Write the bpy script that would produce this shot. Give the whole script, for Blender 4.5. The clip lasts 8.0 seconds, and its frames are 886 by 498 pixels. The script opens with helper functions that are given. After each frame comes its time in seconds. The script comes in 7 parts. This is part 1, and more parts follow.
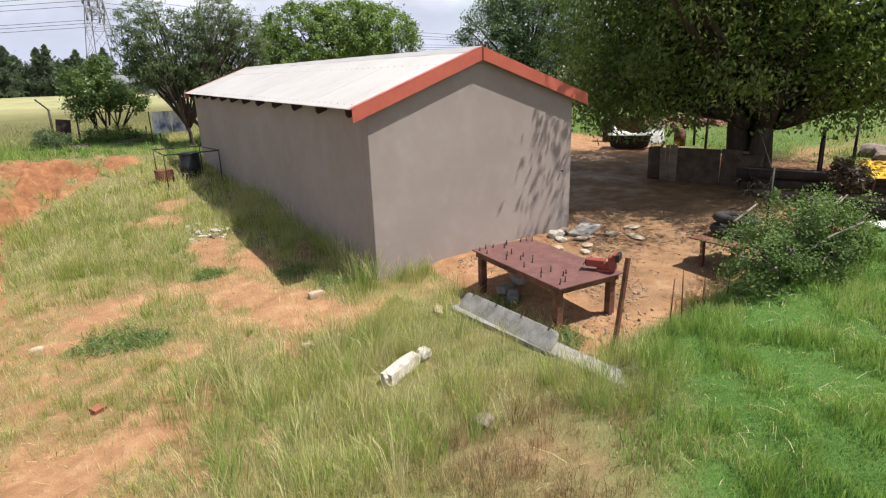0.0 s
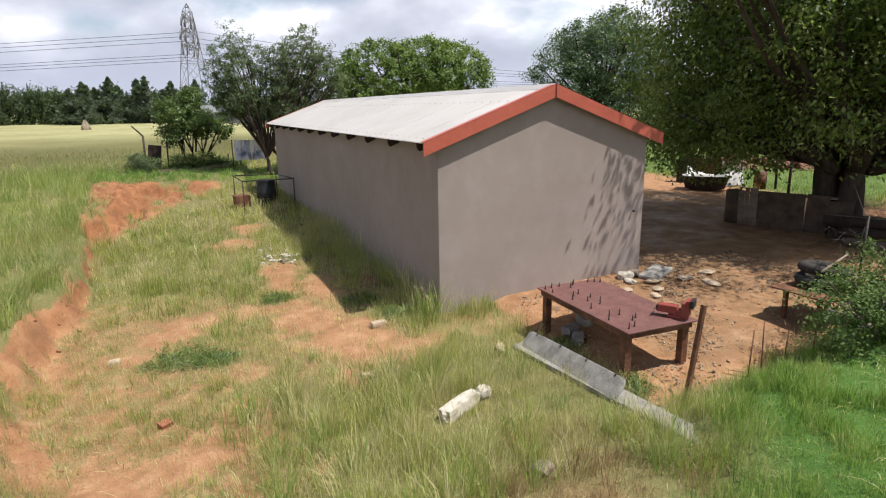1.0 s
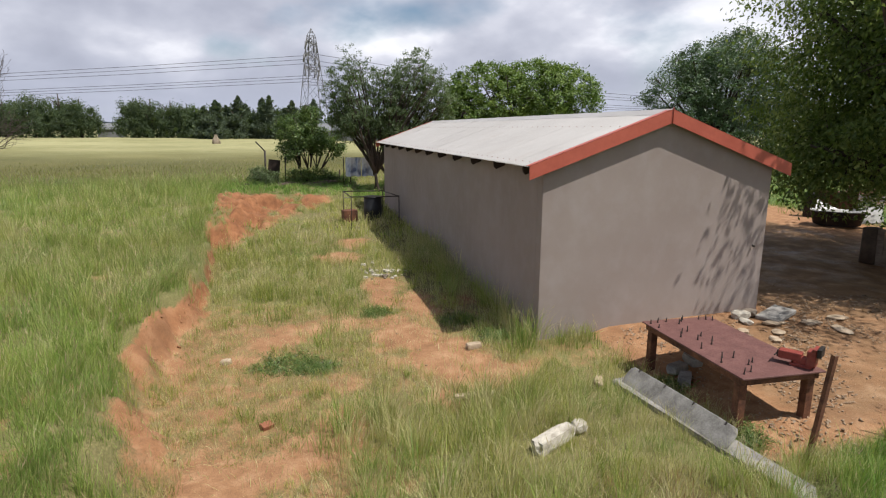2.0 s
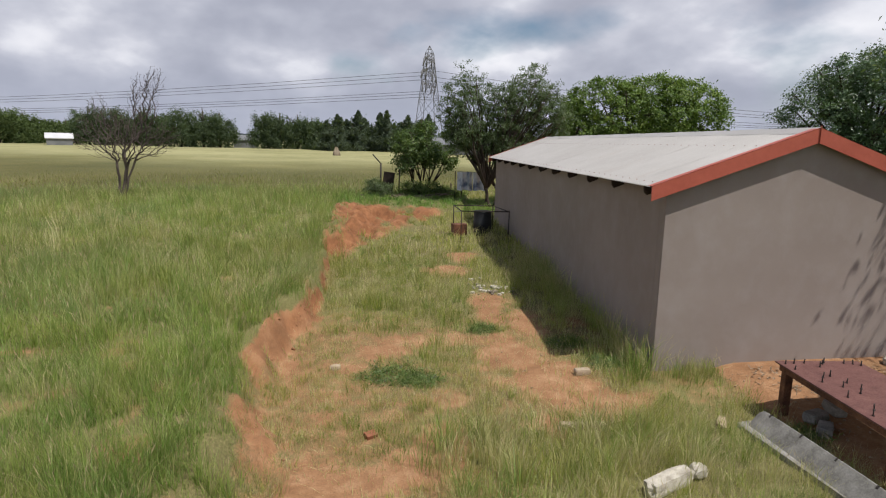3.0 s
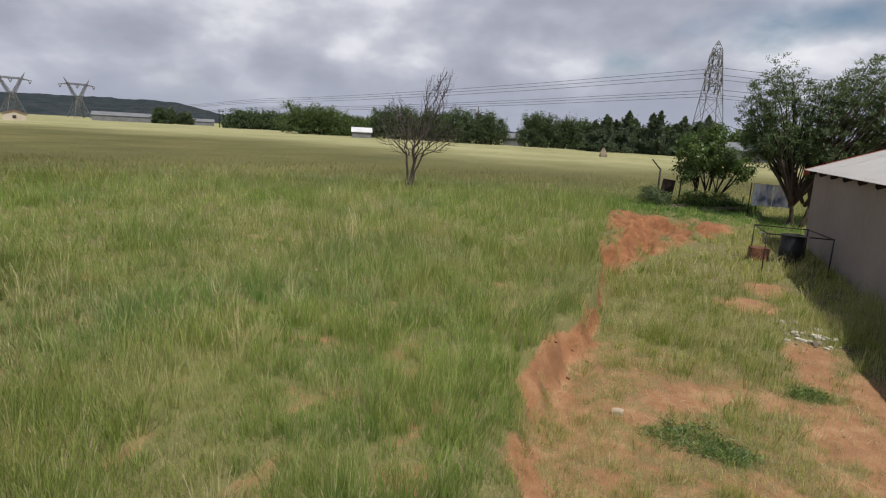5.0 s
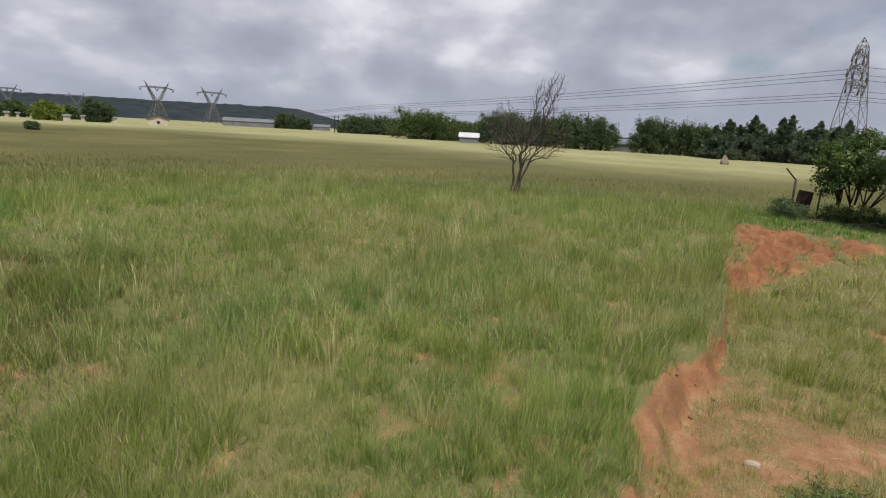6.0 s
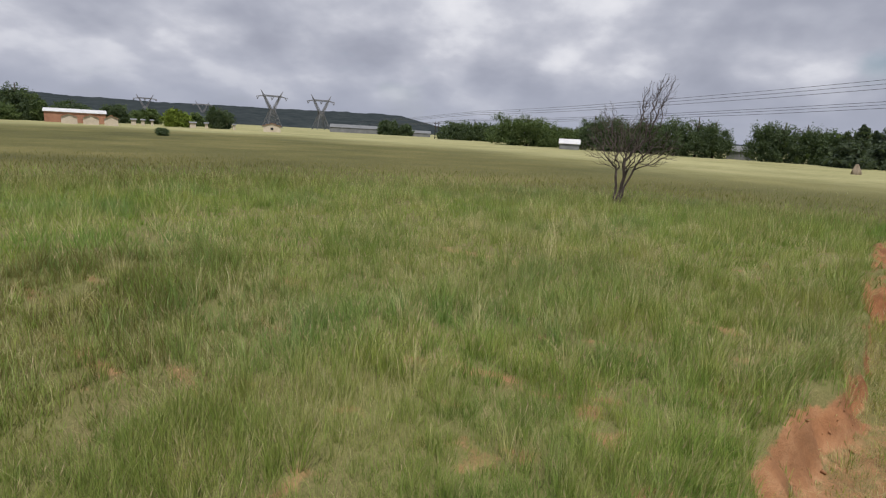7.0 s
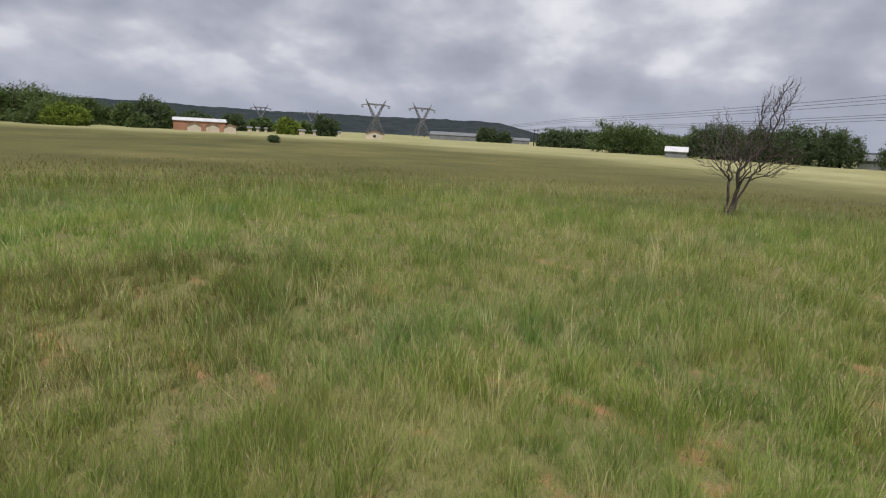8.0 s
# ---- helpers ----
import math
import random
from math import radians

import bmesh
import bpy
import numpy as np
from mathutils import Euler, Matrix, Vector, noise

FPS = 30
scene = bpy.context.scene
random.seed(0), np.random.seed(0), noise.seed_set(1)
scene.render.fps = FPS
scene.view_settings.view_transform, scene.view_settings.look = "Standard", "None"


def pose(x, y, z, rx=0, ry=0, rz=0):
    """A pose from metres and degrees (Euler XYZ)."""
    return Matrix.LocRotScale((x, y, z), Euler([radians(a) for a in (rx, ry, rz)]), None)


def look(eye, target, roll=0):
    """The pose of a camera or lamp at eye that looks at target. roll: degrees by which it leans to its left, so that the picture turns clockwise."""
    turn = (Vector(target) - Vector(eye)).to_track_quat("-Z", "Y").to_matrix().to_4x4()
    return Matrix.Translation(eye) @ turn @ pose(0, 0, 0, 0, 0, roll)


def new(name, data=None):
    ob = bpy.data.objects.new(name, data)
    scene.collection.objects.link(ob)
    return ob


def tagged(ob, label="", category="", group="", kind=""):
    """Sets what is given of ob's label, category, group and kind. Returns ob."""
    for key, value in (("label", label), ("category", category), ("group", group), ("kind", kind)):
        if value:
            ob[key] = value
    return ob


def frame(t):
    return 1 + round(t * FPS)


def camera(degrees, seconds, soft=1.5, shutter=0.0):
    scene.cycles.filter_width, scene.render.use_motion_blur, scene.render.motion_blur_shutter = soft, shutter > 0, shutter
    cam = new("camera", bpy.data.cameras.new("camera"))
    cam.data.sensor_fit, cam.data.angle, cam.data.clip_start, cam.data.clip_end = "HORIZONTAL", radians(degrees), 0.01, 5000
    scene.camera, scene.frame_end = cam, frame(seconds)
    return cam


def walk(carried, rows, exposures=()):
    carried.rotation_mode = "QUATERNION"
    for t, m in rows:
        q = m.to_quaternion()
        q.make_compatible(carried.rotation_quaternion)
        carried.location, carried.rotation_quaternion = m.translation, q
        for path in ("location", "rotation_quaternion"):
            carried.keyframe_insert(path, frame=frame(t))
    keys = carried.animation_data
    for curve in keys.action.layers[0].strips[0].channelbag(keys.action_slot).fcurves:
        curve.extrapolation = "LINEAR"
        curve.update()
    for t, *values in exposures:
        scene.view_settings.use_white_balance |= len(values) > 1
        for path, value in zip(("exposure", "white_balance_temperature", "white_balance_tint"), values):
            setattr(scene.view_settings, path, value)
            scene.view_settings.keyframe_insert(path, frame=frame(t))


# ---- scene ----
cam = camera(73.7, 8.0, soft=1.2)
PATH = [
    (0, (-3.779, -8.651, 3.299), (-2.811, -7.0, 2.719), -2.0),
    (0.5, (-3.784, -8.63, 3.311), (-2.872, -6.925, 2.8), -1.5),
    (1, (-3.773, -8.575, 3.305), (-2.977, -6.801, 2.838), -0.9),
    (1.5, (-3.786, -8.533, 3.313), (-3.137, -6.692, 2.879), -0.2),
    (3, (-3.836, -8.367, 3.332), (-3.698, -6.404, 2.978), 1.2),
    (3.5, (-3.942, -8.167, 3.328), (-4.008, -6.2, 2.972), 1.7),
    (4, (-4.176, -7.909, 3.381), (-4.48, -5.967, 3.014), 2.2),
    (4.5, (-4.425, -7.58, 3.387), (-4.916, -5.678, 3.01), 2.7),
    (5, (-4.578, -7.291, 3.397), (-5.264, -5.453, 3.012), 2.9),
    (6.5, (-5.007, -6.464, 3.399), (-6.138, -4.86, 3.015), 3.1),
    (7, (-5.118, -6.247, 3.391), (-6.381, -4.744, 3.008), 3.1),
    (7.5, (-5.221, -6.11, 3.423), (-6.61, -4.721, 3.044), 3.1),
    (8, (-5.349, -5.879, 3.405), (-6.841, -4.602, 3.028), 3.1),
]
walk(cam, [(t, look(eye, target, roll)) for t, eye, target, roll in PATH],
     exposures=[(0, 0.71), (0.5, 0.63), (1, 0.51), (1.5, 0.37), (3, -0.02), (3.5, -0.09), (5, -0.15), (8, -0.2)])

# ---- world, sun ----
SUN = Vector((0.346, -0.294, 0.89)).normalized()
sun_el = math.asin(SUN.z)
sun_az = math.atan2(SUN.x, SUN.y)
sun_data = bpy.data.lights.new("sun", "SUN")
sun_data.energy, sun_data.angle, sun_data.color = 5.0, radians(0.6), (1.0, 0.955, 0.905)
sun = new("sun", sun_data)
sun.rotation_euler = SUN.to_track_quat("Z", "Y").to_euler()

world = bpy.data.worlds.new("sky")
scene.world = world
world.use_nodes = True
wt = world.node_tree
wt.nodes.clear()


def wn(kind, operation="", use_clamp=False, blend_type=""):
    n = wt.nodes.new(kind)
    if operation:
        n.operation, n.use_clamp = operation, use_clamp
    if blend_type:
        n.blend_type = blend_type
    return n


def wmath(op, a, b=None, clamp=False):
    n = wn("ShaderNodeMath", operation=op, use_clamp=clamp)
    for i, v in enumerate((a, b)):
        if v is None:
            continue
        if isinstance(v, (int, float)):
            n.inputs[i].default_value = v
        else:
            wt.links.new(v, n.inputs[i])
    return n.outputs[0]


def wramp(fac, stops):
    n = wn("ShaderNodeValToRGB")
    els = n.color_ramp.elements
    while len(els) < len(stops):
        els.new(0.5)
    for e, (p, c) in zip(els, stops):
        e.position, e.color = p, (*c, 1)
    wt.links.new(fac, n.inputs[0])
    return n.outputs[0]


sky_tex = wn("ShaderNodeTexSky")
sky_tex.sky_type, sky_tex.sun_disc = "NISHITA", False
sky_tex.sun_elevation, sky_tex.sun_rotation = sun_el, sun_az
wc = wn("ShaderNodeTexCoord")
wsep = wn("ShaderNodeSeparateXYZ")
wt.links.new(wc.outputs["Generated"], wsep.inputs[0])
up = wmath("MAXIMUM", wsep.outputs[2], 0.0)
den = wmath("ADD", up, 0.42)
wcomb = wn("ShaderNodeCombineXYZ")
wt.links.new(wmath("DIVIDE", wsep.outputs[0], den), wcomb.inputs[0])
wt.links.new(wmath("DIVIDE", wsep.outputs[1], den), wcomb.inputs[1])


def wnoise(scale, detail, rough, offset):
    m = wn("ShaderNodeMapping")
    m.inputs["Location"].default_value = offset
    m.inputs["Rotation"].default_value = (0, 0, radians(60))
    wt.links.new(wcomb.outputs[0], m.inputs[0])
    n = wn("ShaderNodeTexNoise")
    n.inputs["Scale"].default_value, n.inputs["Detail"].default_value, n.inputs["Roughness"].default_value = scale, detail, rough
    n.inputs["Distortion"].default_value = 0.0
    wt.links.new(m.outputs[0], n.inputs["Vector"])
    return n.outputs["Fac"]


cover = wramp(wnoise(1.5, 6, 0.5, (3.1, 7.7, 0)), [(0.29, (0, 0, 0)), (0.42, (1, 1, 1))])
billow = wmath("ADD", wmath("MULTIPLY", wnoise(2.0, 4, 0.45, (11.3, 2.2, 0)), 0.7), wmath("MULTIPLY", wnoise(4.6, 6, 0.5, (4.3, 8.2, 0)), 0.3))
tone = wramp(billow, [(0.35, (0.345, 0.365, 0.445)), (0.44, (0.42, 0.44, 0.53)), (0.50, (0.505, 0.525, 0.615)), (0.55, (0.62, 0.635, 0.72)), (0.59, (0.79, 0.80, 0.87)), (0.66, (0.95, 0.95, 1.0))])
cover = wmath("MULTIPLY", cover, wramp(up, [(0.28, (1, 1, 1)), (0.62, (0.2, 0.2, 0.2))]))
haze = wramp(up, [(0.0, (1, 1, 1)), (0.12, (0, 0, 0))])
cmix = wn("ShaderNodeMixRGB")
wt.links.new(haze, cmix.inputs[0])
wt.links.new(tone, cmix.inputs[1])
cmix.inputs[2].default_value = (0.43, 0.46, 0.57, 1)
skyscale = wn("ShaderNodeMixRGB", blend_type="MULTIPLY")
skyscale.inputs[0].default_value = 1.0
wt.links.new(sky_tex.outputs[0], skyscale.inputs[1])
skyscale.inputs[2].default_value = (0.085, 0.085, 0.085, 1)
smix = wn("ShaderNodeMixRGB")
wt.links.new(cover, smix.inputs[0])
wt.links.new(skyscale.outputs[0], smix.inputs[1])
wt.links.new(cmix.outputs[0], smix.inputs[2])
hmix = wn("ShaderNodeMixRGB")
wt.links.new(haze, hmix.inputs[0])
wt.links.new(smix.outputs[0], hmix.inputs[1])
wt.links.new(cmix.outputs[0], hmix.inputs[2])
wbg = wn("ShaderNodeBackground")
wbg.inputs["Strength"].default_value = 1.0
wt.links.new(hmix.outputs[0], wbg.inputs["Color"])
wo = wn("ShaderNodeOutputWorld")
wt.links.new(wbg.outputs[0], wo.inputs[0])


# ---- materials ----
class Mat:
    """A small helper to wire a node material."""

    def __init__(self, name):
        self.m = bpy.data.materials.new(name)
        self.m.use_nodes = True
        self.t = self.m.node_tree
        self.b = self.t.nodes["Principled BSDF"]
        self.out = self.t.nodes["Material Output"]

    def node(self, kind, operation="", use_clamp=False, blend_type="", attribute_name=""):
        n = self.t.nodes.new(kind)
        if operation:
            n.operation, n.use_clamp = operation, use_clamp
        if blend_type:
            n.blend_type = blend_type
        if attribute_name:
            n.attribute_name = attribute_name
        return n

    def put(self, v, socket):
        if isinstance(v, (int, float)):
            socket.default_value = v
        elif isinstance(v, tuple):
            socket.default_value = (*v, 1) if len(v) == 3 and socket.type == "RGBA" else v
        else:
            self.t.links.new(v, socket)

    def noise(self, scale, detail=4, rough=0.55, stretch=None, offset=0.0, world_space=True):
        n = self.node("ShaderNodeTexNoise")
        n.inputs["Scale"].default_value, n.inputs["Detail"].default_value, n.inputs["Roughness"].default_value = scale, detail, rough
        if world_space:
            v = self.node("ShaderNodeNewGeometry").outputs["Position"]
        else:
            v = self.node("ShaderNodeTexCoord").outputs["Object"]
        mp = self.node("ShaderNodeMapping")
        mp.inputs["Location"].default_value = (offset, offset * 0.7, offset * 0.3)
        if stretch:
            mp.inputs["Scale"].default_value = stretch
        self.t.links.new(v, mp.inputs[0])
        self.t.links.new(mp.outputs[0], n.inputs["Vector"])
        return n.outputs["Fac"]

    def ramp(self, fac, stops):
        n = self.node("ShaderNodeValToRGB")
        els = n.color_ramp.elements
        while len(els) < len(stops):
            els.new(0.5)
        for e, (p, c) in zip(els, stops):
            e.position = p
            e.color = (*c, 1) if isinstance(c, tuple) else (c, c, c, 1)
        self.put(fac, n.inputs[0])
        return n.outputs[0]

    def mix(self, fac, a, b, mode="MIX"):
        n = self.node("ShaderNodeMixRGB", blend_type=mode)
        self.put(fac, n.inputs[0])
        self.put(a, n.inputs[1])
        self.put(b, n.inputs[2])
        return n.outputs[0]

    def math(self, op, a, b, clamp=True):
        n = self.node("ShaderNodeMath", operation=op, use_clamp=clamp)
        self.put(a, n.inputs[0])
        self.put(b, n.inputs[1])
        return n.outputs[0]

    def island(self):
        return self.node("ShaderNodeNewGeometry").outputs["Random Per Island"]

    def rand(self):
        return self.node("ShaderNodeObjectInfo").outputs["Random"]

    def attr(self, name):
        return self.node("ShaderNodeAttribute", attribute_name=name).outputs["Fac"]

    def done(self, color, rough=0.8, metal=0.0, bump=None, strength=0.3, dist=0.02, spec=0.3):
        self.put(color, self.b.inputs["Base Color"])
        self.put(rough, self.b.inputs["Roughness"])
        self.put(metal, self.b.inputs["Metallic"])
        self.b.inputs["Specular IOR Level"].default_value = spec
        if bump is not None:
            bn = self.node("ShaderNodeBump")
            bn.inputs["Strength"].default_value, bn.inputs["Distance"].default_value = strength, dist
            self.put(bump, bn.inputs["Height"])
            self.t.links.new(bn.outputs[0], self.b.inputs["Normal"])
        return self.m

    def leafy(self, color, through_color, share=0.35, rough=0.6, spec=0.25):
        """A leaf that lets light through."""
        self.put(color, self.b.inputs["Base Color"])
        self.put(rough, self.b.inputs["Roughness"])
        self.b.inputs["Specular IOR Level"].default_value = spec
        tr = self.node("ShaderNodeBsdfTranslucent")
        self.put(through_color, tr.inputs[0])
        mx = self.node("ShaderNodeMixShader")
        mx.inputs[0].default_value = share
        self.t.links.new(self.b.outputs[0], mx.inputs[1])
        self.t.links.new(tr.outputs[0], mx.inputs[2])
        self.t.links.new(mx.outputs[0], self.out.inputs[0])
        return self.m


def simple(name, c1, c2, scale, rough=0.8, metal=0.0, bump=0.2, dist=0.005, stretch=None, spec=0.3, fine=None):
    """Two colours mixed by grain at two scales."""
    M = Mat(name)
    big = M.noise(scale, 5, 0.6, stretch)
    small = M.noise(fine or scale * 9, 4, 0.6, stretch, 3.0)
    f = M.math("ADD", M.math("MULTIPLY", big, 0.65), M.math("MULTIPLY", small, 0.35))
    col = M.ramp(f, [(0.36, c1), (0.64, c2)])
    return M.done(col, M.ramp(small, [(0.3, max(rough - 0.12, 0.02)), (0.7, min(rough + 0.1, 1.0))]), metal, small, bump, dist, spec)


def soil_material():
    M = Mat("soil")
    n1, n2, n3 = M.noise(0.5, 5, 0.6), M.noise(3.2, 7, 0.68, offset=5), M.noise(38, 5, 0.7, offset=9)
    soil = M.ramp(n2, [(0.25, (0.185, 0.09, 0.042)), (0.5, (0.305, 0.163, 0.081)), (0.75, (0.445, 0.275, 0.155))])
    soil = M.mix(M.ramp(n3, [(0.33, 0.55), (0.5, 0.0)]), soil, (0.15, 0.083, 0.045))
    red = M.ramp(M.noise(3.0, 6, 0.7, offset=2), [(0.3, (0.11, 0.042, 0.018)), (0.5, (0.215, 0.088, 0.038)), (0.7, (0.33, 0.155, 0.072))])
    soil = M.mix(M.attr("red"), soil, red)
    litter = M.ramp(n3, [(0.3, (0.075, 0.072, 0.027)), (0.55, (0.165, 0.145, 0.06)), (0.75, (0.31, 0.25, 0.13))])
    litter = M.mix(M.ramp(n1, [(0.4, 0.0), (0.65, 0.5)]), litter, (0.15, 0.17, 0.05))
    litter = M.mix(M.attr("olive"), litter, M.ramp(M.math("ADD", M.math("MULTIPLY", M.noise(0.07, 6, 0.65, offset=17), 0.6), M.math("MULTIPLY", n2, 0.4)), [(0.36, (0.056, 0.058, 0.017)), (0.5, (0.098, 0.093, 0.028)), (0.64, (0.16, 0.142, 0.05))]))
    litter = M.mix(M.attr("dry"), litter, M.ramp(M.math("ADD", M.math("MULTIPLY", M.noise(0.05, 6, 0.65, offset=27), 0.6), M.math("MULTIPLY", n1, 0.4)), [(0.36, (0.19, 0.185, 0.075)), (0.5, (0.28, 0.268, 0.125)), (0.66, (0.36, 0.34, 0.175))]))
    litter = M.mix(M.attr("green"), litter, M.ramp(n3, [(0.3, (0.03, 0.075, 0.012)), (0.7, (0.08, 0.16, 0.03))]))
    wob = M.math("SUBTRACT", M.math("ADD", M.math("MULTIPLY", M.noise(5, 6, 0.7, offset=4), 0.6, False), M.math("MULTIPLY", n3, 0.5, False), False), 0.55, False)
    edge = M.math("ADD", M.attr("bare"), M.math("MULTIPLY", wob, 1.5, False))
    col = M.mix(M.ramp(edge, [(0.22, 0.0), (0.62, 1.0)]), litter, soil)
    mudc = M.ramp(M.noise(2.2, 5, 0.65, offset=8), [(0.3, (0.13, 0.071, 0.034)), (0.55, (0.225, 0.132, 0.066)), (0.75, (0.36, 0.235, 0.135))])
    mud = M.math("ADD", M.attr("mud"), M.math("MULTIPLY", M.math("SUBTRACT", M.noise(1.6, 5, 0.7, offset=14), 0.5, False), 0.7, False))
    mudf = M.ramp(mud, [(0.35, 0.0), (0.65, 1.0)])
    col = M.mix(mudf, col, mudc)
    wet = M.ramp(M.noise(0.9, 4, 0.6, offset=21), [(0.46, 0.9), (0.64, 0.45)])
    rough = M.mix(mudf, (0.95, 0.95, 0.95), wet)
    return M.done(col, rough, 0, M.math("ADD", n2, M.math("MULTIPLY", n3, 0.5), False), 0.7, 0.04, 0.25)


def grass_material(name, stops, share=0.4, blue=0.0, brown=0.0, lively=0.0, ripe=0.35):
    """Blades that differ one by one, by tuft and by patch; ripe tips and seed heads are straw-coloured."""
    M = Mat(name)
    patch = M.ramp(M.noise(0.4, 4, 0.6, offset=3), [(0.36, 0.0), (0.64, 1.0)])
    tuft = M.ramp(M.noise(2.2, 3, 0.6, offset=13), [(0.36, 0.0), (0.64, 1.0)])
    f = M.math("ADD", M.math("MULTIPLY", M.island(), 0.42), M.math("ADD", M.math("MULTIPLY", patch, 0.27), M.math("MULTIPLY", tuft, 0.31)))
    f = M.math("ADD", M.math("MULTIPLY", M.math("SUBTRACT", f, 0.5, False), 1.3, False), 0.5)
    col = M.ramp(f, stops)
    if lively:
        col = M.mix(M.ramp(M.noise(0.55, 4, 0.6, offset=61), [(0.5, 0.0), (0.62, lively)]), col, (0.085, 0.23, 0.035))
        col = M.mix(M.ramp(M.noise(0.8, 4, 0.6, offset=71), [(0.54, 0.0), (0.66, lively * 0.7)]), col, (0.43, 0.41, 0.09))
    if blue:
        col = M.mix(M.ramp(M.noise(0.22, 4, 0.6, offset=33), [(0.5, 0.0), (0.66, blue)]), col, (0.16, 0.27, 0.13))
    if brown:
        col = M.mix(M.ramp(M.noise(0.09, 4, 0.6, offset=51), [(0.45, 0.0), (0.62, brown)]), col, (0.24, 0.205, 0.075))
    col = M.mix(M.ramp(M.attr("tip"), [(0.55, 0.0), (1.0, ripe)]), col, (0.47, 0.40, 0.19))
    col = M.mix(M.attr("seed"), col, (0.46, 0.36, 0.22))
    return M.leafy(col, M.mix(0.4, col, (0.35, 0.42, 0.06)), share, 0.5, 0.35)


def leaf_material(name, dark, mid, light, share=0.3, rough=0.45, spec=0.4):
    M = Mat(name)
    r = M.island()
    col = M.ramp(M.math("ADD", M.math("MULTIPLY", r, 0.55), M.math("MULTIPLY", M.ramp(M.noise(0.8, 4, 0.6), [(0.33, 0.0), (0.68, 1.0)]), 0.45)), [(0.1, dark), (0.5, mid), (0.92, light)])
    return M.leafy(col, M.mix(0.5, col, (0.2, 0.3, 0.03)), share, rough, spec)


def plaster_material():
    M = Mat("grey_plaster")
    big, mid, fine = M.noise(0.55, 5, 0.6), M.noise(3.0, 5, 0.6, (1, 1, 0.8), 4), M.noise(70, 4, 0.6, offset=7)
    col = M.ramp(big, [(0.3, (0.25, 0.207, 0.182)), (0.7, (0.30, 0.255, 0.228))])
    col = M.mix(M.ramp(mid, [(0.45, 0.0), (0.75, 0.35)]), col, (0.35, 0.315, 0.295))
    streak = M.noise(5, 4, 0.6, (1, 1, 0.08), 11)
    col = M.mix(M.ramp(streak, [(0.6, 0.0), (0.8, 0.03)]), col, (0.22, 0.19, 0.17))
    return M.done(col, 0.9, 0, M.math("ADD", fine, M.math("MULTIPLY", mid, 1.5), False), 0.35, 0.006, 0.2)


def roof_material():
    M = Mat("painted_corrugated_iron")
    big, fine = M.noise(0.7, 5, 0.65, offset=2), M.noise(25, 4, 0.6, offset=6)
    col = M.ramp(big, [(0.3, (0.345, 0.33, 0.312)), (0.7, (0.405, 0.39, 0.372))])
    col = M.mix(M.math("MULTIPLY", M.rand(), 0.05), col, (0.36, 0.345, 0.33))
    col = M.mix(M.ramp(M.noise(1.4, 5, 0.7, (0.25, 1, 1), 9), [(0.6, 0.0), (0.78, 0.4)]), col, (0.33, 0.26, 0.20))
    return M.done(col, M.ramp(fine, [(0.3, 0.4), (0.7, 0.6)]), 0.0, fine, 0.08, 0.003, 0.4)


def rust_material(name, c1, c2, c3, rough=0.75, metal=0.15):
    M = Mat(name)
    a, b = M.noise(6, 6, 0.65), M.noise(60, 4, 0.65, offset=5)
    col = M.ramp(a, [(0.3, c1), (0.5, c2), (0.72, c3)])
    col = M.mix(M.ramp(b, [(0.5, 0.0), (0.7, 0.5)]), col, c1)
    return M.done(col, M.ramp(b, [(0.3, rough - 0.15), (0.7, min(1, rough + 0.15))]), metal, b, 0.3, 0.003, 0.35)


SOIL = soil_material()
PLASTER = plaster_material()
ROOF = roof_material()
RED_PAINT = simple("red_oxide_paint", (0.35, 0.078, 0.048), (0.44, 0.108, 0.068), 2.0, 0.5, 0, 0.12, 0.003, None, 0.4)
DARK_TIMBER = simple("dark_creosoted_timber", (0.022, 0.015, 0.012), (0.05, 0.034, 0.026), 6, 0.85, 0, 0.4, 0.004, (1, 1, 0.3))
GREY_TIMBER = simple("weathered_timber", (0.10, 0.075, 0.055), (0.26, 0.21, 0.165), 5, 0.9, 0, 0.5, 0.006, (1, 0.25, 1))
RUST = rust_material("rusted_steel", (0.055, 0.025, 0.016), (0.14, 0.06, 0.034), (0.25, 0.115, 0.06))
TABLE_STEEL = rust_material("red_oxide_steel_plate", (0.095, 0.043, 0.037), (0.135, 0.062, 0.054), (0.175, 0.085, 0.072), 0.6, 0.0)
VICE_RED = rust_material("worn_red_enamel", (0.16, 0.035, 0.028), (0.25, 0.05, 0.036), (0.20, 0.065, 0.05), 0.5, 0.0)
DARK_STEEL = rust_material("dark_steel", (0.02, 0.018, 0.017), (0.04, 0.034, 0.03), (0.075, 0.05, 0.04), 0.6, 0.4)
GALV = simple("galvanised_steel", (0.24, 0.25, 0.26), (0.38, 0.39, 0.40), 3, 0.5, 0.3, 0.1, 0.003, None, 0.5)
PYLON_STEEL = simple("pylon_steel", (0.12, 0.12, 0.125), (0.20, 0.20, 0.205), 0.5, 0.6, 0.2, 0.1, 0.003)
WIRE = simple("wire", (0.06, 0.06, 0.065), (0.10, 0.10, 0.105), 0.5, 0.5, 0.4, 0.05, 0.002)
CONCRETE = simple("weathered_concrete", (0.14, 0.13, 0.115), (0.33, 0.315, 0.285), 5, 0.92, 0, 0.5, 0.006)
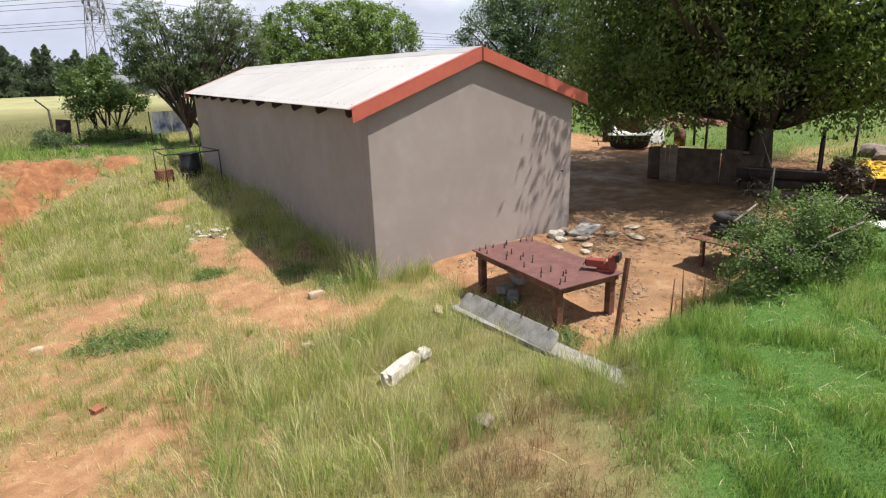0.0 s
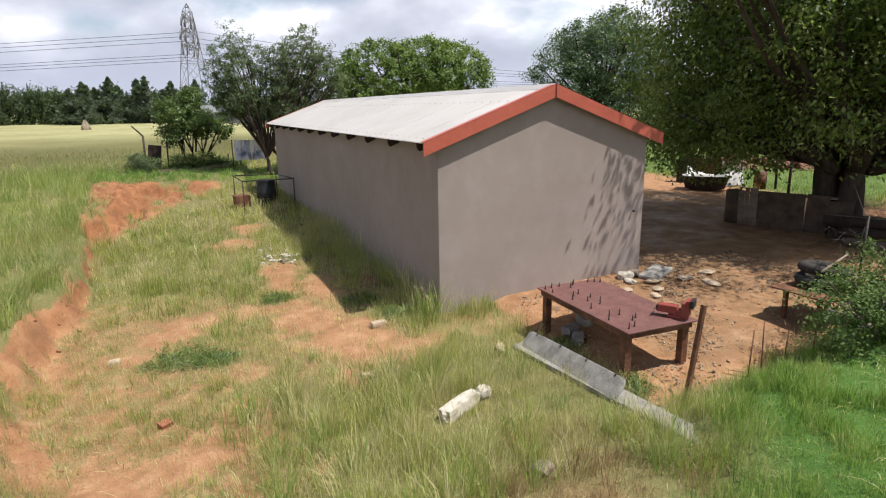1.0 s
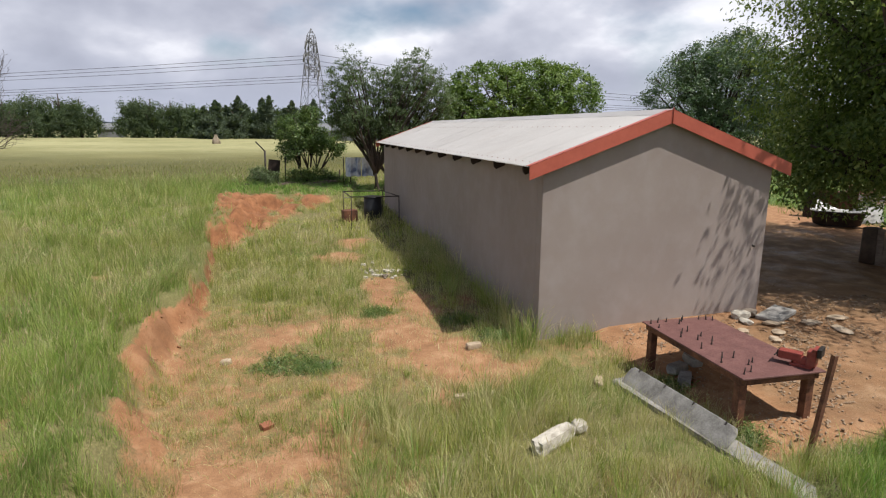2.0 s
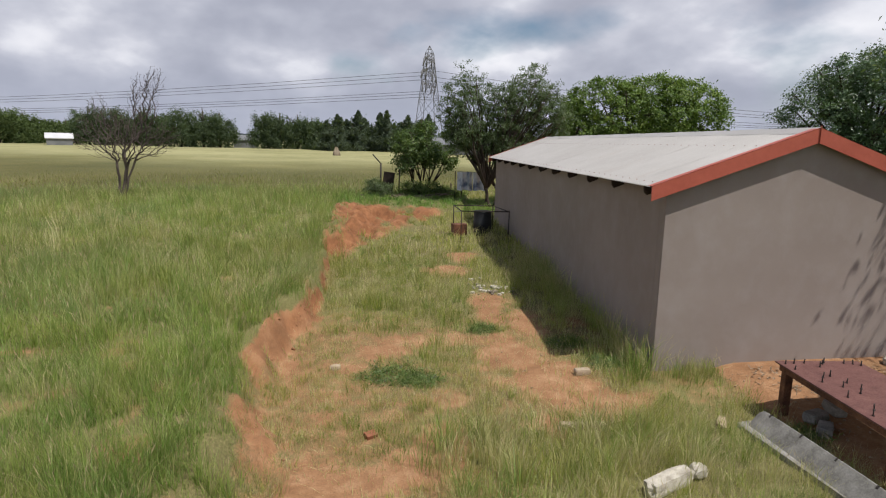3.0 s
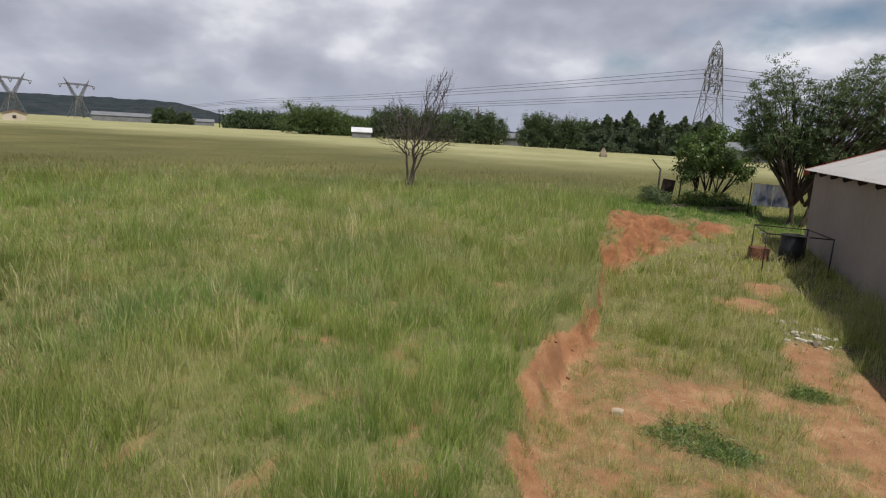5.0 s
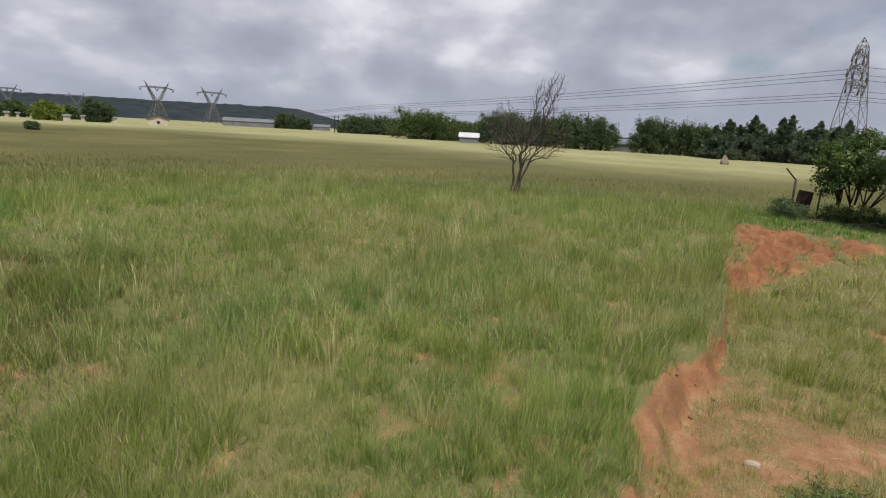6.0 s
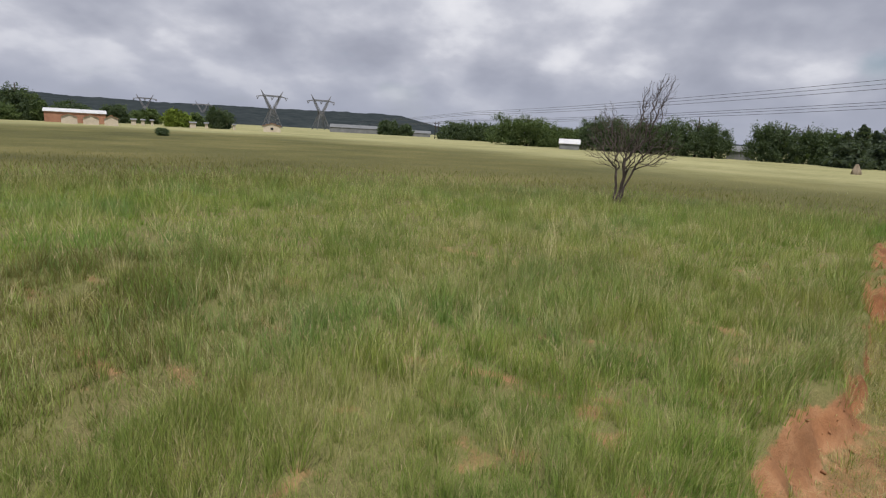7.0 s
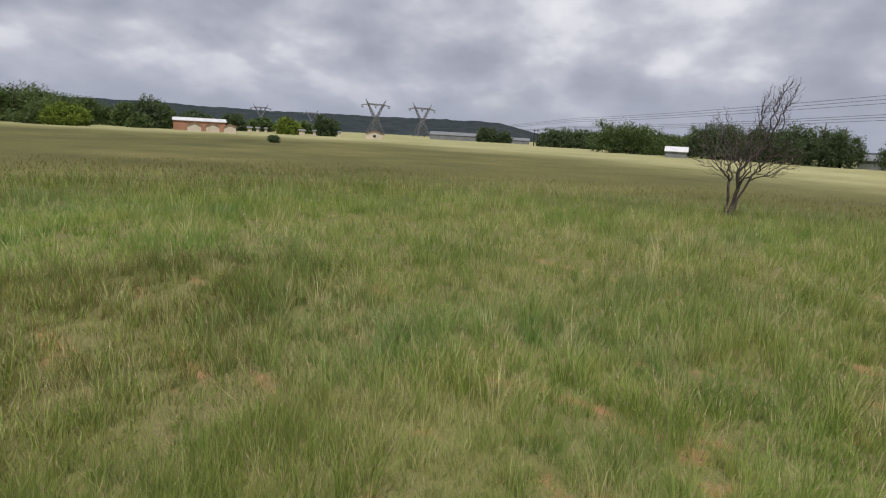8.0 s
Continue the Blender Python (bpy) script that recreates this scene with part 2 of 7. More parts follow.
WHITE_STONE = simple("whitewashed_stone", (0.27, 0.24, 0.19), (0.60, 0.56, 0.475), 9, 0.9, 0, 0.6, 0.01)
GREY_STONE = simple("grey_stone", (0.10, 0.08, 0.06), (0.25, 0.205, 0.16), 9, 0.92, 0, 0.7, 0.012)
BRICK = simple("red_brick", (0.20, 0.075, 0.04), (0.34, 0.14, 0.08), 9, 0.9, 0, 0.5, 0.005)
OLD_SHEET = simple("old_brown_sheeting", (0.045, 0.031, 0.022), (0.115, 0.083, 0.06), 4, 0.85, 0, 0.3, 0.004)
SANDSTONE = simple("sandy_rubble", (0.27, 0.20, 0.13), (0.46, 0.37, 0.27), 6, 0.92, 0, 0.6, 0.01)
ENAMEL = simple("white_enamel", (0.50, 0.49, 0.46), (0.68, 0.67, 0.64), 3, 0.35, 0, 0.05, 0.002, None, 0.5)
BLACK_PLASTIC = simple("black_plastic", (0.012, 0.013, 0.015), (0.03, 0.032, 0.036), 4, 0.5, 0, 0.1, 0.002)
RUBBER = simple("black_rubber", (0.015, 0.014, 0.013), (0.045, 0.04, 0.035), 6, 0.85, 0, 0.3, 0.003)
YELLOW = simple("yellow_sign_paint", (0.62, 0.33, 0.02), (0.74, 0.43, 0.035), 3, 0.45, 0, 0.08, 0.002, None, 0.4)
SIGN_INK = simple("faded_sign_ink", (0.20, 0.10, 0.02), (0.32, 0.17, 0.03), 6, 0.6, 0, 0.05, 0.001)
BARK = simple("grey_brown_bark", (0.026, 0.019, 0.015), (0.085, 0.066, 0.05), 7, 0.95, 0, 0.9, 0.02, (1, 1, 0.25))
PALE_BARK = simple("pale_bark", (0.10, 0.085, 0.07), (0.24, 0.21, 0.18), 9, 0.95, 0, 0.7, 0.012, (1, 1, 0.3))
DEAD_BARK = simple("dead_wood_bark", (0.055, 0.042, 0.036), (0.15, 0.12, 0.105), 6, 0.95, 0, 0.7, 0.012, (1, 1, 0.3))

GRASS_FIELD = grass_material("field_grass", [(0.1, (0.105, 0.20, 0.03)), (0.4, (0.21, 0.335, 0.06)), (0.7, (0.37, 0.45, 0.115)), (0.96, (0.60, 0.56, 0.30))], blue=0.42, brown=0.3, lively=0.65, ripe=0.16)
GRASS_STRAW = grass_material("dry_grass", [(0.1, (0.30, 0.31, 0.11)), (0.45, (0.47, 0.44, 0.19)), (0.8, (0.66, 0.59, 0.34))])
GRASS_MID = grass_material("olive_meadow_grass", [(0.1, (0.12, 0.14, 0.042)), (0.5, (0.19, 0.19, 0.064)), (0.9, (0.30, 0.275, 0.115))], blue=0.25, brown=0.7)
# darker and browner than the other grasses, growing denser towards the west
GRASS_RUSSET = grass_material("russet_grass", [(0.1, (0.075, 0.078, 0.02)), (0.5, (0.122, 0.112, 0.03)), (0.9, (0.20, 0.165, 0.055))])
GRASS_FARPALE = grass_material("pale_far_grass", [(0.1, (0.40, 0.395, 0.21)), (0.5, (0.47, 0.46, 0.26)), (0.9, (0.55, 0.53, 0.32))])
GRASS_YARD = grass_material("yard_grass", [(0.1, (0.11, 0.18, 0.025)), (0.36, (0.27, 0.335, 0.055)), (0.62, (0.45, 0.435, 0.12)), (0.92, (0.66, 0.565, 0.33))], lively=0.65, ripe=0.25)
GRASS_LUSH = grass_material("lush_grass", [(0.18, (0.035, 0.10, 0.016)), (0.45, (0.13, 0.29, 0.045)), (0.7, (0.25, 0.41, 0.09)), (0.95, (0.46, 0.47, 0.20))], ripe=0.12)
LEAF_BIG = leaf_material("dark_green_leaves", (0.03, 0.056, 0.014), (0.098, 0.152, 0.034), (0.36, 0.42, 0.12), 0.5)
LEAF_OLIVE = leaf_material("grey_green_leaves", (0.032, 0.056, 0.022), (0.07, 0.108, 0.042), (0.17, 0.22, 0.11))
LEAF_BRIGHT = leaf_material("bright_green_leaves", (0.045, 0.085, 0.016), (0.10, 0.17, 0.028), (0.24, 0.32, 0.07))
LEAF_DEEP = leaf_material("deep_green_leaves", (0.035, 0.065, 0.028), (0.065, 0.115, 0.05), (0.15, 0.22, 0.11), 0.2, 0.32, 0.6)
LEAF_SHRUB = leaf_material("shrub_leaves", (0.04, 0.075, 0.022), (0.10, 0.16, 0.05), (0.22, 0.29, 0.11), 0.3, 0.7, 0.15)
GRASS_BROWN = grass_material("brown_dead_grass", [(0.1, (0.13, 0.068, 0.036)), (0.45, (0.26, 0.148, 0.08)), (0.8, (0.44, 0.31, 0.18))], 0.25, ripe=0.1)
LEAF_WEED = leaf_material("weed_leaves", (0.055, 0.10, 0.024), (0.115, 0.18, 0.045), (0.25, 0.31, 0.09))
LEAF_BUSH = leaf_material("bush_leaves", (0.03, 0.062, 0.015), (0.07, 0.125, 0.03), (0.19, 0.25, 0.07))
LEAF_PINE = leaf_material("far_pine_needles", (0.04, 0.06, 0.037), (0.072, 0.10, 0.057), (0.12, 0.152, 0.085), 0.3, 0.8, 0.1)
# distance haze is put into these needles as a paler, bluer green
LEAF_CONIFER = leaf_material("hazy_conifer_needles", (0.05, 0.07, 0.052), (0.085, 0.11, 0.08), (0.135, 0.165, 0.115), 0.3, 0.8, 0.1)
LEAF_FARM = leaf_material("farm_tree_leaves", (0.045, 0.07, 0.03), (0.088, 0.125, 0.05), (0.15, 0.19, 0.08), 0.25, 0.8, 0.1)
LEAF_FAR = leaf_material("far_leaves", (0.045, 0.07, 0.03), (0.085, 0.122, 0.048), (0.15, 0.19, 0.08), 0.25, 0.8, 0.1)
LEAF_YELLOW = leaf_material("far_yellow_green_leaves", (0.085, 0.125, 0.022), (0.145, 0.195, 0.032), (0.23, 0.28, 0.06), 0.2, 0.8, 0.1)
FAR_WALL = simple("far_plaster", (0.42, 0.36, 0.28), (0.55, 0.48, 0.39), 0.4, 0.9, 0, 0.1, 0.01)
FAR_BRICK = simple("far_brick", (0.26, 0.13, 0.085), (0.36, 0.19, 0.12), 0.4, 0.9, 0, 0.1, 0.01)
FAR_ROOF = simple("far_iron_roof", (0.46, 0.46, 0.47), (0.62, 0.62, 0.62), 0.3, 0.5, 0.0, 0.1, 0.01)
FAR_GREY = simple("far_grey_sheeting_and_shade", (0.12, 0.125, 0.13), (0.20, 0.205, 0.21), 0.3, 0.6, 0.0, 0.1, 0.01)
FAR_TILE = simple("far_clay_tile", (0.22, 0.10, 0.065), (0.32, 0.16, 0.10), 0.6, 0.9, 0, 0.1, 0.01)
FAR_DARK = simple("dark_glass", (0.02, 0.022, 0.025), (0.04, 0.042, 0.045), 1, 0.2, 0, 0.02, 0.001)
# the haze of distance is mixed into this blue-grey hill colour
HILL = simple("hazy_wooded_hill", (0.022, 0.029, 0.032), (0.048, 0.057, 0.060), 0.02, 1.0, 0, 0.4, 3.0, None, 0.0, 0.06)


# ---- mesh helpers ----
def smooth(x):
    x = np.clip(x, 0, 1)
    return x * x * (3 - 2 * x)


def vnoise(x, y, scale, seed=0):
    """Smooth value noise, 0 to 1, on arrays."""
    x, y = np.asarray(x, float) / scale, np.asarray(y, float) / scale
    xi, yi = np.floor(x).astype(np.int64), np.floor(y).astype(np.int64)
    fx, fy = smooth(x - xi), smooth(y - yi)

    def lattice(i, j):
        h = (i * 374761393 + j * 668265263 + seed * 974634541) & 0x7FFFFFFF
        h = ((h ^ (h >> 13)) * 1274126177) & 0x7FFFFFFF
        return ((h ^ (h >> 16)) & 0xFFFF) / 65535.0

    a = lattice(xi, yi) * (1 - fx) + lattice(xi + 1, yi) * fx
    b = lattice(xi, yi + 1) * (1 - fx) + lattice(xi + 1, yi + 1) * fx
    return a * (1 - fy) + b * fy


def fbm(x, y, scale, seed=0, octaves=4):
    s, amp, tot = 0, 1.0, 0
    for o in range(octaves):
        s = s + amp * vnoise(x, y, scale / 2**o, seed + o * 17)
        tot += amp
        amp *= 0.5
    return s / tot


def part(name, data, material, parent=None, label="", matrix=None, smooth_faces=False):
    """Links a bmesh or a mesh as one mesh object, under a thing or a part."""
    if isinstance(data, bmesh.types.BMesh):
        me = bpy.data.meshes.new(name)
        data.to_mesh(me)
        data.free()
    else:
        me = data
    if material is not None and not me.materials:
        me.materials.append(material)
    if smooth_faces:
        me.polygons.foreach_set("use_smooth", [True] * len(me.polygons))
    ob = new(name, me)
    if matrix is not None:
        ob.matrix_basis = matrix
    if parent is not None:
        ob.parent = parent
    if label:
        ob["label"] = label
    return ob


def thing(name, matrix, label, category, group="", kind=""):
    ob = new(name)
    ob.empty_display_size = 0.2
    ob.matrix_basis = matrix
    return tagged(ob, label, category, group, kind)


def raw(name, verts, faces):
    me = bpy.data.meshes.new(name)
    me.from_pydata([tuple(v) for v in verts], [], [tuple(f) for f in faces])
    me.update()
    return me


def fast_mesh(name, verts, loops, sizes):
    """A mesh from arrays: verts (n, 3), the corners of all faces in a row, and the corners of each face."""
    me = bpy.data.meshes.new(name)
    verts, loops, sizes = np.asarray(verts, np.float32), np.asarray(loops, np.int32).ravel(), np.asarray(sizes, np.int32)
    me.vertices.add(len(verts))
    me.vertices.foreach_set("co", verts.ravel())
    me.loops.add(len(loops))
    me.loops.foreach_set("vertex_index", loops)
    me.polygons.add(len(sizes))
    me.polygons.foreach_set("loop_start", np.r_[0, np.cumsum(sizes)[:-1]].astype(np.int32))
    me.polygons.foreach_set("loop_total", sizes)
    me.update(calc_edges=True)
    me.validate()
    return me


def box(sx, sy, sz, bevel=0.0, at=(0, 0, 0), turn=None, bm=None, segments=1):
    """A bevelled box with its middle at the given place."""
    own = bmesh.new()
    bmesh.ops.create_cube(own, size=1.0)
    bmesh.ops.scale(own, vec=(sx, sy, sz), verts=own.verts)
    if bevel:
        bmesh.ops.bevel(own, geom=own.edges[:], offset=bevel, segments=segments, affect="EDGES", profile=0.5)
    m = Matrix.Translation(at) @ (turn.to_4x4() if turn is not None else Matrix())
    bmesh.ops.transform(own, matrix=m, verts=own.verts)
    if bm is None:
        return own
    me = bpy.data.meshes.new("tmp")
    own.to_mesh(me)
    own.free()
    bm.from_mesh(me)
    bpy.data.meshes.remove(me)
    return bm


def rough_block(seed, sx, sy, sz, rough=0.06, cuts=3):
    """A worn block: a subdivided box with uneven faces and knocked-off corners."""
    bm = bmesh.new()
    bmesh.ops.create_cube(bm, size=1.0)
    bmesh.ops.subdivide_edges(bm, edges=bm.edges[:], cuts=cuts, use_grid_fill=True)
    off = Vector((seed * 3.7, seed * 1.3, seed * 7.1))
    for v in bm.verts:
        c = v.co.copy()
        corner = (abs(c.x) * 2) ** 4 + (abs(c.y) * 2) ** 4 + (abs(c.z) * 2) ** 4
        c *= 1 - 0.05 * max(0, corner - 1.1)
        c *= 1 + rough * noise.noise(c * 2.5 + off) * 2 + rough * noise.noise(c * 7 + off)
        v.co = Vector((c.x * sx, c.y * sy, c.z * sz))
    return bm


class Tubes:
    """Gathers tapered tubes along lines of points."""

    def __init__(self):
        self.v, self.l, self.s, self.n = [], [], [], 0

    def add(self, pts, radii, sides=6, caps=True):
        pts = [Vector(p) for p in pts]
        rings = []
        ref = None
        for i, p in enumerate(pts):
            d = (pts[min(i + 1, len(pts) - 1)] - pts[max(i - 1, 0)])
            d = d.normalized() if d.length > 1e-9 else Vector((0, 0, 1))
            if ref is None:
                ref = d.orthogonal().normalized()
            ref = (ref - d * ref.dot(d))
            ref = ref.normalized() if ref.length > 1e-6 else d.orthogonal().normalized()
            side = d.cross(ref)
            r = radii[i] if hasattr(radii, "__len__") else radii
            start = self.n
            for k in range(sides):
                a = 2 * math.pi * k / sides
                q = p + ref * (r * math.cos(a)) + side * (r * math.sin(a))
                self.v.append((q.x, q.y, q.z))
            self.n += sides
            rings.append(start)
        for a, b in zip(rings, rings[1:]):
            for k in range(sides):
                k2 = (k + 1) % sides
                self.l += [a + k, a + k2, b + k2, b + k]
                self.s.append(4)
        if caps:
            self.l += [rings[0] + k for k in reversed(range(sides))]
            self.l += [rings[-1] + k for k in range(sides)]
            self.s += [sides, sides]
        return self

    def mesh(self, name):
        return fast_mesh(name, self.v, self.l, self.s)


def rod(p, q, r, sides=8):
    return Tubes().add([p, q], [r, r], sides).mesh("rod")


def stone_mesh(rng, sx, sy, sz, rough=0.22, subdiv=2):
    bm = bmesh.new()
    bmesh.ops.create_icosphere(bm, subdivisions=subdiv, radius=0.5)
    off = Vector((rng.uniform(-50, 50), rng.uniform(-50, 50), rng.uniform(-50, 50)))
    for v in bm.verts:
        f = 1 + rough * noise.noise(v.co * 2.2 + off) * 2 + rough * 0.6 * noise.noise(v.co * 5 + off)
        c = v.co * f
        c = Vector((max(-0.42, min(0.42, c.x)), max(-0.42, min(0.42, c.y)), max(-0.4, min(0.4, c.z))))
        v.co = Vector((c.x * sx, c.y * sy, c.z * sz)) * 1.2
    return bm


# ---- the lie of the land ----
BANK_Y = (-14, -8, -2.7, -0.6, 1.8, 2.5, 4.4, 7.9, 11.3, 16.7, 30)
BANK_X = (-4.5, -5.3, -5.9, -6.15, -6.25, -6.0, -5.8, -6.1, -6.1, -6.4, -6.6)
HOUSE_W, HOUSE_L = 4.25, 16.0


def dug(x, y):
    """1 on the dug-out yard round the house, 0 on the field above the bank."""
    wob = (fbm(x, y, 1.3, 5) - 0.5) * 0.62 + (fbm(x, y, 0.35, 6, 2) - 0.5) * 0.34
    steep = 0.24 + 0.42 * smooth((4.8 - y) / 1.5) * smooth((y + 6) / 3) + 1.7 * smooth((y - 8) / 7)
    west = smooth((x - np.interp(y, BANK_Y, BANK_X) + wob) / steep)
    north_line = 17.4 + 22 * smooth((x + 2.2) / 5.0)
    return west * smooth((north_line - y + wob) / 0.8)


def mound(x, y):
    """The broad red face of dug earth at the far end of the bank."""
    right = np.interp(y, (8.0, 11.0, 14.0, 17.0), (-5.7, -4.9, -3.7, -2.2))
    left = np.interp(y, (8.0, 12.0, 17.0), (-6.3, -6.4, -6.8))
    return smooth((right - x + 0.3) / 0.9) * smooth((x - left + 0.1) / 0.4) * smooth((y - 7.6) / 1.5) * smooth((18.4 - y) / 0.8)


def land(x, y):
    x, y = np.asarray(x, float), np.asarray(y, float)
    floor = 0.033 * np.clip(x, -6.5, 8) + 0.016 * np.clip(y, -5, 16) - 0.05
    field = 0.44 - 0.38 * smooth((-1.5 - y) / 5.0) + 0.12 * smooth((y - 3) / 10) * smooth((-3 - x) / 3) * smooth((24 - y) / 6)
    far = smooth((np.hypot(x, y) - 25) / 120)
    field = field * (1 - far) + 0.35 * far
    m = dug(x, y)
    z = field * (1 - m) + floor * m
    lawn = smooth((-4.2 - y + 0.12 * np.clip(x, 0, 6)) / 0.8) * smooth((x - 0.35) / 1.1)
    z = z + 0.30 * lawn + 0.08 * smooth((x - 0.9) / 0.4) * smooth((y + 4.0) / 0.6) * smooth((9 - x) / 3)
    near = 1 - smooth((np.hypot(x + 2, y - 4) - 30) / 30)
    flat = 1 - smooth((x + 0.6) / 0.5) * smooth((HOUSE_W + 0.6 - x) / 0.5) * smooth((y + 0.6) / 0.5)
    z = z + (fbm(x, y, 2.6, 11) - 0.5) * 0.09 * near * (0.3 + 0.7 * flat) + (fbm(x, y, 0.5, 31, 3) - 0.5) * 0.05 * near * (0.2 + 0.8 * flat)
    lip = 4 * m * (1 - m) * smooth((-2.5 - x) / 0.8) * smooth((y + 5) / 2)
    z = z + lip * ((fbm(x, y, 0.5, 88, 3) - 0.5) * 0.7 - 0.04)
    z = z + mound(x, y) * ((fbm(x, y, 0.5, 87, 4) - 0.5) * 0.75 + 0.05)
    z = z + (fbm(x, y, 14, 41, 2) - 0.5) * 0.16 * (1 - m) * (1 - far)
    return z


def at_land(x, y):
    return float(land(np.array([x]), np.array([y]))[0])


PATCHES = ((-1.5, 2.2, 0.35, 1.6), (-1.7, -0.25, 0.9, 1.05), (-2.0, 1.3, 0.65, 1.2), (-1.15, -1.0, 0.75, 0.5), (-2.0, -1.6, 0.35, 0.45), (-3.75, -2.55, 0.8, 0.5),
           (-4.55, -2.8, 0.5, 0.5), (-3.3, -1.7, 0.4, 0.4), (-4.0, 1.2, 0.55, 0.3), (-4.85, 0.55, 0.35, 0.28), (-2.75, 7.0, 0.6, 0.7),
           (-2.15, 8.6, 0.5, 0.9), (-2.0, 3.4, 0.35, 1.2), (-5.7, -1.5, 0.12, 0.6), (1.6, -0.7, 0.5, 0.35), (-5.6, 0.7, 0.2, 0.4), (-0.85, -3.7, 0.12, 0.12))
FIELD_SPOTS = ((-9.0, -0.35, 0.22, 0.2), (-8.75, 0.7, 0.2, 0.3), (-7.75, -0.4, 0.16, 0.25), (-8.3, -1.95, 0.3, 0.2), (-7.85, -1.75, 0.25, 0.18), (-9.9, -4.05, 0.2, 0.25), (-9.2, -3.3, 0.16, 0.25), (-6.5, -2.9, 0.35, 0.3), (-9.05, -3.5, 0.15, 0.3))


def bare(x, y):
    m = dug(x, y)
    gaps = smooth((fbm(x, y, 1.5, 77) - 0.36 + 0.35 * smooth((y - 8.5) / 2)) / 0.16)
    b = smooth((m - 0.1) / 0.16) * smooth((0.96 - m) / 0.14) * smooth((y + 3.5) / 2) * gaps
    b = np.where(x > -2.6, b * smooth((-1.8 - x) / 0.8), b)
    rag = (fbm(x, y, 0.7, 3) - 0.5) * 1.5 + (fbm(x, y, 0.2, 8, 2) - 0.5) * 0.5
    for px, py, rx, ry in PATCHES:
        d = np.hypot((x - px) / rx, (y - py) / ry)
        b = np.maximum(b, 0.86 * smooth((1.75 - d + rag) / 1.5))
    b = np.maximum(b, mound(x, y) * np.clip(2.4 * fbm(x, y, 0.5, 19) - 0.55, 0, 1))
    near_yard = 1 - 0.6 * smooth((y - 2.2) / 2)
    thick = 1 - smooth((x + 3.2) / 1.4) * smooth((-1.0 - y) / 1.2)
    b = np.maximum(b, 0.6 * m * thick * near_yard * smooth((fbm(x, y, 0.8, 23) - 0.46) / 0.25))
    b = np.maximum(b, (0.33 + 0.12 * smooth((-3.4 - x) / 1.0)) * m * thick * near_yard)
    yard = smooth((x - 0.85) / 0.3) * smooth((y + 4.3 - 0.1 * np.clip(x, 0, 6)) / 0.5) * smooth((24 - y) / 4) * smooth((16 - x) / 3)
    b = np.maximum(b, yard)
    field_spots = (1 - m) * smooth((fbm(x, y, 0.45, 51) - 0.60) / 0.16) * 0.45 * smooth((26 - np.hypot(x + 4.6, y + 7)) / 8)
    for px, py, rx, ry in FIELD_SPOTS:
        field_spots = np.maximum(field_spots, 0.52 * (1 - m) * smooth((1.6 - np.hypot((x - px) / rx, (y - py) / ry) + rag) / 1.4))
    return np.clip(np.maximum(b, field_spots), 0, 1)


def mud(x, y):
    wet = smooth((x - 3.9) / 1.2) * smooth((y + 1.6) / 1.4) * smooth((20 - y) / 5) * smooth((12.5 - x) / 1.5)
    trodden = 0.55 * smooth((x - 1.2) / 1.0) * smooth((y + 4.2) / 0.8) * smooth((12 - x) / 2) * smooth((0.4 - y) / 0.8)
    dead = 0.49 * np.exp(-(((x + 0.7) / 1.0) ** 2 + ((y + 5.2) / 0.9) ** 2) * 0.8)
    return np.maximum(np.maximum(wet, trodden), dead)


def pale_line(x, y):
    """How far the pale dry grass has taken over, 0 to 1: from 50 m to the north, from 130 m to the west."""
    az = np.degrees(np.arctan2(x + 4.6, y + 7.0))
    start = np.interp(az, (-95, -55, -45, -30, -20, -10, -3, 30), (150, 118, 96, 64, 56, 46, 40, 38))
    rag = 46 * (fbm(x, y, 26, 5) - 0.5) + 14 * (fbm(x, y, 5, 6, 3) - 0.5)
    return smooth((np.hypot(x + 4.6, y + 7.0) - start + rag) / np.interp(az, (-95, -55, -30), (95, 95, 72)))


def lawn_side(x, y):
    """1 on the green side of the line from the kerb's end towards the near lawn."""
    return smooth((x - 0.75 - 0.8 * np.clip(y + 4.5, -3, 0) + (fbm(x, y, 0.9, 44) - 0.5) * 1.7) / 1.3)


# ---- ground ----
def axis_lines(lo, hi, step, reach):
    mid = list(np.arange(lo, hi + 1e-6, step))
    out, d, p = [], step, hi
    while p < reach:
        d *= 1.16
        p += d
        out.append(p)
    back, d, p = [], step, lo
    while p > -reach:
        d *= 1.16
        p -= d
        back.append(p)
    return np.array(back[::-1] + mid + out)


east = axis_lines(-3.6, 7.0, 0.14, 4500)
fine = axis_lines(-7.6, -3.6, 0.06, 4500)
gx = np.concatenate([fine[fine <= -3.6], np.arange(-3.46, 7.0, 0.14), east[east > 7.0]])
gy = axis_lines(-6.5, 19.5, 0.11, 4500)
X, Y = np.meshgrid(gx, gy)
Z = land(X, Y)
nx, ny = len(gx), len(gy)
idx = np.arange(nx * ny).reshape(ny, nx)
quads = np.stack([idx[:-1, :-1], idx[:-1, 1:], idx[1:, 1:], idx[1:, :-1]], -1).reshape(-1, 4)
ground_mesh = fast_mesh("ground", np.stack([X.ravel(), Y.ravel(), Z.ravel()], 1), quads, np.full(len(quads), 4))
lushness = smooth((-4.15 - Y + 0.12 * np.clip(X, 0, 6)) / 0.4) * lawn_side(X, Y) * smooth((16 - X) / 4)
lushness = np.maximum(lushness, 0.8 * smooth((X - 13.5) / 2) * smooth((55 - X) / 12) * smooth((45 - Y) / 10))
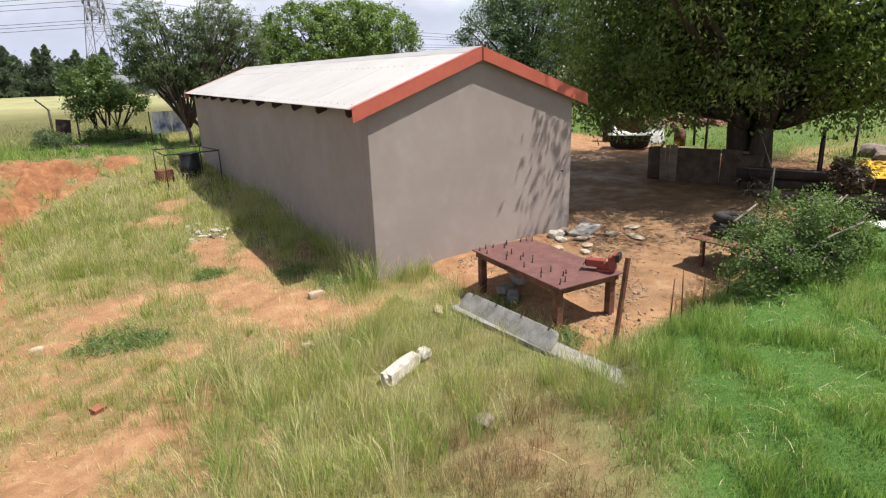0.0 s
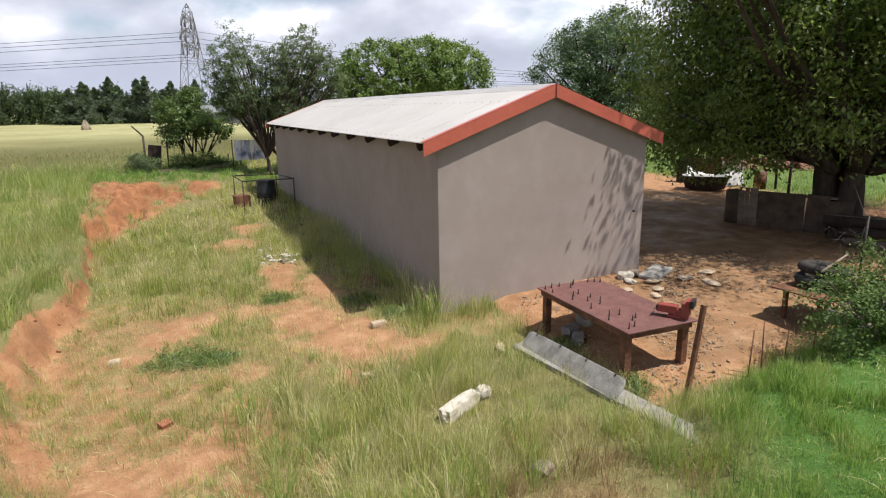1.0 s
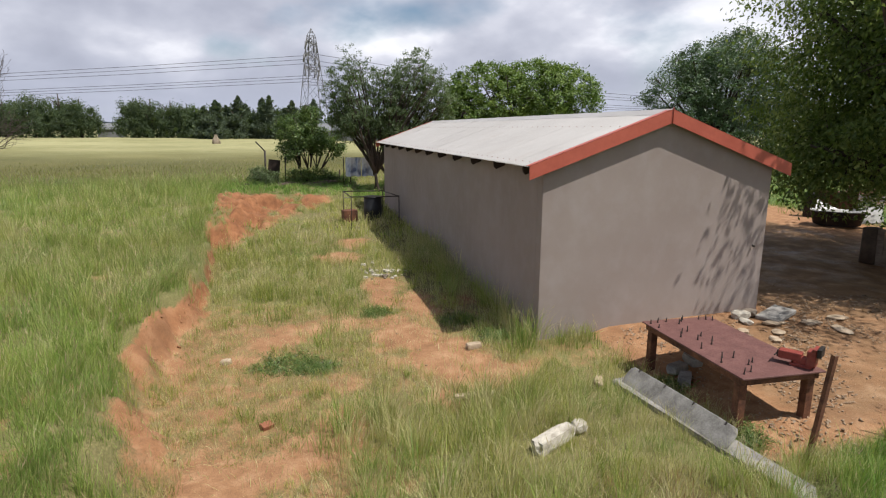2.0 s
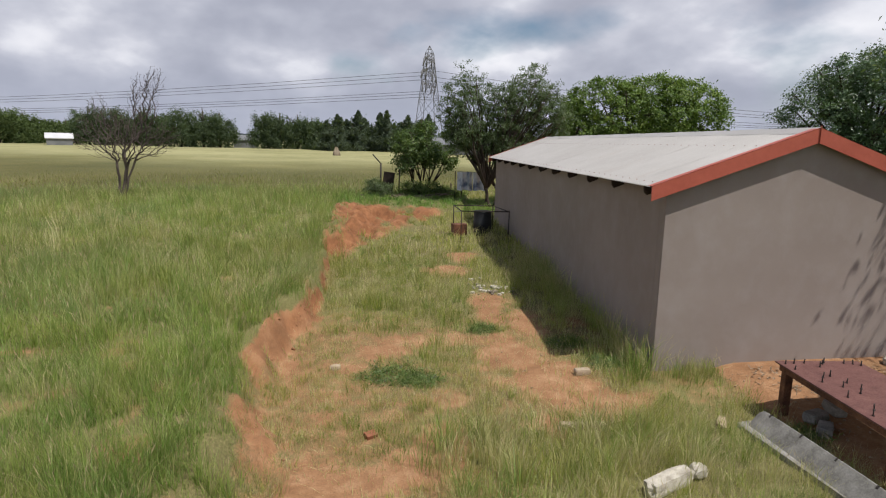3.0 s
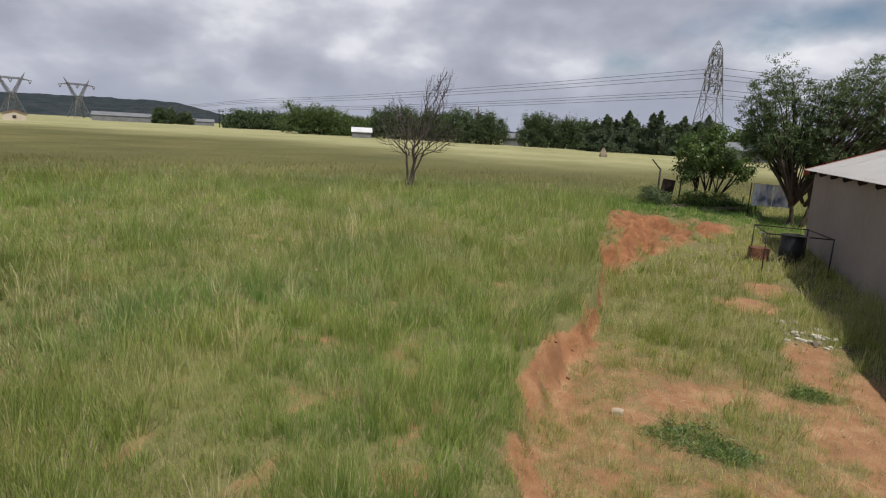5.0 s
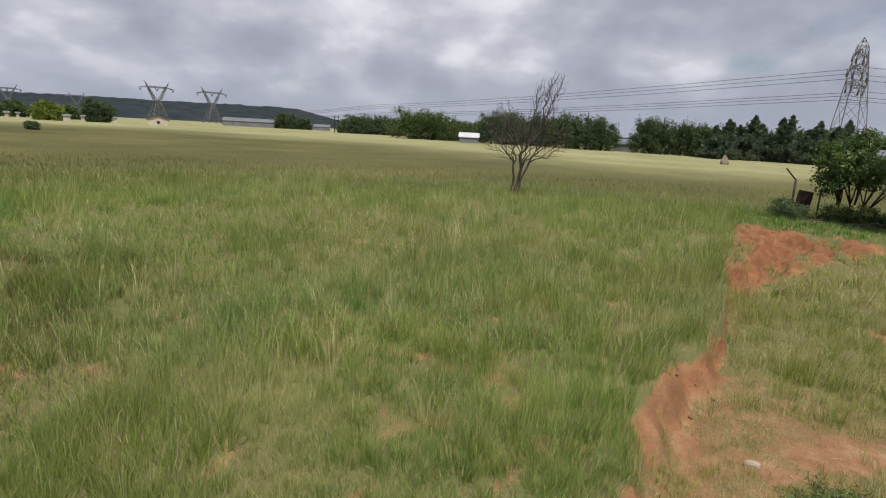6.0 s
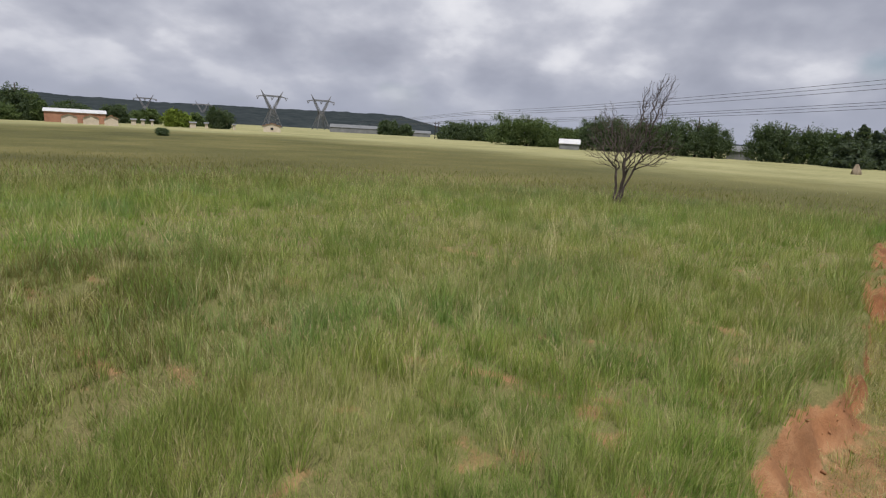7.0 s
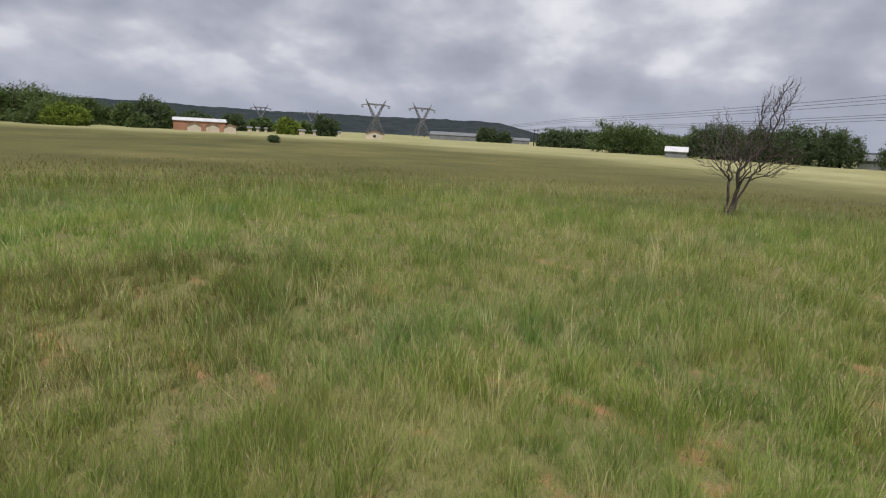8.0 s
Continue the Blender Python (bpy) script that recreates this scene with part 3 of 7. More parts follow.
for name, values in (("bare", bare(X, Y)), ("green", lushness), ("dry", pale_line(X, Y)), ("olive", smooth((np.hypot(X + 4.6, Y + 7) - 22) / 22) * (1 - lushness)), ("mud", mud(X, Y)), ("red", np.maximum(0.75 * mound(X, Y), (0.35 + 0.5 * smooth((Y - 1) / 3)) * smooth((dug(X, Y) - 0.05) / 0.2) * smooth((1.0 - dug(X, Y)) / 0.3) * smooth((Y + 4) / 3) * (X < -3)))):
    a = ground_mesh.attributes.new(name, "FLOAT", "POINT")
    a.data.foreach_set("value", np.asarray(values, np.float32).ravel())
ground = part("ground", ground_mesh, SOIL, smooth_faces=True)
tagged(ground, "orange sandy earth with grass litter and a dug-out bank", "ground", kind="structure")


# ---- the house ----
EAVE_X, EAVE_Z, RIDGE_Z = -0.26, 2.77, 3.63
GABLE_Y0, GABLE_Y1 = -0.12, 16.35
MID = HOUSE_W / 2
SLOPE = math.atan2(RIDGE_Z - EAVE_Z, MID - EAVE_X)
house = thing("house", pose(0, 0, 0), "long grey plastered outbuilding with pale iron roof and red gable boards", "house")


def roof_z(x):
    return RIDGE_Z - abs(x - MID) * math.tan(SLOPE)


def gable_wall(y0, y1):
    bm = bmesh.new()
    under = 0.06
    prof = [(0, -0.5), (HOUSE_W, -0.5), (HOUSE_W, roof_z(HOUSE_W) - under), (MID, RIDGE_Z - under), (0, roof_z(0) - under)]
    a = [bm.verts.new((x, y0, z)) for x, z in prof]
    b = [bm.verts.new((x, y1, z)) for x, z in prof]
    bm.faces.new(a)
    bm.faces.new(b[::-1])
    for i in range(5):
        j = (i + 1) % 5
        bm.faces.new((a[j], a[i], b[i], b[j]))
    bmesh.ops.recalc_face_normals(bm, faces=bm.faces[:])
    sharp = [e for e in bm.edges if abs(e.verts[0].co.z - e.verts[1].co.z) > 2]
    bmesh.ops.bevel(bm, geom=sharp, offset=0.006, segments=2, affect="EDGES")
    return bm


part("wall", gable_wall(0, 0.2), PLASTER, house)
part("wall", gable_wall(HOUSE_L - 0.2, HOUSE_L), PLASTER, house)
side_h = roof_z(0.1) - 0.09
part("wall", box(0.2, HOUSE_L - 0.401, side_h + 0.5, 0, (0.1004, HOUSE_L / 2, side_h / 2 - 0.25)), PLASTER, house)
part("wall", box(0.2, HOUSE_L - 0.404, side_h + 0.5, 0, (HOUSE_W - 0.103, HOUSE_L / 2, side_h / 2 - 0.25)), PLASTER, house)

# corrugated sheets, each an object on one of two shared meshes
SHEET_W, WAVE = 0.75, 0.075
sheet_len = (MID - EAVE_X) / math.cos(SLOPE)


def sheet_mesh(name):
    cols, rows = 120, 2
    v, f = [], []
    for layer in (0.0, -0.0022):
        for r in range(rows):
            s = r / (rows - 1) * sheet_len
            for c in range(cols + 1):
                y = c / cols * (SHEET_W + 0.03)
                v.append((s, y, 0.0125 * math.cos(2 * math.pi * y / WAVE) + layer))
    w, half = cols + 1, rows * (cols + 1)
    for r in range(rows - 1):
        for c in range(cols):
            a = r * w + c
            f.append((a, a + 1, a + w + 1, a + w))
            f.append((half + a, half + a + w, half + a + w + 1, half + a + 1))
    for c in range(cols):
        f.append((c, half + c, half + c + 1, c + 1))
        a = (rows - 1) * w + c
        f.append((a, a + 1, half + a + 1, half + a))
    me = raw(name, v, f)
    me.materials.append(ROOF)
    return me


roof = part("roof", box(0.1, GABLE_Y1 - GABLE_Y0 - 0.3, 0.06, 0, (MID, (GABLE_Y0 + GABLE_Y1) / 2, RIDGE_Z - 0.12)), DARK_TIMBER, house, "pale corrugated iron roof on dark rafters")
SHEET = sheet_mesh("roof_sheet")
rng = random.Random(4)
n_sheets = int(round((GABLE_Y1 - GABLE_Y0) / SHEET_W))
for side in (0, 1):
    for i in range(n_sheets):
        y = GABLE_Y0 + 0.02 + i * SHEET_W
        lift = 0.0006 * (i % 2)
        jut = rng.uniform(-0.004, 0.004)
        if side == 0:
            m = Matrix.Translation((EAVE_X + jut, y, EAVE_Z + lift)) @ Matrix.Rotation(-SLOPE, 4, "Y")
        else:
            m = Matrix.Translation((2 * MID - EAVE_X - jut, y + SHEET_W + 0.03, EAVE_Z + lift)) @ Matrix.Rotation(math.pi, 4, "Z") @ Matrix.Rotation(-SLOPE, 4, "Y")
        part("roof_sheet", SHEET, None, roof, matrix=m)


def ridge_cap():
    v, f = [], []
    prof = [(-0.21, -0.075), (-0.05, -0.006), (0.0, 0.018), (0.05, -0.006), (0.21, -0.075)]
    n = 34
    for j in range(n + 1):
        y = GABLE_Y0 + (GABLE_Y1 - GABLE_Y0) * j / n
        w = 0.004 * math.sin(j * 2.3)
        for x, z in prof:
            v.append((MID + x, y, RIDGE_Z + z + 0.012 + w))
    for j in range(n):
        for k in range(4):
            a = j * 5 + k
            f.append((a, a + 1, a + 6, a + 5))
    return raw("ridge_cap", v, f)


cap = part("ridge_cap", ridge_cap(), ROOF, roof)
solid = cap.modifiers.new("thick", "SOLIDIFY")
solid.thickness = 0.003

# roof screws in rows
screw_v, screw_l, screw_s = [], [], []
for row in (0.12, 1.75):
    for i in range(int((GABLE_Y1 - GABLE_Y0) / (WAVE * 4))):
        y = GABLE_Y0 + 0.02 + i * WAVE * 4
        for sgn in (1, -1):
            x = EAVE_X + row * math.cos(SLOPE) if sgn == 1 else 2 * MID - EAVE_X - row * math.cos(SLOPE)
            z = EAVE_Z + row * math.sin(SLOPE) + 0.012
            n0 = len(screw_v)
            for k in range(6):
                a = k * math.pi / 3
                screw_v.append((x + 0.011 * math.cos(a), y + 0.011 * math.sin(a), z))
            for k in range(6):
                a = k * math.pi / 3
                screw_v.append((x + 0.007 * math.cos(a), y + 0.007 * math.sin(a), z + 0.011))
            screw_l += [n0 + 6 + k for k in range(6)]
            screw_s.append(6)
            for k in range(6):
                screw_l += [n0 + k, n0 + (k + 1) % 6, n0 + 6 + (k + 1) % 6, n0 + 6 + k]
                screw_s.append(4)
screws = part("roof_screws", fast_mesh("roof_screws", screw_v, screw_l, screw_s), RUST, roof, "rusty roof screws in rows")
screws["kind"] = "stuff"

# rafter ends under the eaves
for i in range(12):
    y = 0.32 + i * 1.4
    for sgn in (0, 1):
        bm = bmesh.new()
        c, s = math.cos(SLOPE), math.sin(SLOPE)
        x0, x1 = EAVE_X + 0.04, 0.5
        prof = [(x0, roof_z(x0) - 0.025), (x0 + 0.01, roof_z(x0) - 0.12), (x0 + 0.05, roof_z(x0) - 0.165), (x1, roof_z(x1) - 0.165), (x1, roof_z(x1) - 0.025)]
        if sgn:
            prof = [(2 * MID - x, z) for x, z in prof]
        a = [bm.verts.new((x, y - 0.019, z)) for x, z in prof]
        b = [bm.verts.new((x, y + 0.019, z)) for x, z in prof]
        bm.faces.new(a), bm.faces.new(b[::-1])
        for k in range(5):
            bm.faces.new((a[k], b[k], b[(k + 1) % 5], a[(k + 1) % 5]))
        bmesh.ops.recalc_face_normals(bm, faces=bm.faces[:])
        part("rafter", bm, DARK_TIMBER, roof)


def barge_board(y, sgn):
    """A red folded barge board along one slope of the gable, with its top lip over the sheets."""
    bm = bmesh.new()
    d = 0.218
    t = 0.018
    x0 = EAVE_X - 0.02 if sgn == 0 else 2 * MID - EAVE_X + 0.02
    x1 = MID
    z0, z1 = roof_z(x0) + 0.022, RIDGE_Z + 0.026
    prof = [(x0, z0), (x1, z1), (x1, z1 - d), (x0, z0 - d)]
    out = -1 if y < 5 else 1
    a = [bm.verts.new((x, y, z)) for x, z in prof]
    b = [bm.verts.new((x, y - out * t, z)) for x, z in prof]
    bm.faces.new(a), bm.faces.new(b[::-1])
    for k in range(4):
        bm.faces.new((a[k], b[k], b[(k + 1) % 4], a[(k + 1) % 4]))
    lip = [bm.verts.new(p) for p in ((x0, y, z0), (x1, y, z1), (x1, y - out * 0.14, z1), (x0, y - out * 0.14, z0))]
    low = [bm.verts.new((v.co.x, v.co.y, v.co.z - 0.004)) for v in lip]
    bm.faces.new(lip), bm.faces.new(low[::-1])
    for k in range(4):
        bm.faces.new((lip[k], low[k], low[(k + 1) % 4], lip[(k + 1) % 4]))
    bmesh.ops.recalc_face_normals(bm, faces=bm.faces[:])
    return bm


for y in (GABLE_Y0 - 0.004, GABLE_Y1 + 0.03):
    for sgn in (0, 1):
        part("barge_board", barge_board(y, sgn), RED_PAINT, house, "red oxide painted gable board")
    out = -1 if y < 5 else 1
    part("apex_cover", box(0.008, 0.03, 0.235, 0.002, (MID, y + out * 0.004, RIDGE_Z - 0.07)), RED_PAINT, house)
part("pipe_stub", rod((4.0, -0.02, 1.35), (4.0, -0.06, 1.35), 0.02, 8), DARK_STEEL, house)


# ---- plants ----
class Leaves:
    """Gathers folded leaves as arrays."""

    def __init__(self, seed):
        self.r = np.random.RandomState(seed)
        self.chunks = []

    def add(self, centre, normal, length, width, droop=0.0):
        """centre (n, 3); the leaf points along a random way across its normal, and hangs by droop."""
        n = len(centre)
        r = self.r
        normal = normal / np.maximum(np.linalg.norm(normal, axis=1, keepdims=True), 1e-6)
        d = r.normal(size=(n, 3))
        d[:, 2] -= droop
        d -= normal * (d * normal).sum(1, keepdims=True) * 0.8
        d /= np.maximum(np.linalg.norm(d, axis=1, keepdims=True), 1e-6)
        side = np.cross(normal, d)
        side /= np.maximum(np.linalg.norm(side, axis=1, keepdims=True), 1e-6)
        L = (length * r.uniform(0.6, 1.25, (n, 1)))
        W = (width * r.uniform(0.6, 1.25, (n, 1)))
        fold = normal * W * 0.25
        a = centre
        b = centre + d * L * 0.5 + side * W * 0.5 + fold
        c = centre + d * L
        e = centre + d * L * 0.5 - side * W * 0.5 + fold
        self.chunks.append(np.stack([a, b, c, e], 1).reshape(-1, 3))

    def mesh(self, name):
        v = np.concatenate(self.chunks)
        n = len(v) // 4
        base = np.arange(n)[:, None] * 4
        tri = np.concatenate([base + np.array([[0, 1, 2]]), base + np.array([[0, 2, 3]])], 1)
        return fast_mesh(name, v, tri, np.full(n * 2, 3))


def crown_points(r, ells, count, shell=0.55, ragged=0.09):
    """Clump middles inside a union of ellipsoids, more of them towards the outside."""
    vol = np.array([e[3] * e[4] * e[5] for e in ells]) ** 0.75
    pick = r.choice(len(ells), count, p=vol / vol.sum())
    d = r.normal(size=(count, 3))
    d /= np.linalg.norm(d, axis=1, keepdims=True)
    rad = r.uniform(shell**3, 1, (count, 1)) ** (1 / 3) * r.uniform(1 - ragged, 1 + ragged, (count, 1))
    E = np.array(ells)
    pts = E[pick, :3] + d * rad * E[pick, 3:6]
    return pts, d


def bend_line(r, p, q, steps, wander, sag=0.0):
    p, q = np.asarray(p, float), np.asarray(q, float)
    L = np.linalg.norm(q - p)
    pts = []
    off = np.zeros(3)
    for i in range(steps + 1):
        f = i / steps
        if 0 < i < steps:
            off = off + r.normal(size=3) * wander * L / steps
        pts.append(p + (q - p) * f + off * math.sin(math.pi * f) + np.array([0, 0, -sag * L * math.sin(math.pi * f)]))
    return pts


def grow_tree(name, base, stems, ells, clumps, per_clump, leaf, clump_r, leaf_mat, bark_mat, label, seed, trunk_r=0.2, droop=0.3, group="", shell=0.55, limbs=4, twig_r=0.012, lean_out=0.6, category="tree", ragged=0.09):
    """A tree: stems rise from the base and fork into limbs that reach into the crown's ellipsoids; a twig runs to every clump of leaves."""
    r = np.random.RandomState(seed)
    bx, by = base
    bz = at_land(bx, by) - 0.08
    top = thing(name, pose(bx, by, bz), label, category, group)
    wood, limb_pts = Tubes(), []
    E = [np.array(e, float) for e in ells]
    for k, e in enumerate(E):
        sx, sy, fork, rad = stems[k % len(stems)]
        root = np.array([sx, sy, 0.0])
        hub = np.array([sx * 1.6 + r.normal() * 0.08 + (e[0] - sx) * 0.12, sy * 1.6 + (e[1] - sy) * 0.12, fork])
        line = bend_line(r, root, hub, 4, 0.06)
        radii = [rad * (1.25 if i == 0 else 1.0) * (1 - 0.07 * i) for i in range(5)]
        if k < len(stems):
            wood.add(line, radii, 9)
        core = e[:3] + np.array([0, 0, e[5] * 0.1])
        for j in range(limbs):
            d = r.normal(size=3)
            d[2] = abs(d[2]) * 0.6
            d /= np.linalg.norm(d)
            tip = core + d * e[3:6] * 0.78
            ln = bend_line(r, hub, tip, 7, 0.09)
            r0 = rad * 0.62
            wood.add(ln, [r0 * (1 - 0.88 * (i / 7) ** 0.8) + 0.008 for i in range(8)], 6)
            limb_pts += [(p, r0 * (1 - 0.85 * i / 7)) for i, p in enumerate(ln) if i >= 2]
    pts, d = crown_points(r, [tuple(e) for e in E], clumps, shell, ragged)
    P = np.array([p for p, _ in limb_pts])
    for c in pts[: min(len(pts), 420)]:
        i = int(np.argmin(((P - c) ** 2).sum(1)))
        ln = bend_line(r, P[i], c, 3, 0.12)
        w0 = max(min(limb_pts[i][1] * 0.5, twig_r * 2.2), twig_r)
        wood.add(ln, [w0, w0 * 0.75, w0 * 0.5, w0 * 0.25], 4, caps=False)
    part("trunk", wood.mesh("trunk"), bark_mat, top, smooth_faces=True)
    lv = Leaves(seed + 1)
    n = clumps * per_clump
    which = np.repeat(np.arange(clumps), per_clump)
    spread = np.clip(r.normal(size=(n, 3)), -1.7, 1.7) * clump_r * 0.55 * r.uniform(0.6, 1.35, (clumps, 1))[which]
    spread[:, 2] *= 0.7
    centre = pts[which] + spread
    centre[:, 2] = np.maximum(centre[:, 2], 0.1)
    normal = d[which] * lean_out + r.normal(size=(n, 3)) * 0.6 + np.array([0, 0, 0.6])
    lv.add(centre, normal, leaf[0], leaf[1], droop)
    part("crown", lv.mesh("crown"), leaf_mat, top)
    return top


# the spreading shade tree over the yard
crown_main = [(0, 0, 6.4, 4.2, 4.2, 3.6), (-2.0, 0.5, 4.5, 2.4, 2.4, 2.3), (2.2, -1.4, 4.5, 2.4, 2.2, 2.2), (-2.2, -2.0, 6.3, 2.5, 2.5, 2.1), (0.3, -2.2, 4.9, 2.4, 2.2, 2.2),
            (-0.6, 2.0, 4.7, 2.5, 2.4, 2.3), (1.6, 3.0, 4.7, 2.8, 2.8, 2.4), (4.5, 0.5, 4.7, 2.8, 3.0, 2.4), (-0.1, 0.2, 9.0, 3.0, 3.0, 2.4), (2.0, -1.9, 6.6, 2.0, 1.9, 1.8)]
# the small clump at x -5.45 is out of view, added to shadow the gable
crown_skirt = [(-1.7, -0.9, 3.0, 1.6, 1.5, 0.95), (1.6, -1.7, 3.0, 1.8, 1.5, 1.1), (-0.3, 1.4, 3.1, 1.8, 1.6, 1.0),
            (-1.6, 3.0, 4.8, 2.3, 2.3, 2.3), (-1.0, 3.1, 2.8, 2.0, 2.0, 1.2), (-1.9, 1.5, 2.6, 1.7, 1.7, 0.95), (-1.2, 2.6, 6.8, 2.2, 2.3, 2.0), (1.2, 4.6, 2.7, 2.2, 2.0, 1.3),
            (2.6, -1.5, 2.9, 1.5, 1.3, 0.9), (0.6, -2.2, 2.6, 1.4, 1.2, 0.8), (1.3, -1.4, 2.2, 1.2, 1.0, 0.6), (-2.4, 2.8, 2.4, 1.3, 1.5, 0.85), (-5.45, -1.5, 5.3, 0.5, 0.4, 0.4), (3.0, -2.2, 2.3, 0.6, 0.5, 0.7), (2.1, -2.6, 2.1, 0.5, 0.4, 0.6), (3.8, -1.8, 2.6, 0.7, 0.6, 0.8), (-0.9, -1.9, 2.5, 0.5, 0.5, 0.5)]
grow_tree("shade_tree", (10.6, 0.35), [(-0.16, 0.14, 1.9, 0.33), (0.2, -0.2, 1.7, 0.32), (0.12, 0.26, 2.1, 0.25), (-0.14, -0.24, 1.6, 0.24)], crown_main + crown_skirt, 2500, 62, (0.128, 0.062), 0.58, LEAF_BIG, BARK,
          "large spreading shade tree with a thick dark trunk", 21, droop=1.1, limbs=4, shell=0.55, ragged=0.3)

# trees behind the house
grow_tree("upright_tree", (0.5, 21.0), [(0, 0, 1.0, 0.10), (0.25, 0.1, 1.1, 0.085), (-0.2, 0.1, 0.9, 0.08)],
          [(-1.2, 0.6, 4.6, 1.4, 1.5, 2.2), (0.6, 0.4, 4.2, 1.2, 1.4, 2.1), (2.0, 0.6, 5.1, 1.5, 1.6, 2.0), (3.0, 0.8, 4.3, 1.25, 1.4, 1.7), (-1.5, 0.4, 3.8, 0.9, 1.2, 1.2), (0.7, 0.5, 3.0, 1.5, 1.2, 0.9)], 1750, 34, (0.115, 0.042), 0.17, LEAF_OLIVE, BARK,
          "upright open grey-green tree behind the outbuilding", 33, droop=-1.2, limbs=13, shell=0.25, twig_r=0.012, ragged=0.16)
grow_tree("round_tree", (13.0, 33.5), [(0, 0, 1.6, 0.26)],
          [(-2.6, 0, 5.0, 3.2, 3.0, 2.6), (0.8, 0, 5.3, 3.0, 3.0, 2.6), (3.4, 0.2, 4.9, 2.7, 2.8, 2.7), (-4.6, 0, 3.6, 2.0, 2.4, 2.0)], 1250, 44, (0.22, 0.10), 0.36, LEAF_BRIGHT, BARK,
          "rounded tree with glossy bright green leaves", 41, droop=-0.2, limbs=4, shell=0.86, ragged=0.05)
grow_tree("dark_tree", (30.2, 34.0), [(0, 0, 2.0, 0.3)],
          [(1.2, 0, 6.6, 3.8, 4.2, 3.6), (-4.0, 0, 5.5, 2.5, 2.6, 2.8), (-2.0, 0, 8.2, 2.3, 2.5, 2.1), (4.6, 0, 6.5, 3.4, 3.2, 3.4), (2.4, 0, 9.3, 2.4, 2.6, 1.8), (-1.6, 0, 6.6, 2.0, 2.2, 1.8), (-1.0, -0.4, 2.6, 3.6, 2.6, 2.3), (4.0, -0.2, 3.0, 3.8, 3.0, 2.7)], 1000, 64, (0.22, 0.11), 0.6, LEAF_DEEP, BARK,
          "tall dense dark green tree behind the yard", 45, droop=0.4, limbs=4, shell=0.72)
grow_tree("leafy_bush_tree", (-2.85, 24.4), [(0, 0, 0.9, 0.05), (0.3, 0.1, 0.8, 0.04), (-0.3, 0.1, 0.8, 0.045)],
          [(-0.5, 0, 2.8, 1.1, 1.1, 0.9), (0.55, 0, 2.3, 0.8, 0.9, 0.8), (-0.8, 0, 2.0, 0.7, 0.9, 0.7), (0.25, 0, 3.6, 0.45, 0.5, 0.7), (1.55, 0.1, 2.1, 0.4, 0.5, 0.6), (0.1, 0.1, 4.1, 0.14, 0.16, 0.4)], 330, 30, (0.15, 0.075), 0.25, LEAF_BUSH, BARK,
          "small leafy tree with several thin stems beside the fence post", 52, droop=0.5, limbs=5, shell=0.2, twig_r=0.012, ragged=0.2)
grow_tree("grey_green_shrub", (4.3, -4.35), [(0, 0, 0.3, 0.03), (0.6, 0.1, 0.3, 0.03), (-0.6, 0.0, 0.25, 0.03), (1.0, -0.1, 0.3, 0.025)],
          [(-0.7, 0, 0.62, 0.62, 0.5, 0.5), (0.2, 0.05, 0.8, 0.7, 0.55, 0.55), (1.0, -0.1, 0.75, 0.65, 0.5, 0.5), (0.5, -0.2, 0.45, 0.9, 0.5, 0.35)], 230, 75, (0.055, 0.028), 0.16, LEAF_SHRUB, PALE_BARK,
          "grey-green leafy shrub at the yard's edge", 61, droop=0.1, limbs=6, shell=0.3, twig_r=0.005, category="shrub")


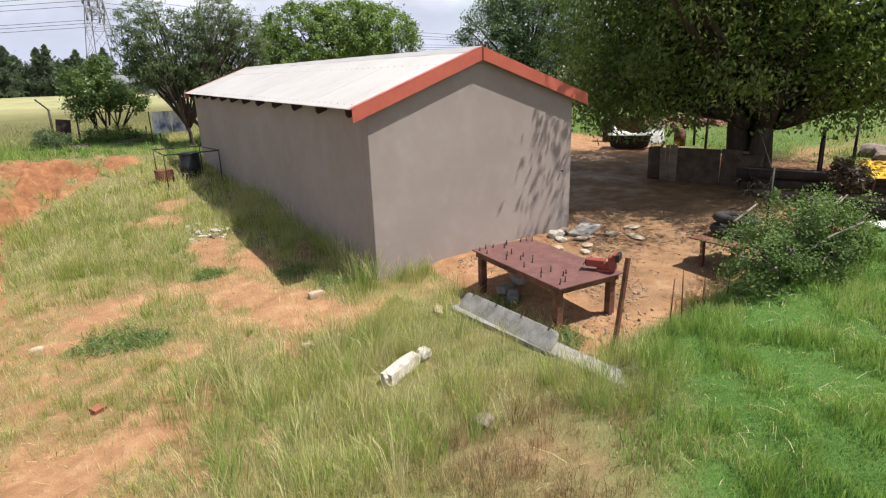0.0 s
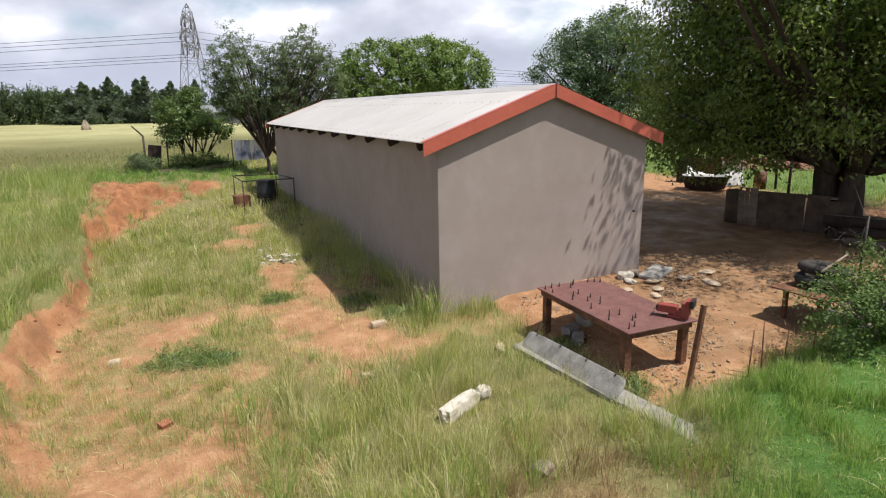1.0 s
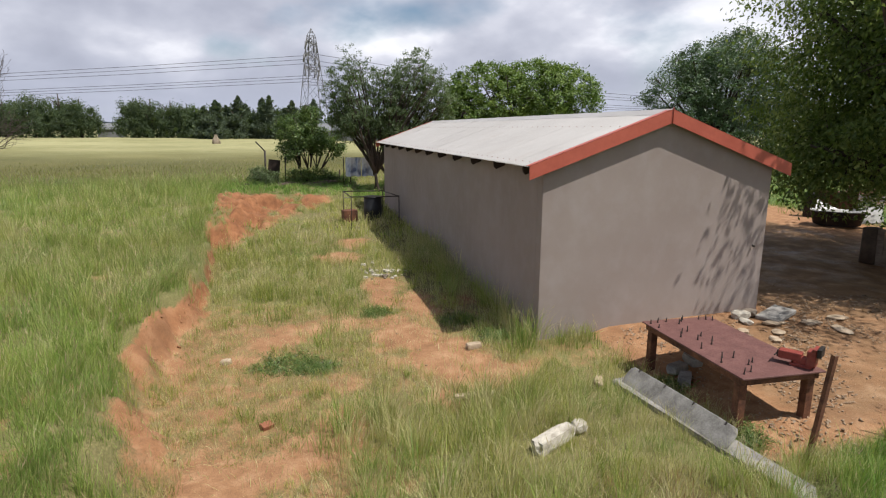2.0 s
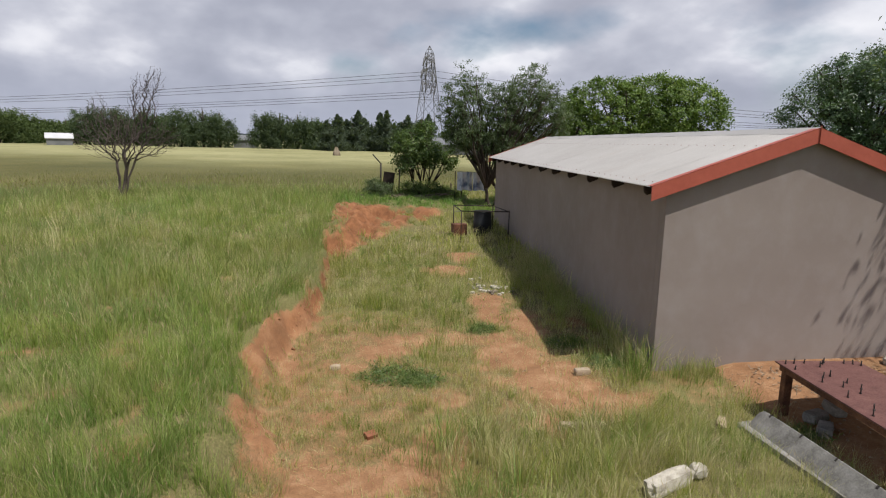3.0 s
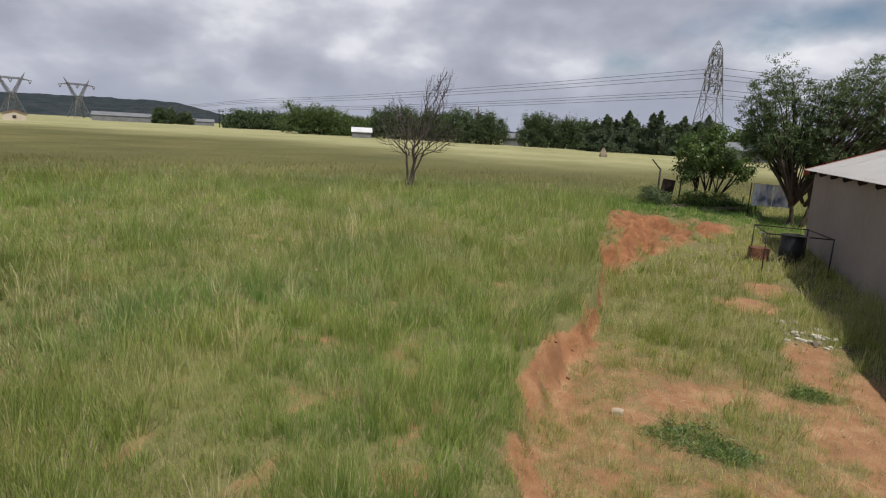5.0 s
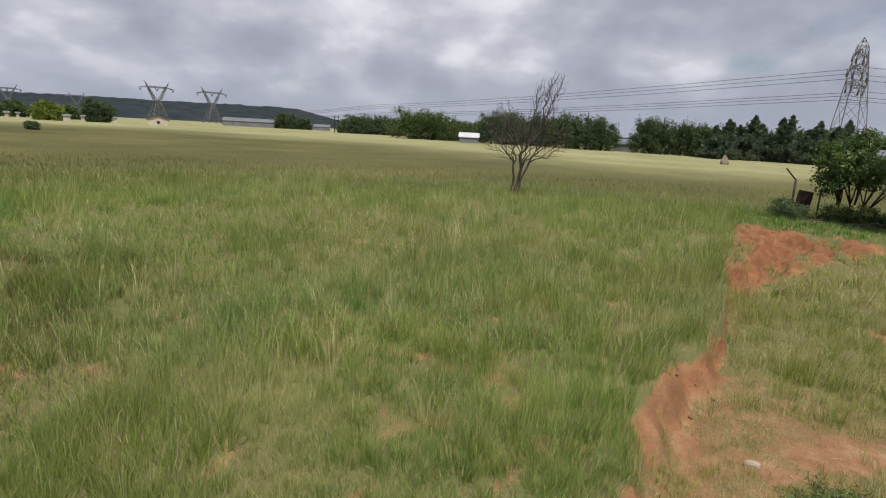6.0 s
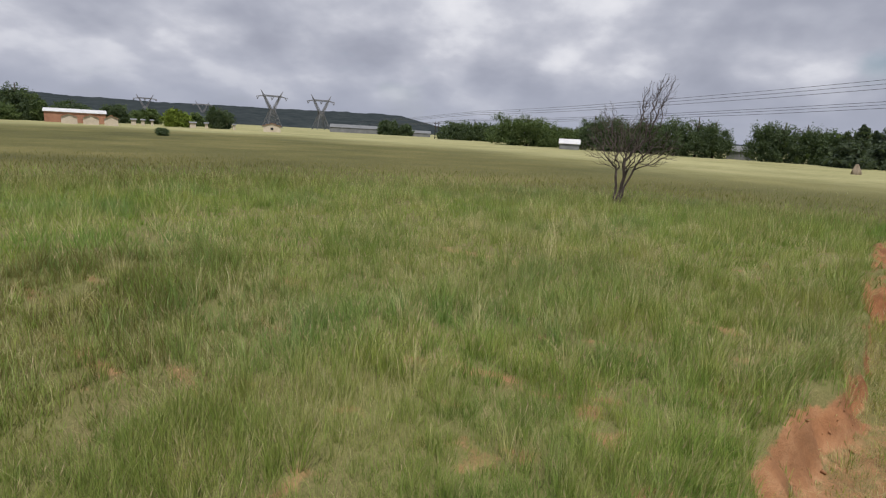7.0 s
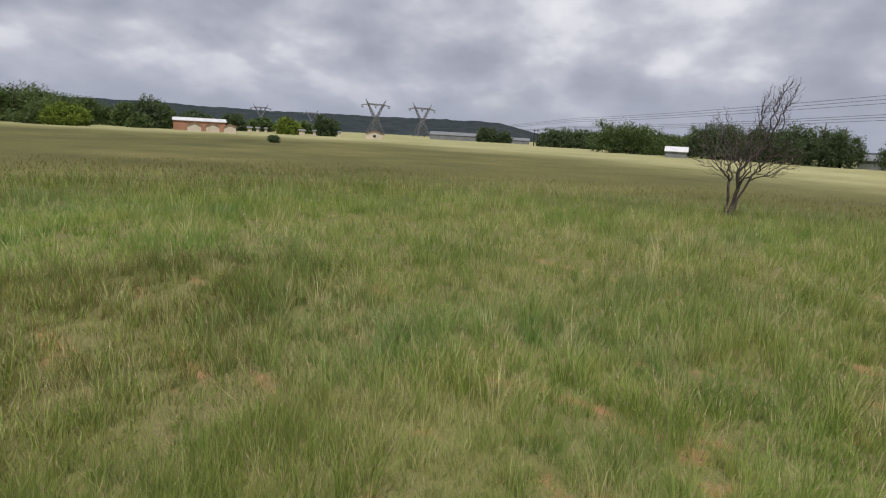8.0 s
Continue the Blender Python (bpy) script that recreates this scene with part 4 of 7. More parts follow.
def bare_tree(name, base, seed, label, hubs, count):
    """A leafless tree: points scattered through its crown join, nearest first, onto the growing wood, which thickens with all it bears."""
    r = np.random.RandomState(seed)
    bx, by = base
    top = thing(name, pose(bx, by, at_land(bx, by) - 0.1) @ Matrix.Scale(0.93, 4), label, "tree")
    nodes, parent, run = [], [], []

    def add(p, up_to):
        nodes.append(np.asarray(p, float))
        parent.append(up_to)
        run.append(0.0 if up_to < 0 else run[up_to] + float(np.linalg.norm(nodes[-1] - nodes[up_to])))
        return len(nodes) - 1

    for foot, head in (((-0.1, 0, 0), (-0.22, 0.05, 1.8)), ((0.06, 0.05, 0), (0.8, 0.0, 2.2)), ((0.12, -0.1, 0), (0.36, -0.1, 0.75)), ((-0.12, 0.1, 0), (0.2, 0.15, 1.5))):
        last = add(foot, -1)
        for k, p in enumerate(bend_line(r, foot, head, 7, 0.10)[1:]):
            last = add(p, last)
    E = np.array(hubs, float)
    pick = r.choice(len(E), count, p=E[:, 6] / E[:, 6].sum())
    d = r.normal(size=(count, 3))
    d /= np.linalg.norm(d, axis=1, keepdims=True)
    pts = E[pick, :3] + d * r.uniform(0.15, 1, (count, 1)) ** 0.5 * E[pick, 3:6]
    pts = pts[np.argsort(np.linalg.norm(pts - np.array([0.3, 0, 2.2]), axis=1))]
    for p in pts:
        N = np.array(nodes)
        gap = p - N
        far = np.linalg.norm(gap, axis=1)
        D = np.array([n - nodes[q] if q >= 0 else (0, 0, 1) for n, q in zip(nodes, parent)])
        D /= np.maximum(np.linalg.norm(D, axis=1, keepdims=True), 1e-6)
        along = (gap * D).sum(1) / np.maximum(far, 1e-6)
        cost = far * (1 + 1.1 * (1 - along)) + 0.22 * np.array(run) + np.where(gap[:, 2] < -0.05, -gap[:, 2] * 1.2, 0) + np.where(N[:, 2] < 1.2, 2.0, 0)
        last = int(np.argmin(cost))
        for q in bend_line(r, nodes[last], p, 3, 0.03)[1:]:
            last = add(q, last)
    load = np.ones(len(nodes))
    for i in range(len(nodes) - 1, -1, -1):
        if parent[i] >= 0:
            load[parent[i]] += load[i]
    rad = np.clip(0.0031 * load**0.40, 0.0052, 0.085)
    wood = Tubes()
    for i, pa in enumerate(parent):
        if pa >= 0:
            wood.add([nodes[pa], nodes[i]], [min(rad[pa], rad[i] * 1.5), rad[i]], 7 if rad[i] > 0.05 else 3, caps=False)
    part("trunk", wood.mesh("trunk"), DEAD_BARK, top, smooth_faces=True)
    return top


bare_tree("dead_tree", (-16.9, 20.3), 8, "bare dead tree with fine grey twigs standing in long grass",
          ((-0.8, 0, 3.3, 1.45, 1.3, 1.3, 3), (1.6, 0, 3.1, 1.5, 1.3, 1.0, 2.6), (0.4, 0, 3.6, 1.3, 1.3, 1.1, 2.2), (1.3, 0, 4.9, 0.75, 0.8, 1.4, 2.6), (1.9, 0, 5.8, 0.55, 0.5, 0.8, 0.9), (-0.95, 0, 4.6, 0.5, 0.6, 0.7, 0.5), (0.2, 0, 2.3, 1.0, 0.8, 0.6, 1.2)), 2500)

for wx, wy, wr, sd in ((-4.05, 0.25, 0.55, 1), (-3.55, -0.05, 0.38, 2), (-2.35, 2.1, 0.26, 3), (-1.0, 1.25, 0.3, 4), (-0.65, 0.35, 0.3, 5), (1.0, -3.5, 0.28, 6), (0.98, -2.2, 0.3, 7)):
    grow_tree("weed_patch", (wx, wy), [(0, 0, 0.03, 0.004)], [(0, 0, 0.10, wr, wr * 0.7, 0.10), (wr * 0.4, 0.1, 0.08, wr * 0.6, wr * 0.6, 0.08)], 65, 24, (0.10, 0.011), 0.12, LEAF_WEED, PALE_BARK,
              "low dark green weeds on sandy soil", 600 + sd, limbs=3, shell=0.1, twig_r=0.002, group="weed patches", category="weeds")


# ---- grass ----
def blades(name, S, seed, material, label, bend=0.6, simple_blade=False, heads=0.0):
    """Grass blades as thin bent strips, one mesh. Rows of S: x, y, z, height, width, way of leaning."""
    r = np.random.RandomState(seed)
    x, y, z, h, w, a = S.T
    n = len(x)
    fa = r.uniform(0, 2 * np.pi, n)
    lean = r.uniform(0.08, bend, n) * h
    dx, dy = np.cos(a), np.sin(a)
    px, py = np.cos(fa) * w / 2, np.sin(fa) * w / 2
    tip = np.stack([x + dx * lean, y + dy * lean, z + h * (1.0 if simple_blade else 1 - 0.3 * np.minimum(lean / np.maximum(h, 1e-4), 1) ** 2)], 1)
    low = [np.stack([x - px, y - py, z], 1), np.stack([x + px, y + py, z], 1)]
    if simple_blade:
        v, rise = np.stack([*low, tip], 1), [0, 0, 1]
        loops, sizes = np.arange(3 * n), np.full(n, 3)
    else:
        mx, my, mz = x + dx * lean * 0.32, y + dy * lean * 0.32, z + h * 0.58
        v, rise = np.stack([*low, np.stack([mx + px * 0.85, my + py * 0.85, mz], 1), np.stack([mx - px * 0.85, my - py * 0.85, mz], 1), tip], 1), [0, 0, 0.58, 0.58, 1]
        loops, sizes = (np.arange(n)[:, None] * 5 + np.array([[0, 1, 2, 3, 3, 2, 4]])).ravel(), np.tile([4, 3], n)
    v, rise = v.reshape(-1, 3), np.tile(rise, n)
    on = np.flatnonzero((r.uniform(size=n) < heads) & (h > 0.22))
    if len(on):
        k, p = len(on), tip[on]
        L, W = r.uniform(0.05, 0.12, (k, 1)), w[on, None] * 0.75
        way = np.stack([dx[on] * 0.5, dy[on] * 0.5, np.ones(k)], 1)
        flat = np.stack([np.cos(fa[on]), np.sin(fa[on]), np.zeros(k)], 1)
        ear = np.stack([p - way * L * 0.4, p + flat * W, p + way * L * 0.7, p - flat * W], 1).reshape(-1, 3)
        loops, sizes = np.concatenate([loops, len(v) + np.arange(4 * k)]), np.concatenate([sizes, np.full(k, 4)])
        v, rise = np.concatenate([v, ear]), np.concatenate([rise, np.full(4 * k, 2.0)])
    me = fast_mesh(name, v, loops, sizes)
    for key, values in (("tip", np.minimum(rise, 1)), ("seed", (rise > 1.5) * 1.0)):
        me.attributes.new(key, "FLOAT", "POINT").data.foreach_set("value", values.astype(np.float32))
    ob = part(name, me, material)
    return tagged(ob, label, "grass", kind="stuff")


HUB = (-4.6, -7.0)


def ring(r, r0, r1, density, a0=-94, a1=76):
    """Random places in a sector of a ring round the near end of the yard."""
    area = math.pi * (r1**2 - r0**2) * (a1 - a0) / 360
    n = int(area * density)
    rad = np.sqrt(r.uniform(r0**2, r1**2, n))
    a = np.radians(r.uniform(a0, a1, n))
    return HUB[0] + rad * np.sin(a), HUB[1] + rad * np.cos(a)


def clear(x, y):
    """Where grass may stand: not in the house or on the kerb."""
    ok = ~((x > -0.03) & (x < HOUSE_W + 0.05) & (y > -0.02) & (y < HOUSE_L + 0.05))
    ok &= ~((abs(x - 0.64 + 0.10 * (y + 3.28)) < 0.13) & (y > -4.85) & (y < -1.8))
    return ok


def cropped(x, y):
    """How far the grass is left standing, 0 to 1: short round the whitewashed pieces."""
    return 1 - 0.75 * np.exp(-((((x + 1.12) / 0.5) ** 2 + ((y + 3.2) / 0.42) ** 2) ** 2))


def lush(x, y):
    a = smooth((-4.15 - y + 0.12 * np.clip(x, 0, 6)) / 0.4) * lawn_side(x, y)
    b = smooth((y - 17.6) / 1.0) * smooth((x + 7.5) / 2.0) * smooth((25.5 - y) / 2) * smooth((9 - x) / 2)
    c = smooth((x - 14) / 2)
    d = 0.7 * np.exp(-(((x + 4.0) / 0.55) ** 2 + ((y - 0.15) / 0.45) ** 2) * 1.5)
    return np.maximum(np.maximum(np.maximum(a, b), c), d)


gr = np.random.RandomState(7)
sets = {"field": [], "straw": [], "yard": [], "lush": [], "far_field": [], "far_straw": [], "brown": [], "mid": [], "pale": [], "russet": []}
for r0, r1, dens, per, spread, width in ((0.5, 7.5, 100, 17, 0.04, 0.0042), (7.5, 15, 46, 16, 0.06, 0.0070), (15, 34, 18, 11, 0.10, 0.016)):
    cx, cy = ring(gr, r0, r1, dens, -94, 100 if r1 < 16 else 76)
    wild = bare(cx, cy) + (fbm(cx, cy, 0.35, 29, 3) - 0.5) * 0.9
    keep = (gr.uniform(size=len(cx)) > smooth((wild - 0.12) / 0.75)) & clear(cx, cy) & (mud(cx, cy) < 0.5)
    cx, cy = cx[keep], cy[keep]
    k = np.repeat(np.arange(len(cx)), per)
    ox, oy = gr.normal(size=len(k)) * spread, gr.normal(size=len(k)) * spread
    x, y = cx[k] + ox, cy[k] + oy
    way = np.arctan2(oy, ox) + gr.normal(size=len(k)) * 0.7
    ok = clear(x, y)
    x, y, k, way = x[ok], y[ok], k[ok], way[ok]
    z = land(x, y) - 0.01
    m = dug(x, y)
    tall = 0.38 + 1.25 * smooth((0.5 * fbm(x, y, 1.4, 63) + 0.5 * fbm(x, y, 0.45, 64, 3) - 0.28) / 0.44)
    vary = gr.uniform(0.35, 1.3, len(x)) * gr.uniform(0.6, 1.25, len(cx))[k]
    bb = bare(x, y)
    h = (0.40 * (1 - m) + 0.27 * m) * (1 - 0.6 * smooth(bb / 0.6)) * tall * vary
    lu = lush(x, y)
    h = h * (1 - lu) + 0.15 * vary * lu * (0.35 + 1.35 * smooth((fbm(x, y, 0.55, 66, 3) - 0.34) / 0.3))
    h = h * cropped(x, y)
    w = width * gr.uniform(0.6, 1.35, len(x))
    dry = 0.05 + 0.25 * smooth((fbm(x, y, 2.2, 71) - 0.48) / 0.2) + 0.45 * m
    tuft_dry = gr.uniform(size=len(cx))[k] < dry * 0.8
    straw = tuft_dry & (gr.uniform(size=len(x)) < 0.75) | (gr.uniform(size=len(x)) < dry * 0.35)
    is_lush = gr.uniform(size=len(x)) < lu * np.where(x > 0, 0.84, 1.0)
    is_yard = ~is_lush & (m > 0.5)
    dead = np.exp(-(((x + 0.75) / 1.05) ** 2 + ((y + 5.15) / 0.95) ** 2)) * 2.0 * (0.45 + fbm(x, y, 0.6, 83))
    is_dead = (gr.uniform(size=len(x)) < dead) & (r0 < 14)
    h = np.where(is_dead, h * 0.65, h)
    sets["brown"].append(np.stack([x, y, z, h, w, way], 1)[is_dead])
    is_lush, is_yard = is_lush & ~is_dead, is_yard & ~is_dead
    pre = "far_" if r0 > 14 else ""
    if r0 < 14:
        west = (gr.uniform(size=len(x)) < 0.75 * smooth((-46 - np.degrees(np.arctan2(x + 4.6, y + 7.0))) / 22) * smooth((np.hypot(x + 4.6, y + 7.0) - 4) / 8)) & (m < 0.5) & ~is_dead
        sets["russet"].append(np.stack([x, y, z, h, w, way], 1)[west])
        is_dead, straw = is_dead | west, straw & ~west
    if r0 > 14:
        turn_ = (gr.uniform(size=len(x)) < smooth((np.hypot(x - HUB[0], y - HUB[1]) - 20) / 22)) & ~is_lush & ~is_yard & ~straw
        west = gr.uniform(size=len(x)) < 0.92 * smooth((-46 - np.degrees(np.arctan2(x + 4.6, y + 7.0))) / 16) * smooth((fbm(x, y, 12, 91) - 0.25) / 0.2)
        sets["mid"].append(np.stack([x, y, z, h, w, way], 1)[turn_ & ~west])
        sets["russet"].append(np.stack([x, y, z, h, w, way], 1)[turn_ & west])
        is_dead = is_dead | turn_
    for key, mask, hh in (("lush", is_lush & ((x < 12.5) | (gr.uniform(size=len(x)) < 0.4)), 1.0), (pre + "straw", ~is_lush & straw & ~is_dead, 1.15), ("yard", is_yard & ~straw, 1.0), (pre + "field", ~is_lush & ~is_yard & ~straw & ~is_dead, 1.0)):
        ww = w * (0.62 if key == "straw" else 1.0)
        sets[key].append(np.stack([x, y, z, h * hh, ww, way], 1)[mask])
# fountains of long pale grass, and tall wisps along the walls
tx_, ty_, hh_, key_ = [], [], [], []
for k in range(620):
    if k < 150:
        x, y, h = gr.uniform(-3.6, -0.6), gr.uniform(-4.6, -1.6), gr.uniform(0.32, 0.62)
    elif k < 230:
        x, y, h = gr.uniform(-5.8, -2.4), gr.uniform(2.0, 10.0), gr.uniform(0.25, 0.5)
    elif k < 300:
        x, y, h = -0.04 - abs(gr.normal()) * 0.25, gr.uniform(-0.3, 8.0), gr.uniform(0.3, 0.7)
    elif k < 340:
        x, y, h = gr.uniform(0.0, 2.2), -0.05 - abs(gr.normal()) * 0.2, gr.uniform(0.2, 0.4)
    elif k < 380:
        x, y, h = gr.uniform(0.1, 1.3), gr.uniform(-5.2, -4.0), gr.uniform(0.3, 0.6)
    else:
        x, y, h = gr.uniform(-17, -6.3), gr.uniform(-4, 14), gr.uniform(0.4, 0.75)
    tx_.append(x), ty_.append(y), hh_.append(h), key_.append(gr.uniform() < (0.12 if 340 <= k < 380 else 0.55))
tx_, ty_, hh_, key_ = np.array(tx_), np.array(ty_), np.array(hh_), np.array(key_)
k = np.repeat(np.arange(len(tx_)), 42)
ox, oy = gr.normal(size=len(k)) * 0.07, gr.normal(size=len(k)) * 0.07
x, y = tx_[k] + ox, ty_[k] + oy
S = np.stack([x, y, land(x, y) - 0.01, hh_[k] * gr.uniform(0.5, 1.15, len(k)), gr.uniform(0.0035, 0.0065, len(k)) * (1 + 0.5 * (hh_[k] > 0.6)), np.arctan2(oy, ox) + gr.normal(size=len(k)) * 0.5], 1)
ok = clear(x, y) & ~((x > 0.9) & (y > -4.0)) & (cropped(x, y) > 0.8)
sets["straw"].append(S[ok & key_[k]])
sets["field"].append(S[ok & ~key_[k]])
x, y = gr.uniform(-6.0, -0.1, 44000), gr.uniform(-5.5, 9.0, 44000)
bb = bare(x, y)
ok = (dug(x, y) > 0.6) & clear(x, y) & (gr.uniform(size=len(x)) < (0.25 + 0.75 * smooth(bb / 0.3)) * (0.15 + 0.85 * smooth((0.95 - bb) / 0.5)) * smooth((fbm(x, y, 0.5, 37) - 0.3) / 0.3))
x, y = x[ok], y[ok]
sets["straw"].append(np.stack([x, y, land(x, y) - 0.005, gr.uniform(0.03, 0.13, len(x)), gr.uniform(0.003, 0.006, len(x)), gr.uniform(0, 6.28, len(x))], 1))
# thinner grass behind the walk
cx, cy = ring(gr, 0.3, 11, 30, 98, 268)
ok = gr.uniform(size=len(cx)) > smooth((bare(cx, cy) - 0.12) / 0.75)
cx, cy = cx[ok], cy[ok]
k = np.repeat(np.arange(len(cx)), 9)
x, y = cx[k] + gr.normal(size=len(k)) * 0.07, cy[k] + gr.normal(size=len(k)) * 0.07
S = np.stack([x, y, land(x, y) - 0.01, gr.uniform(0.1, 0.4, len(k)), gr.uniform(0.008, 0.014, len(k)), gr.uniform(0, 6.28, len(k))], 1)
on_lawn, dry_ = x > 0.6, (gr.uniform(size=len(cx)) < 0.25)[k]
sets["lush"].append(S[on_lawn])
sets["far_straw"].append(S[dry_ & ~on_lawn])
sets["far_field"].append(S[~dry_ & ~on_lawn])
# grass hanging over the lip of the dug bank
ty_ = gr.uniform(-4.5, 9.5, 170)
k = np.repeat(np.arange(170), 26)
tx_ = np.interp(ty_, BANK_Y, BANK_X) - 0.22 + gr.normal(size=170) * 0.14
ox, oy = gr.normal(size=len(k)) * 0.06, gr.normal(size=len(k)) * 0.06
x, y = tx_[k] + ox, ty_[k] + oy
S = np.stack([x, y, land(x, y) - 0.02, gr.uniform(0.18, 0.5, len(k)) * gr.uniform(0.5, 1.1, 170)[k], gr.uniform(0.0035, 0.007, len(k)), gr.normal(size=len(k)) * 0.9], 1)
dry_ = (gr.uniform(size=170) < 0.35)[k]
sets["straw"].append(S[dry_])
sets["field"].append(S[~dry_])
# pale cut stalks lying on the lawn and the thatch
x = np.concatenate([gr.uniform(-1.4, 5.5, 1500), gr.uniform(-5.8, -0.4, 2600)])
y = np.concatenate([gr.uniform(-7.4, -4.2, 1500), gr.uniform(-5.5, 6.5, 2600)])
ok = clear(x, y) & (gr.uniform(size=len(x)) < 0.2 + 0.8 * smooth((fbm(x, y, 0.8, 39) - 0.42) / 0.2))
x, y = x[ok], y[ok]
lying = np.stack([x, y, land(x, y) + gr.uniform(0.0, 0.09, len(x)) * (x > -0.5), gr.uniform(0.02, 0.09, len(x)), gr.uniform(0.004, 0.008, len(x)), gr.uniform(0, 6.28, len(x))], 1)
# the lush bank in front of the yard stands thicker
cx, cy = gr.uniform(-1.5, 7.0, 7500), gr.uniform(-7.6, -3.6, 7500)
ok = gr.uniform(size=len(cx)) < lush(cx, cy) * (0.35 + 0.9 * fbm(cx, cy, 0.7, 95))
k = np.repeat(np.arange(ok.sum()), 8)
ox, oy = gr.normal(size=len(k)) * 0.045, gr.normal(size=len(k)) * 0.045
x, y = cx[ok][k] + ox, cy[ok][k] + oy
sets["lush"].append(np.stack([x, y, land(x, y) - 0.01, gr.uniform(0.05, 0.2, len(x)) * (0.25 + 1.3 * smooth((fbm(x, y, 0.55, 66, 3) - 0.34) / 0.3)), gr.uniform(0.005, 0.009, len(x)), np.arctan2(oy, ox) + gr.normal(size=len(x)) * 0.7], 1))
for r0, r1, dens, width, hh in ((34, 64, 22, 0.030, 0.34),):
    x, y = ring(gr, r0, r1, dens, -94, 60)
    ok = (mud(x, y) < 0.3) & clear(x, y)
    ok &= gr.uniform(size=len(x)) > smooth((np.hypot(x - HUB[0], y - HUB[1]) - 26) / 36)
    x, y = x[ok], y[ok]
    dist = np.hypot(x - HUB[0], y - HUB[1])
    pale = gr.uniform(size=len(x)) < pale_line(x, y)
    S = np.stack([x, y, land(x, y), hh * gr.uniform(0.5, 1.1, len(x)) * (1 - 0.6 * smooth((dist - 36) / 27)), width * gr.uniform(0.6, 1.4, len(x)), gr.uniform(0, 6.28, len(x))], 1)
    olive = gr.uniform(size=len(x)) < smooth((dist - 26) / 22)
    sets["pale"].append(S[pale])
    west = gr.uniform(size=len(x)) < 0.92 * smooth((-46 - np.degrees(np.arctan2(x + 4.6, y + 7.0))) / 16) * smooth((fbm(x, y, 12, 91) - 0.25) / 0.2)
    sets["russet"].append(S[~pale & olive & west])
    sets["mid"].append(S[~pale & olive & ~west])
    sets["far_field"].append(S[~pale & ~olive])
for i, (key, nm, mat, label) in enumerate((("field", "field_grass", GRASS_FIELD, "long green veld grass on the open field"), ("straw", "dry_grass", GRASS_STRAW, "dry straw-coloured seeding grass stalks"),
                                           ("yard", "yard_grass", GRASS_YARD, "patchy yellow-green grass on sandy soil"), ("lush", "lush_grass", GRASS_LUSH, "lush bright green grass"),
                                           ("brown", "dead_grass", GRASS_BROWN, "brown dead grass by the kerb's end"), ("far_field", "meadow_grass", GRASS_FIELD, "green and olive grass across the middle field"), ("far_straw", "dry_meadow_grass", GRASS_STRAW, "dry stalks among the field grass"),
                                           ("mid", "olive_meadow_grass", GRASS_MID, "olive-brown grass across the middle field"), ("russet", "russet_meadow_grass", GRASS_RUSSET, "darker brownish grass across the western field"), ("pale", "pale_meadow_grass", GRASS_FARPALE, "pale dry grass across the far field"))):
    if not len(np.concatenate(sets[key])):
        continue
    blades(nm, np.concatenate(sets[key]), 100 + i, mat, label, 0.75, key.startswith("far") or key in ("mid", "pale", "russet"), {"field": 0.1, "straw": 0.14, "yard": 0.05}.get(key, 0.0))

blades("lying_stalks", lying, 140, GRASS_STRAW, "pale cut stalks lying across grass and soil", 5.0)


# ---- things in the near yard ----
# concrete kerb and the slab set on edge behind it
kz = at_land(0.3, -3.2)
kerb = thing("concrete_kerb", pose(0.63, -3.28, kz - 0.02, 0, 0, 7.0), "long weathered grey concrete kerb half sunk in grass", "kerb")
part("kerb_block", rough_block(3.0, 0.27, 3.3, 0.34, 0.006, 7), CONCRETE, kerb, matrix=Matrix.Translation((0.03, -0.05, -0.055)) @ Matrix.Rotation(radians(-5), 4, "Y"))
panel = thing("concrete_panel", pose(0.59, -2.76, kz + 0.11, 0, 0, 4.5), "concrete panel with holes leaning on the kerb", "panel")
slab_turn = Matrix.Rotation(radians(40), 4, "Y")
part("slab", rough_block(5.0, 0.045, 1.85, 0.31, 0.005, 5), CONCRETE, panel, matrix=Matrix.Translation((0.0, 0, 0.05)) @ slab_turn)
# solid dark plugs stand in for the shaded holes in the slab
for k in range(4):
    part("hole_shade_plug", box(0.024, 0.03, 0.045, 0.004), DARK_STEEL, panel, matrix=Matrix.Translation((0.0, 0, 0.05)) @ slab_turn @ Matrix.Translation((-0.012, -0.75 + k * 0.5, 0.13)))

# steel work table with studs and a vice
TZ = 0.66
tx, ty = 1.48, -2.47
tb0 = at_land(tx, ty) - 0.02
table = thing("steel_work_table", pose(tx, ty, tb0, 0, 0, -1.6), "rusty red steel work table with studs standing up from its top", "table")
tz = TZ - tb0
part("tabletop", box(1.09, 2.04, 0.02, 0.003, (0, 0, tz - 0.01)), TABLE_STEEL, table, "dull red steel plate")
for sx in (-1, 1):
    part("rail", box(0.055, 1.94, 0.085, 0.004, (sx * 0.48, 0, tz - 0.0645)), RUST, table)
for sy in (-1, 1):
    part("rail", box(0.901, 0.055, 0.085, 0.004, (0, sy * 0.94, tz - 0.0645)), RUST, table)
for sx in (-1, 1):
    for sy in (-1, 1):
        part("leg", box(0.1, 0.1, tz - 0.11 + 0.1, 0.006, (sx * 0.45, sy * 0.88, (tz - 0.108 - 0.1) / 2)), RUST, table)
rng = random.Random(3)
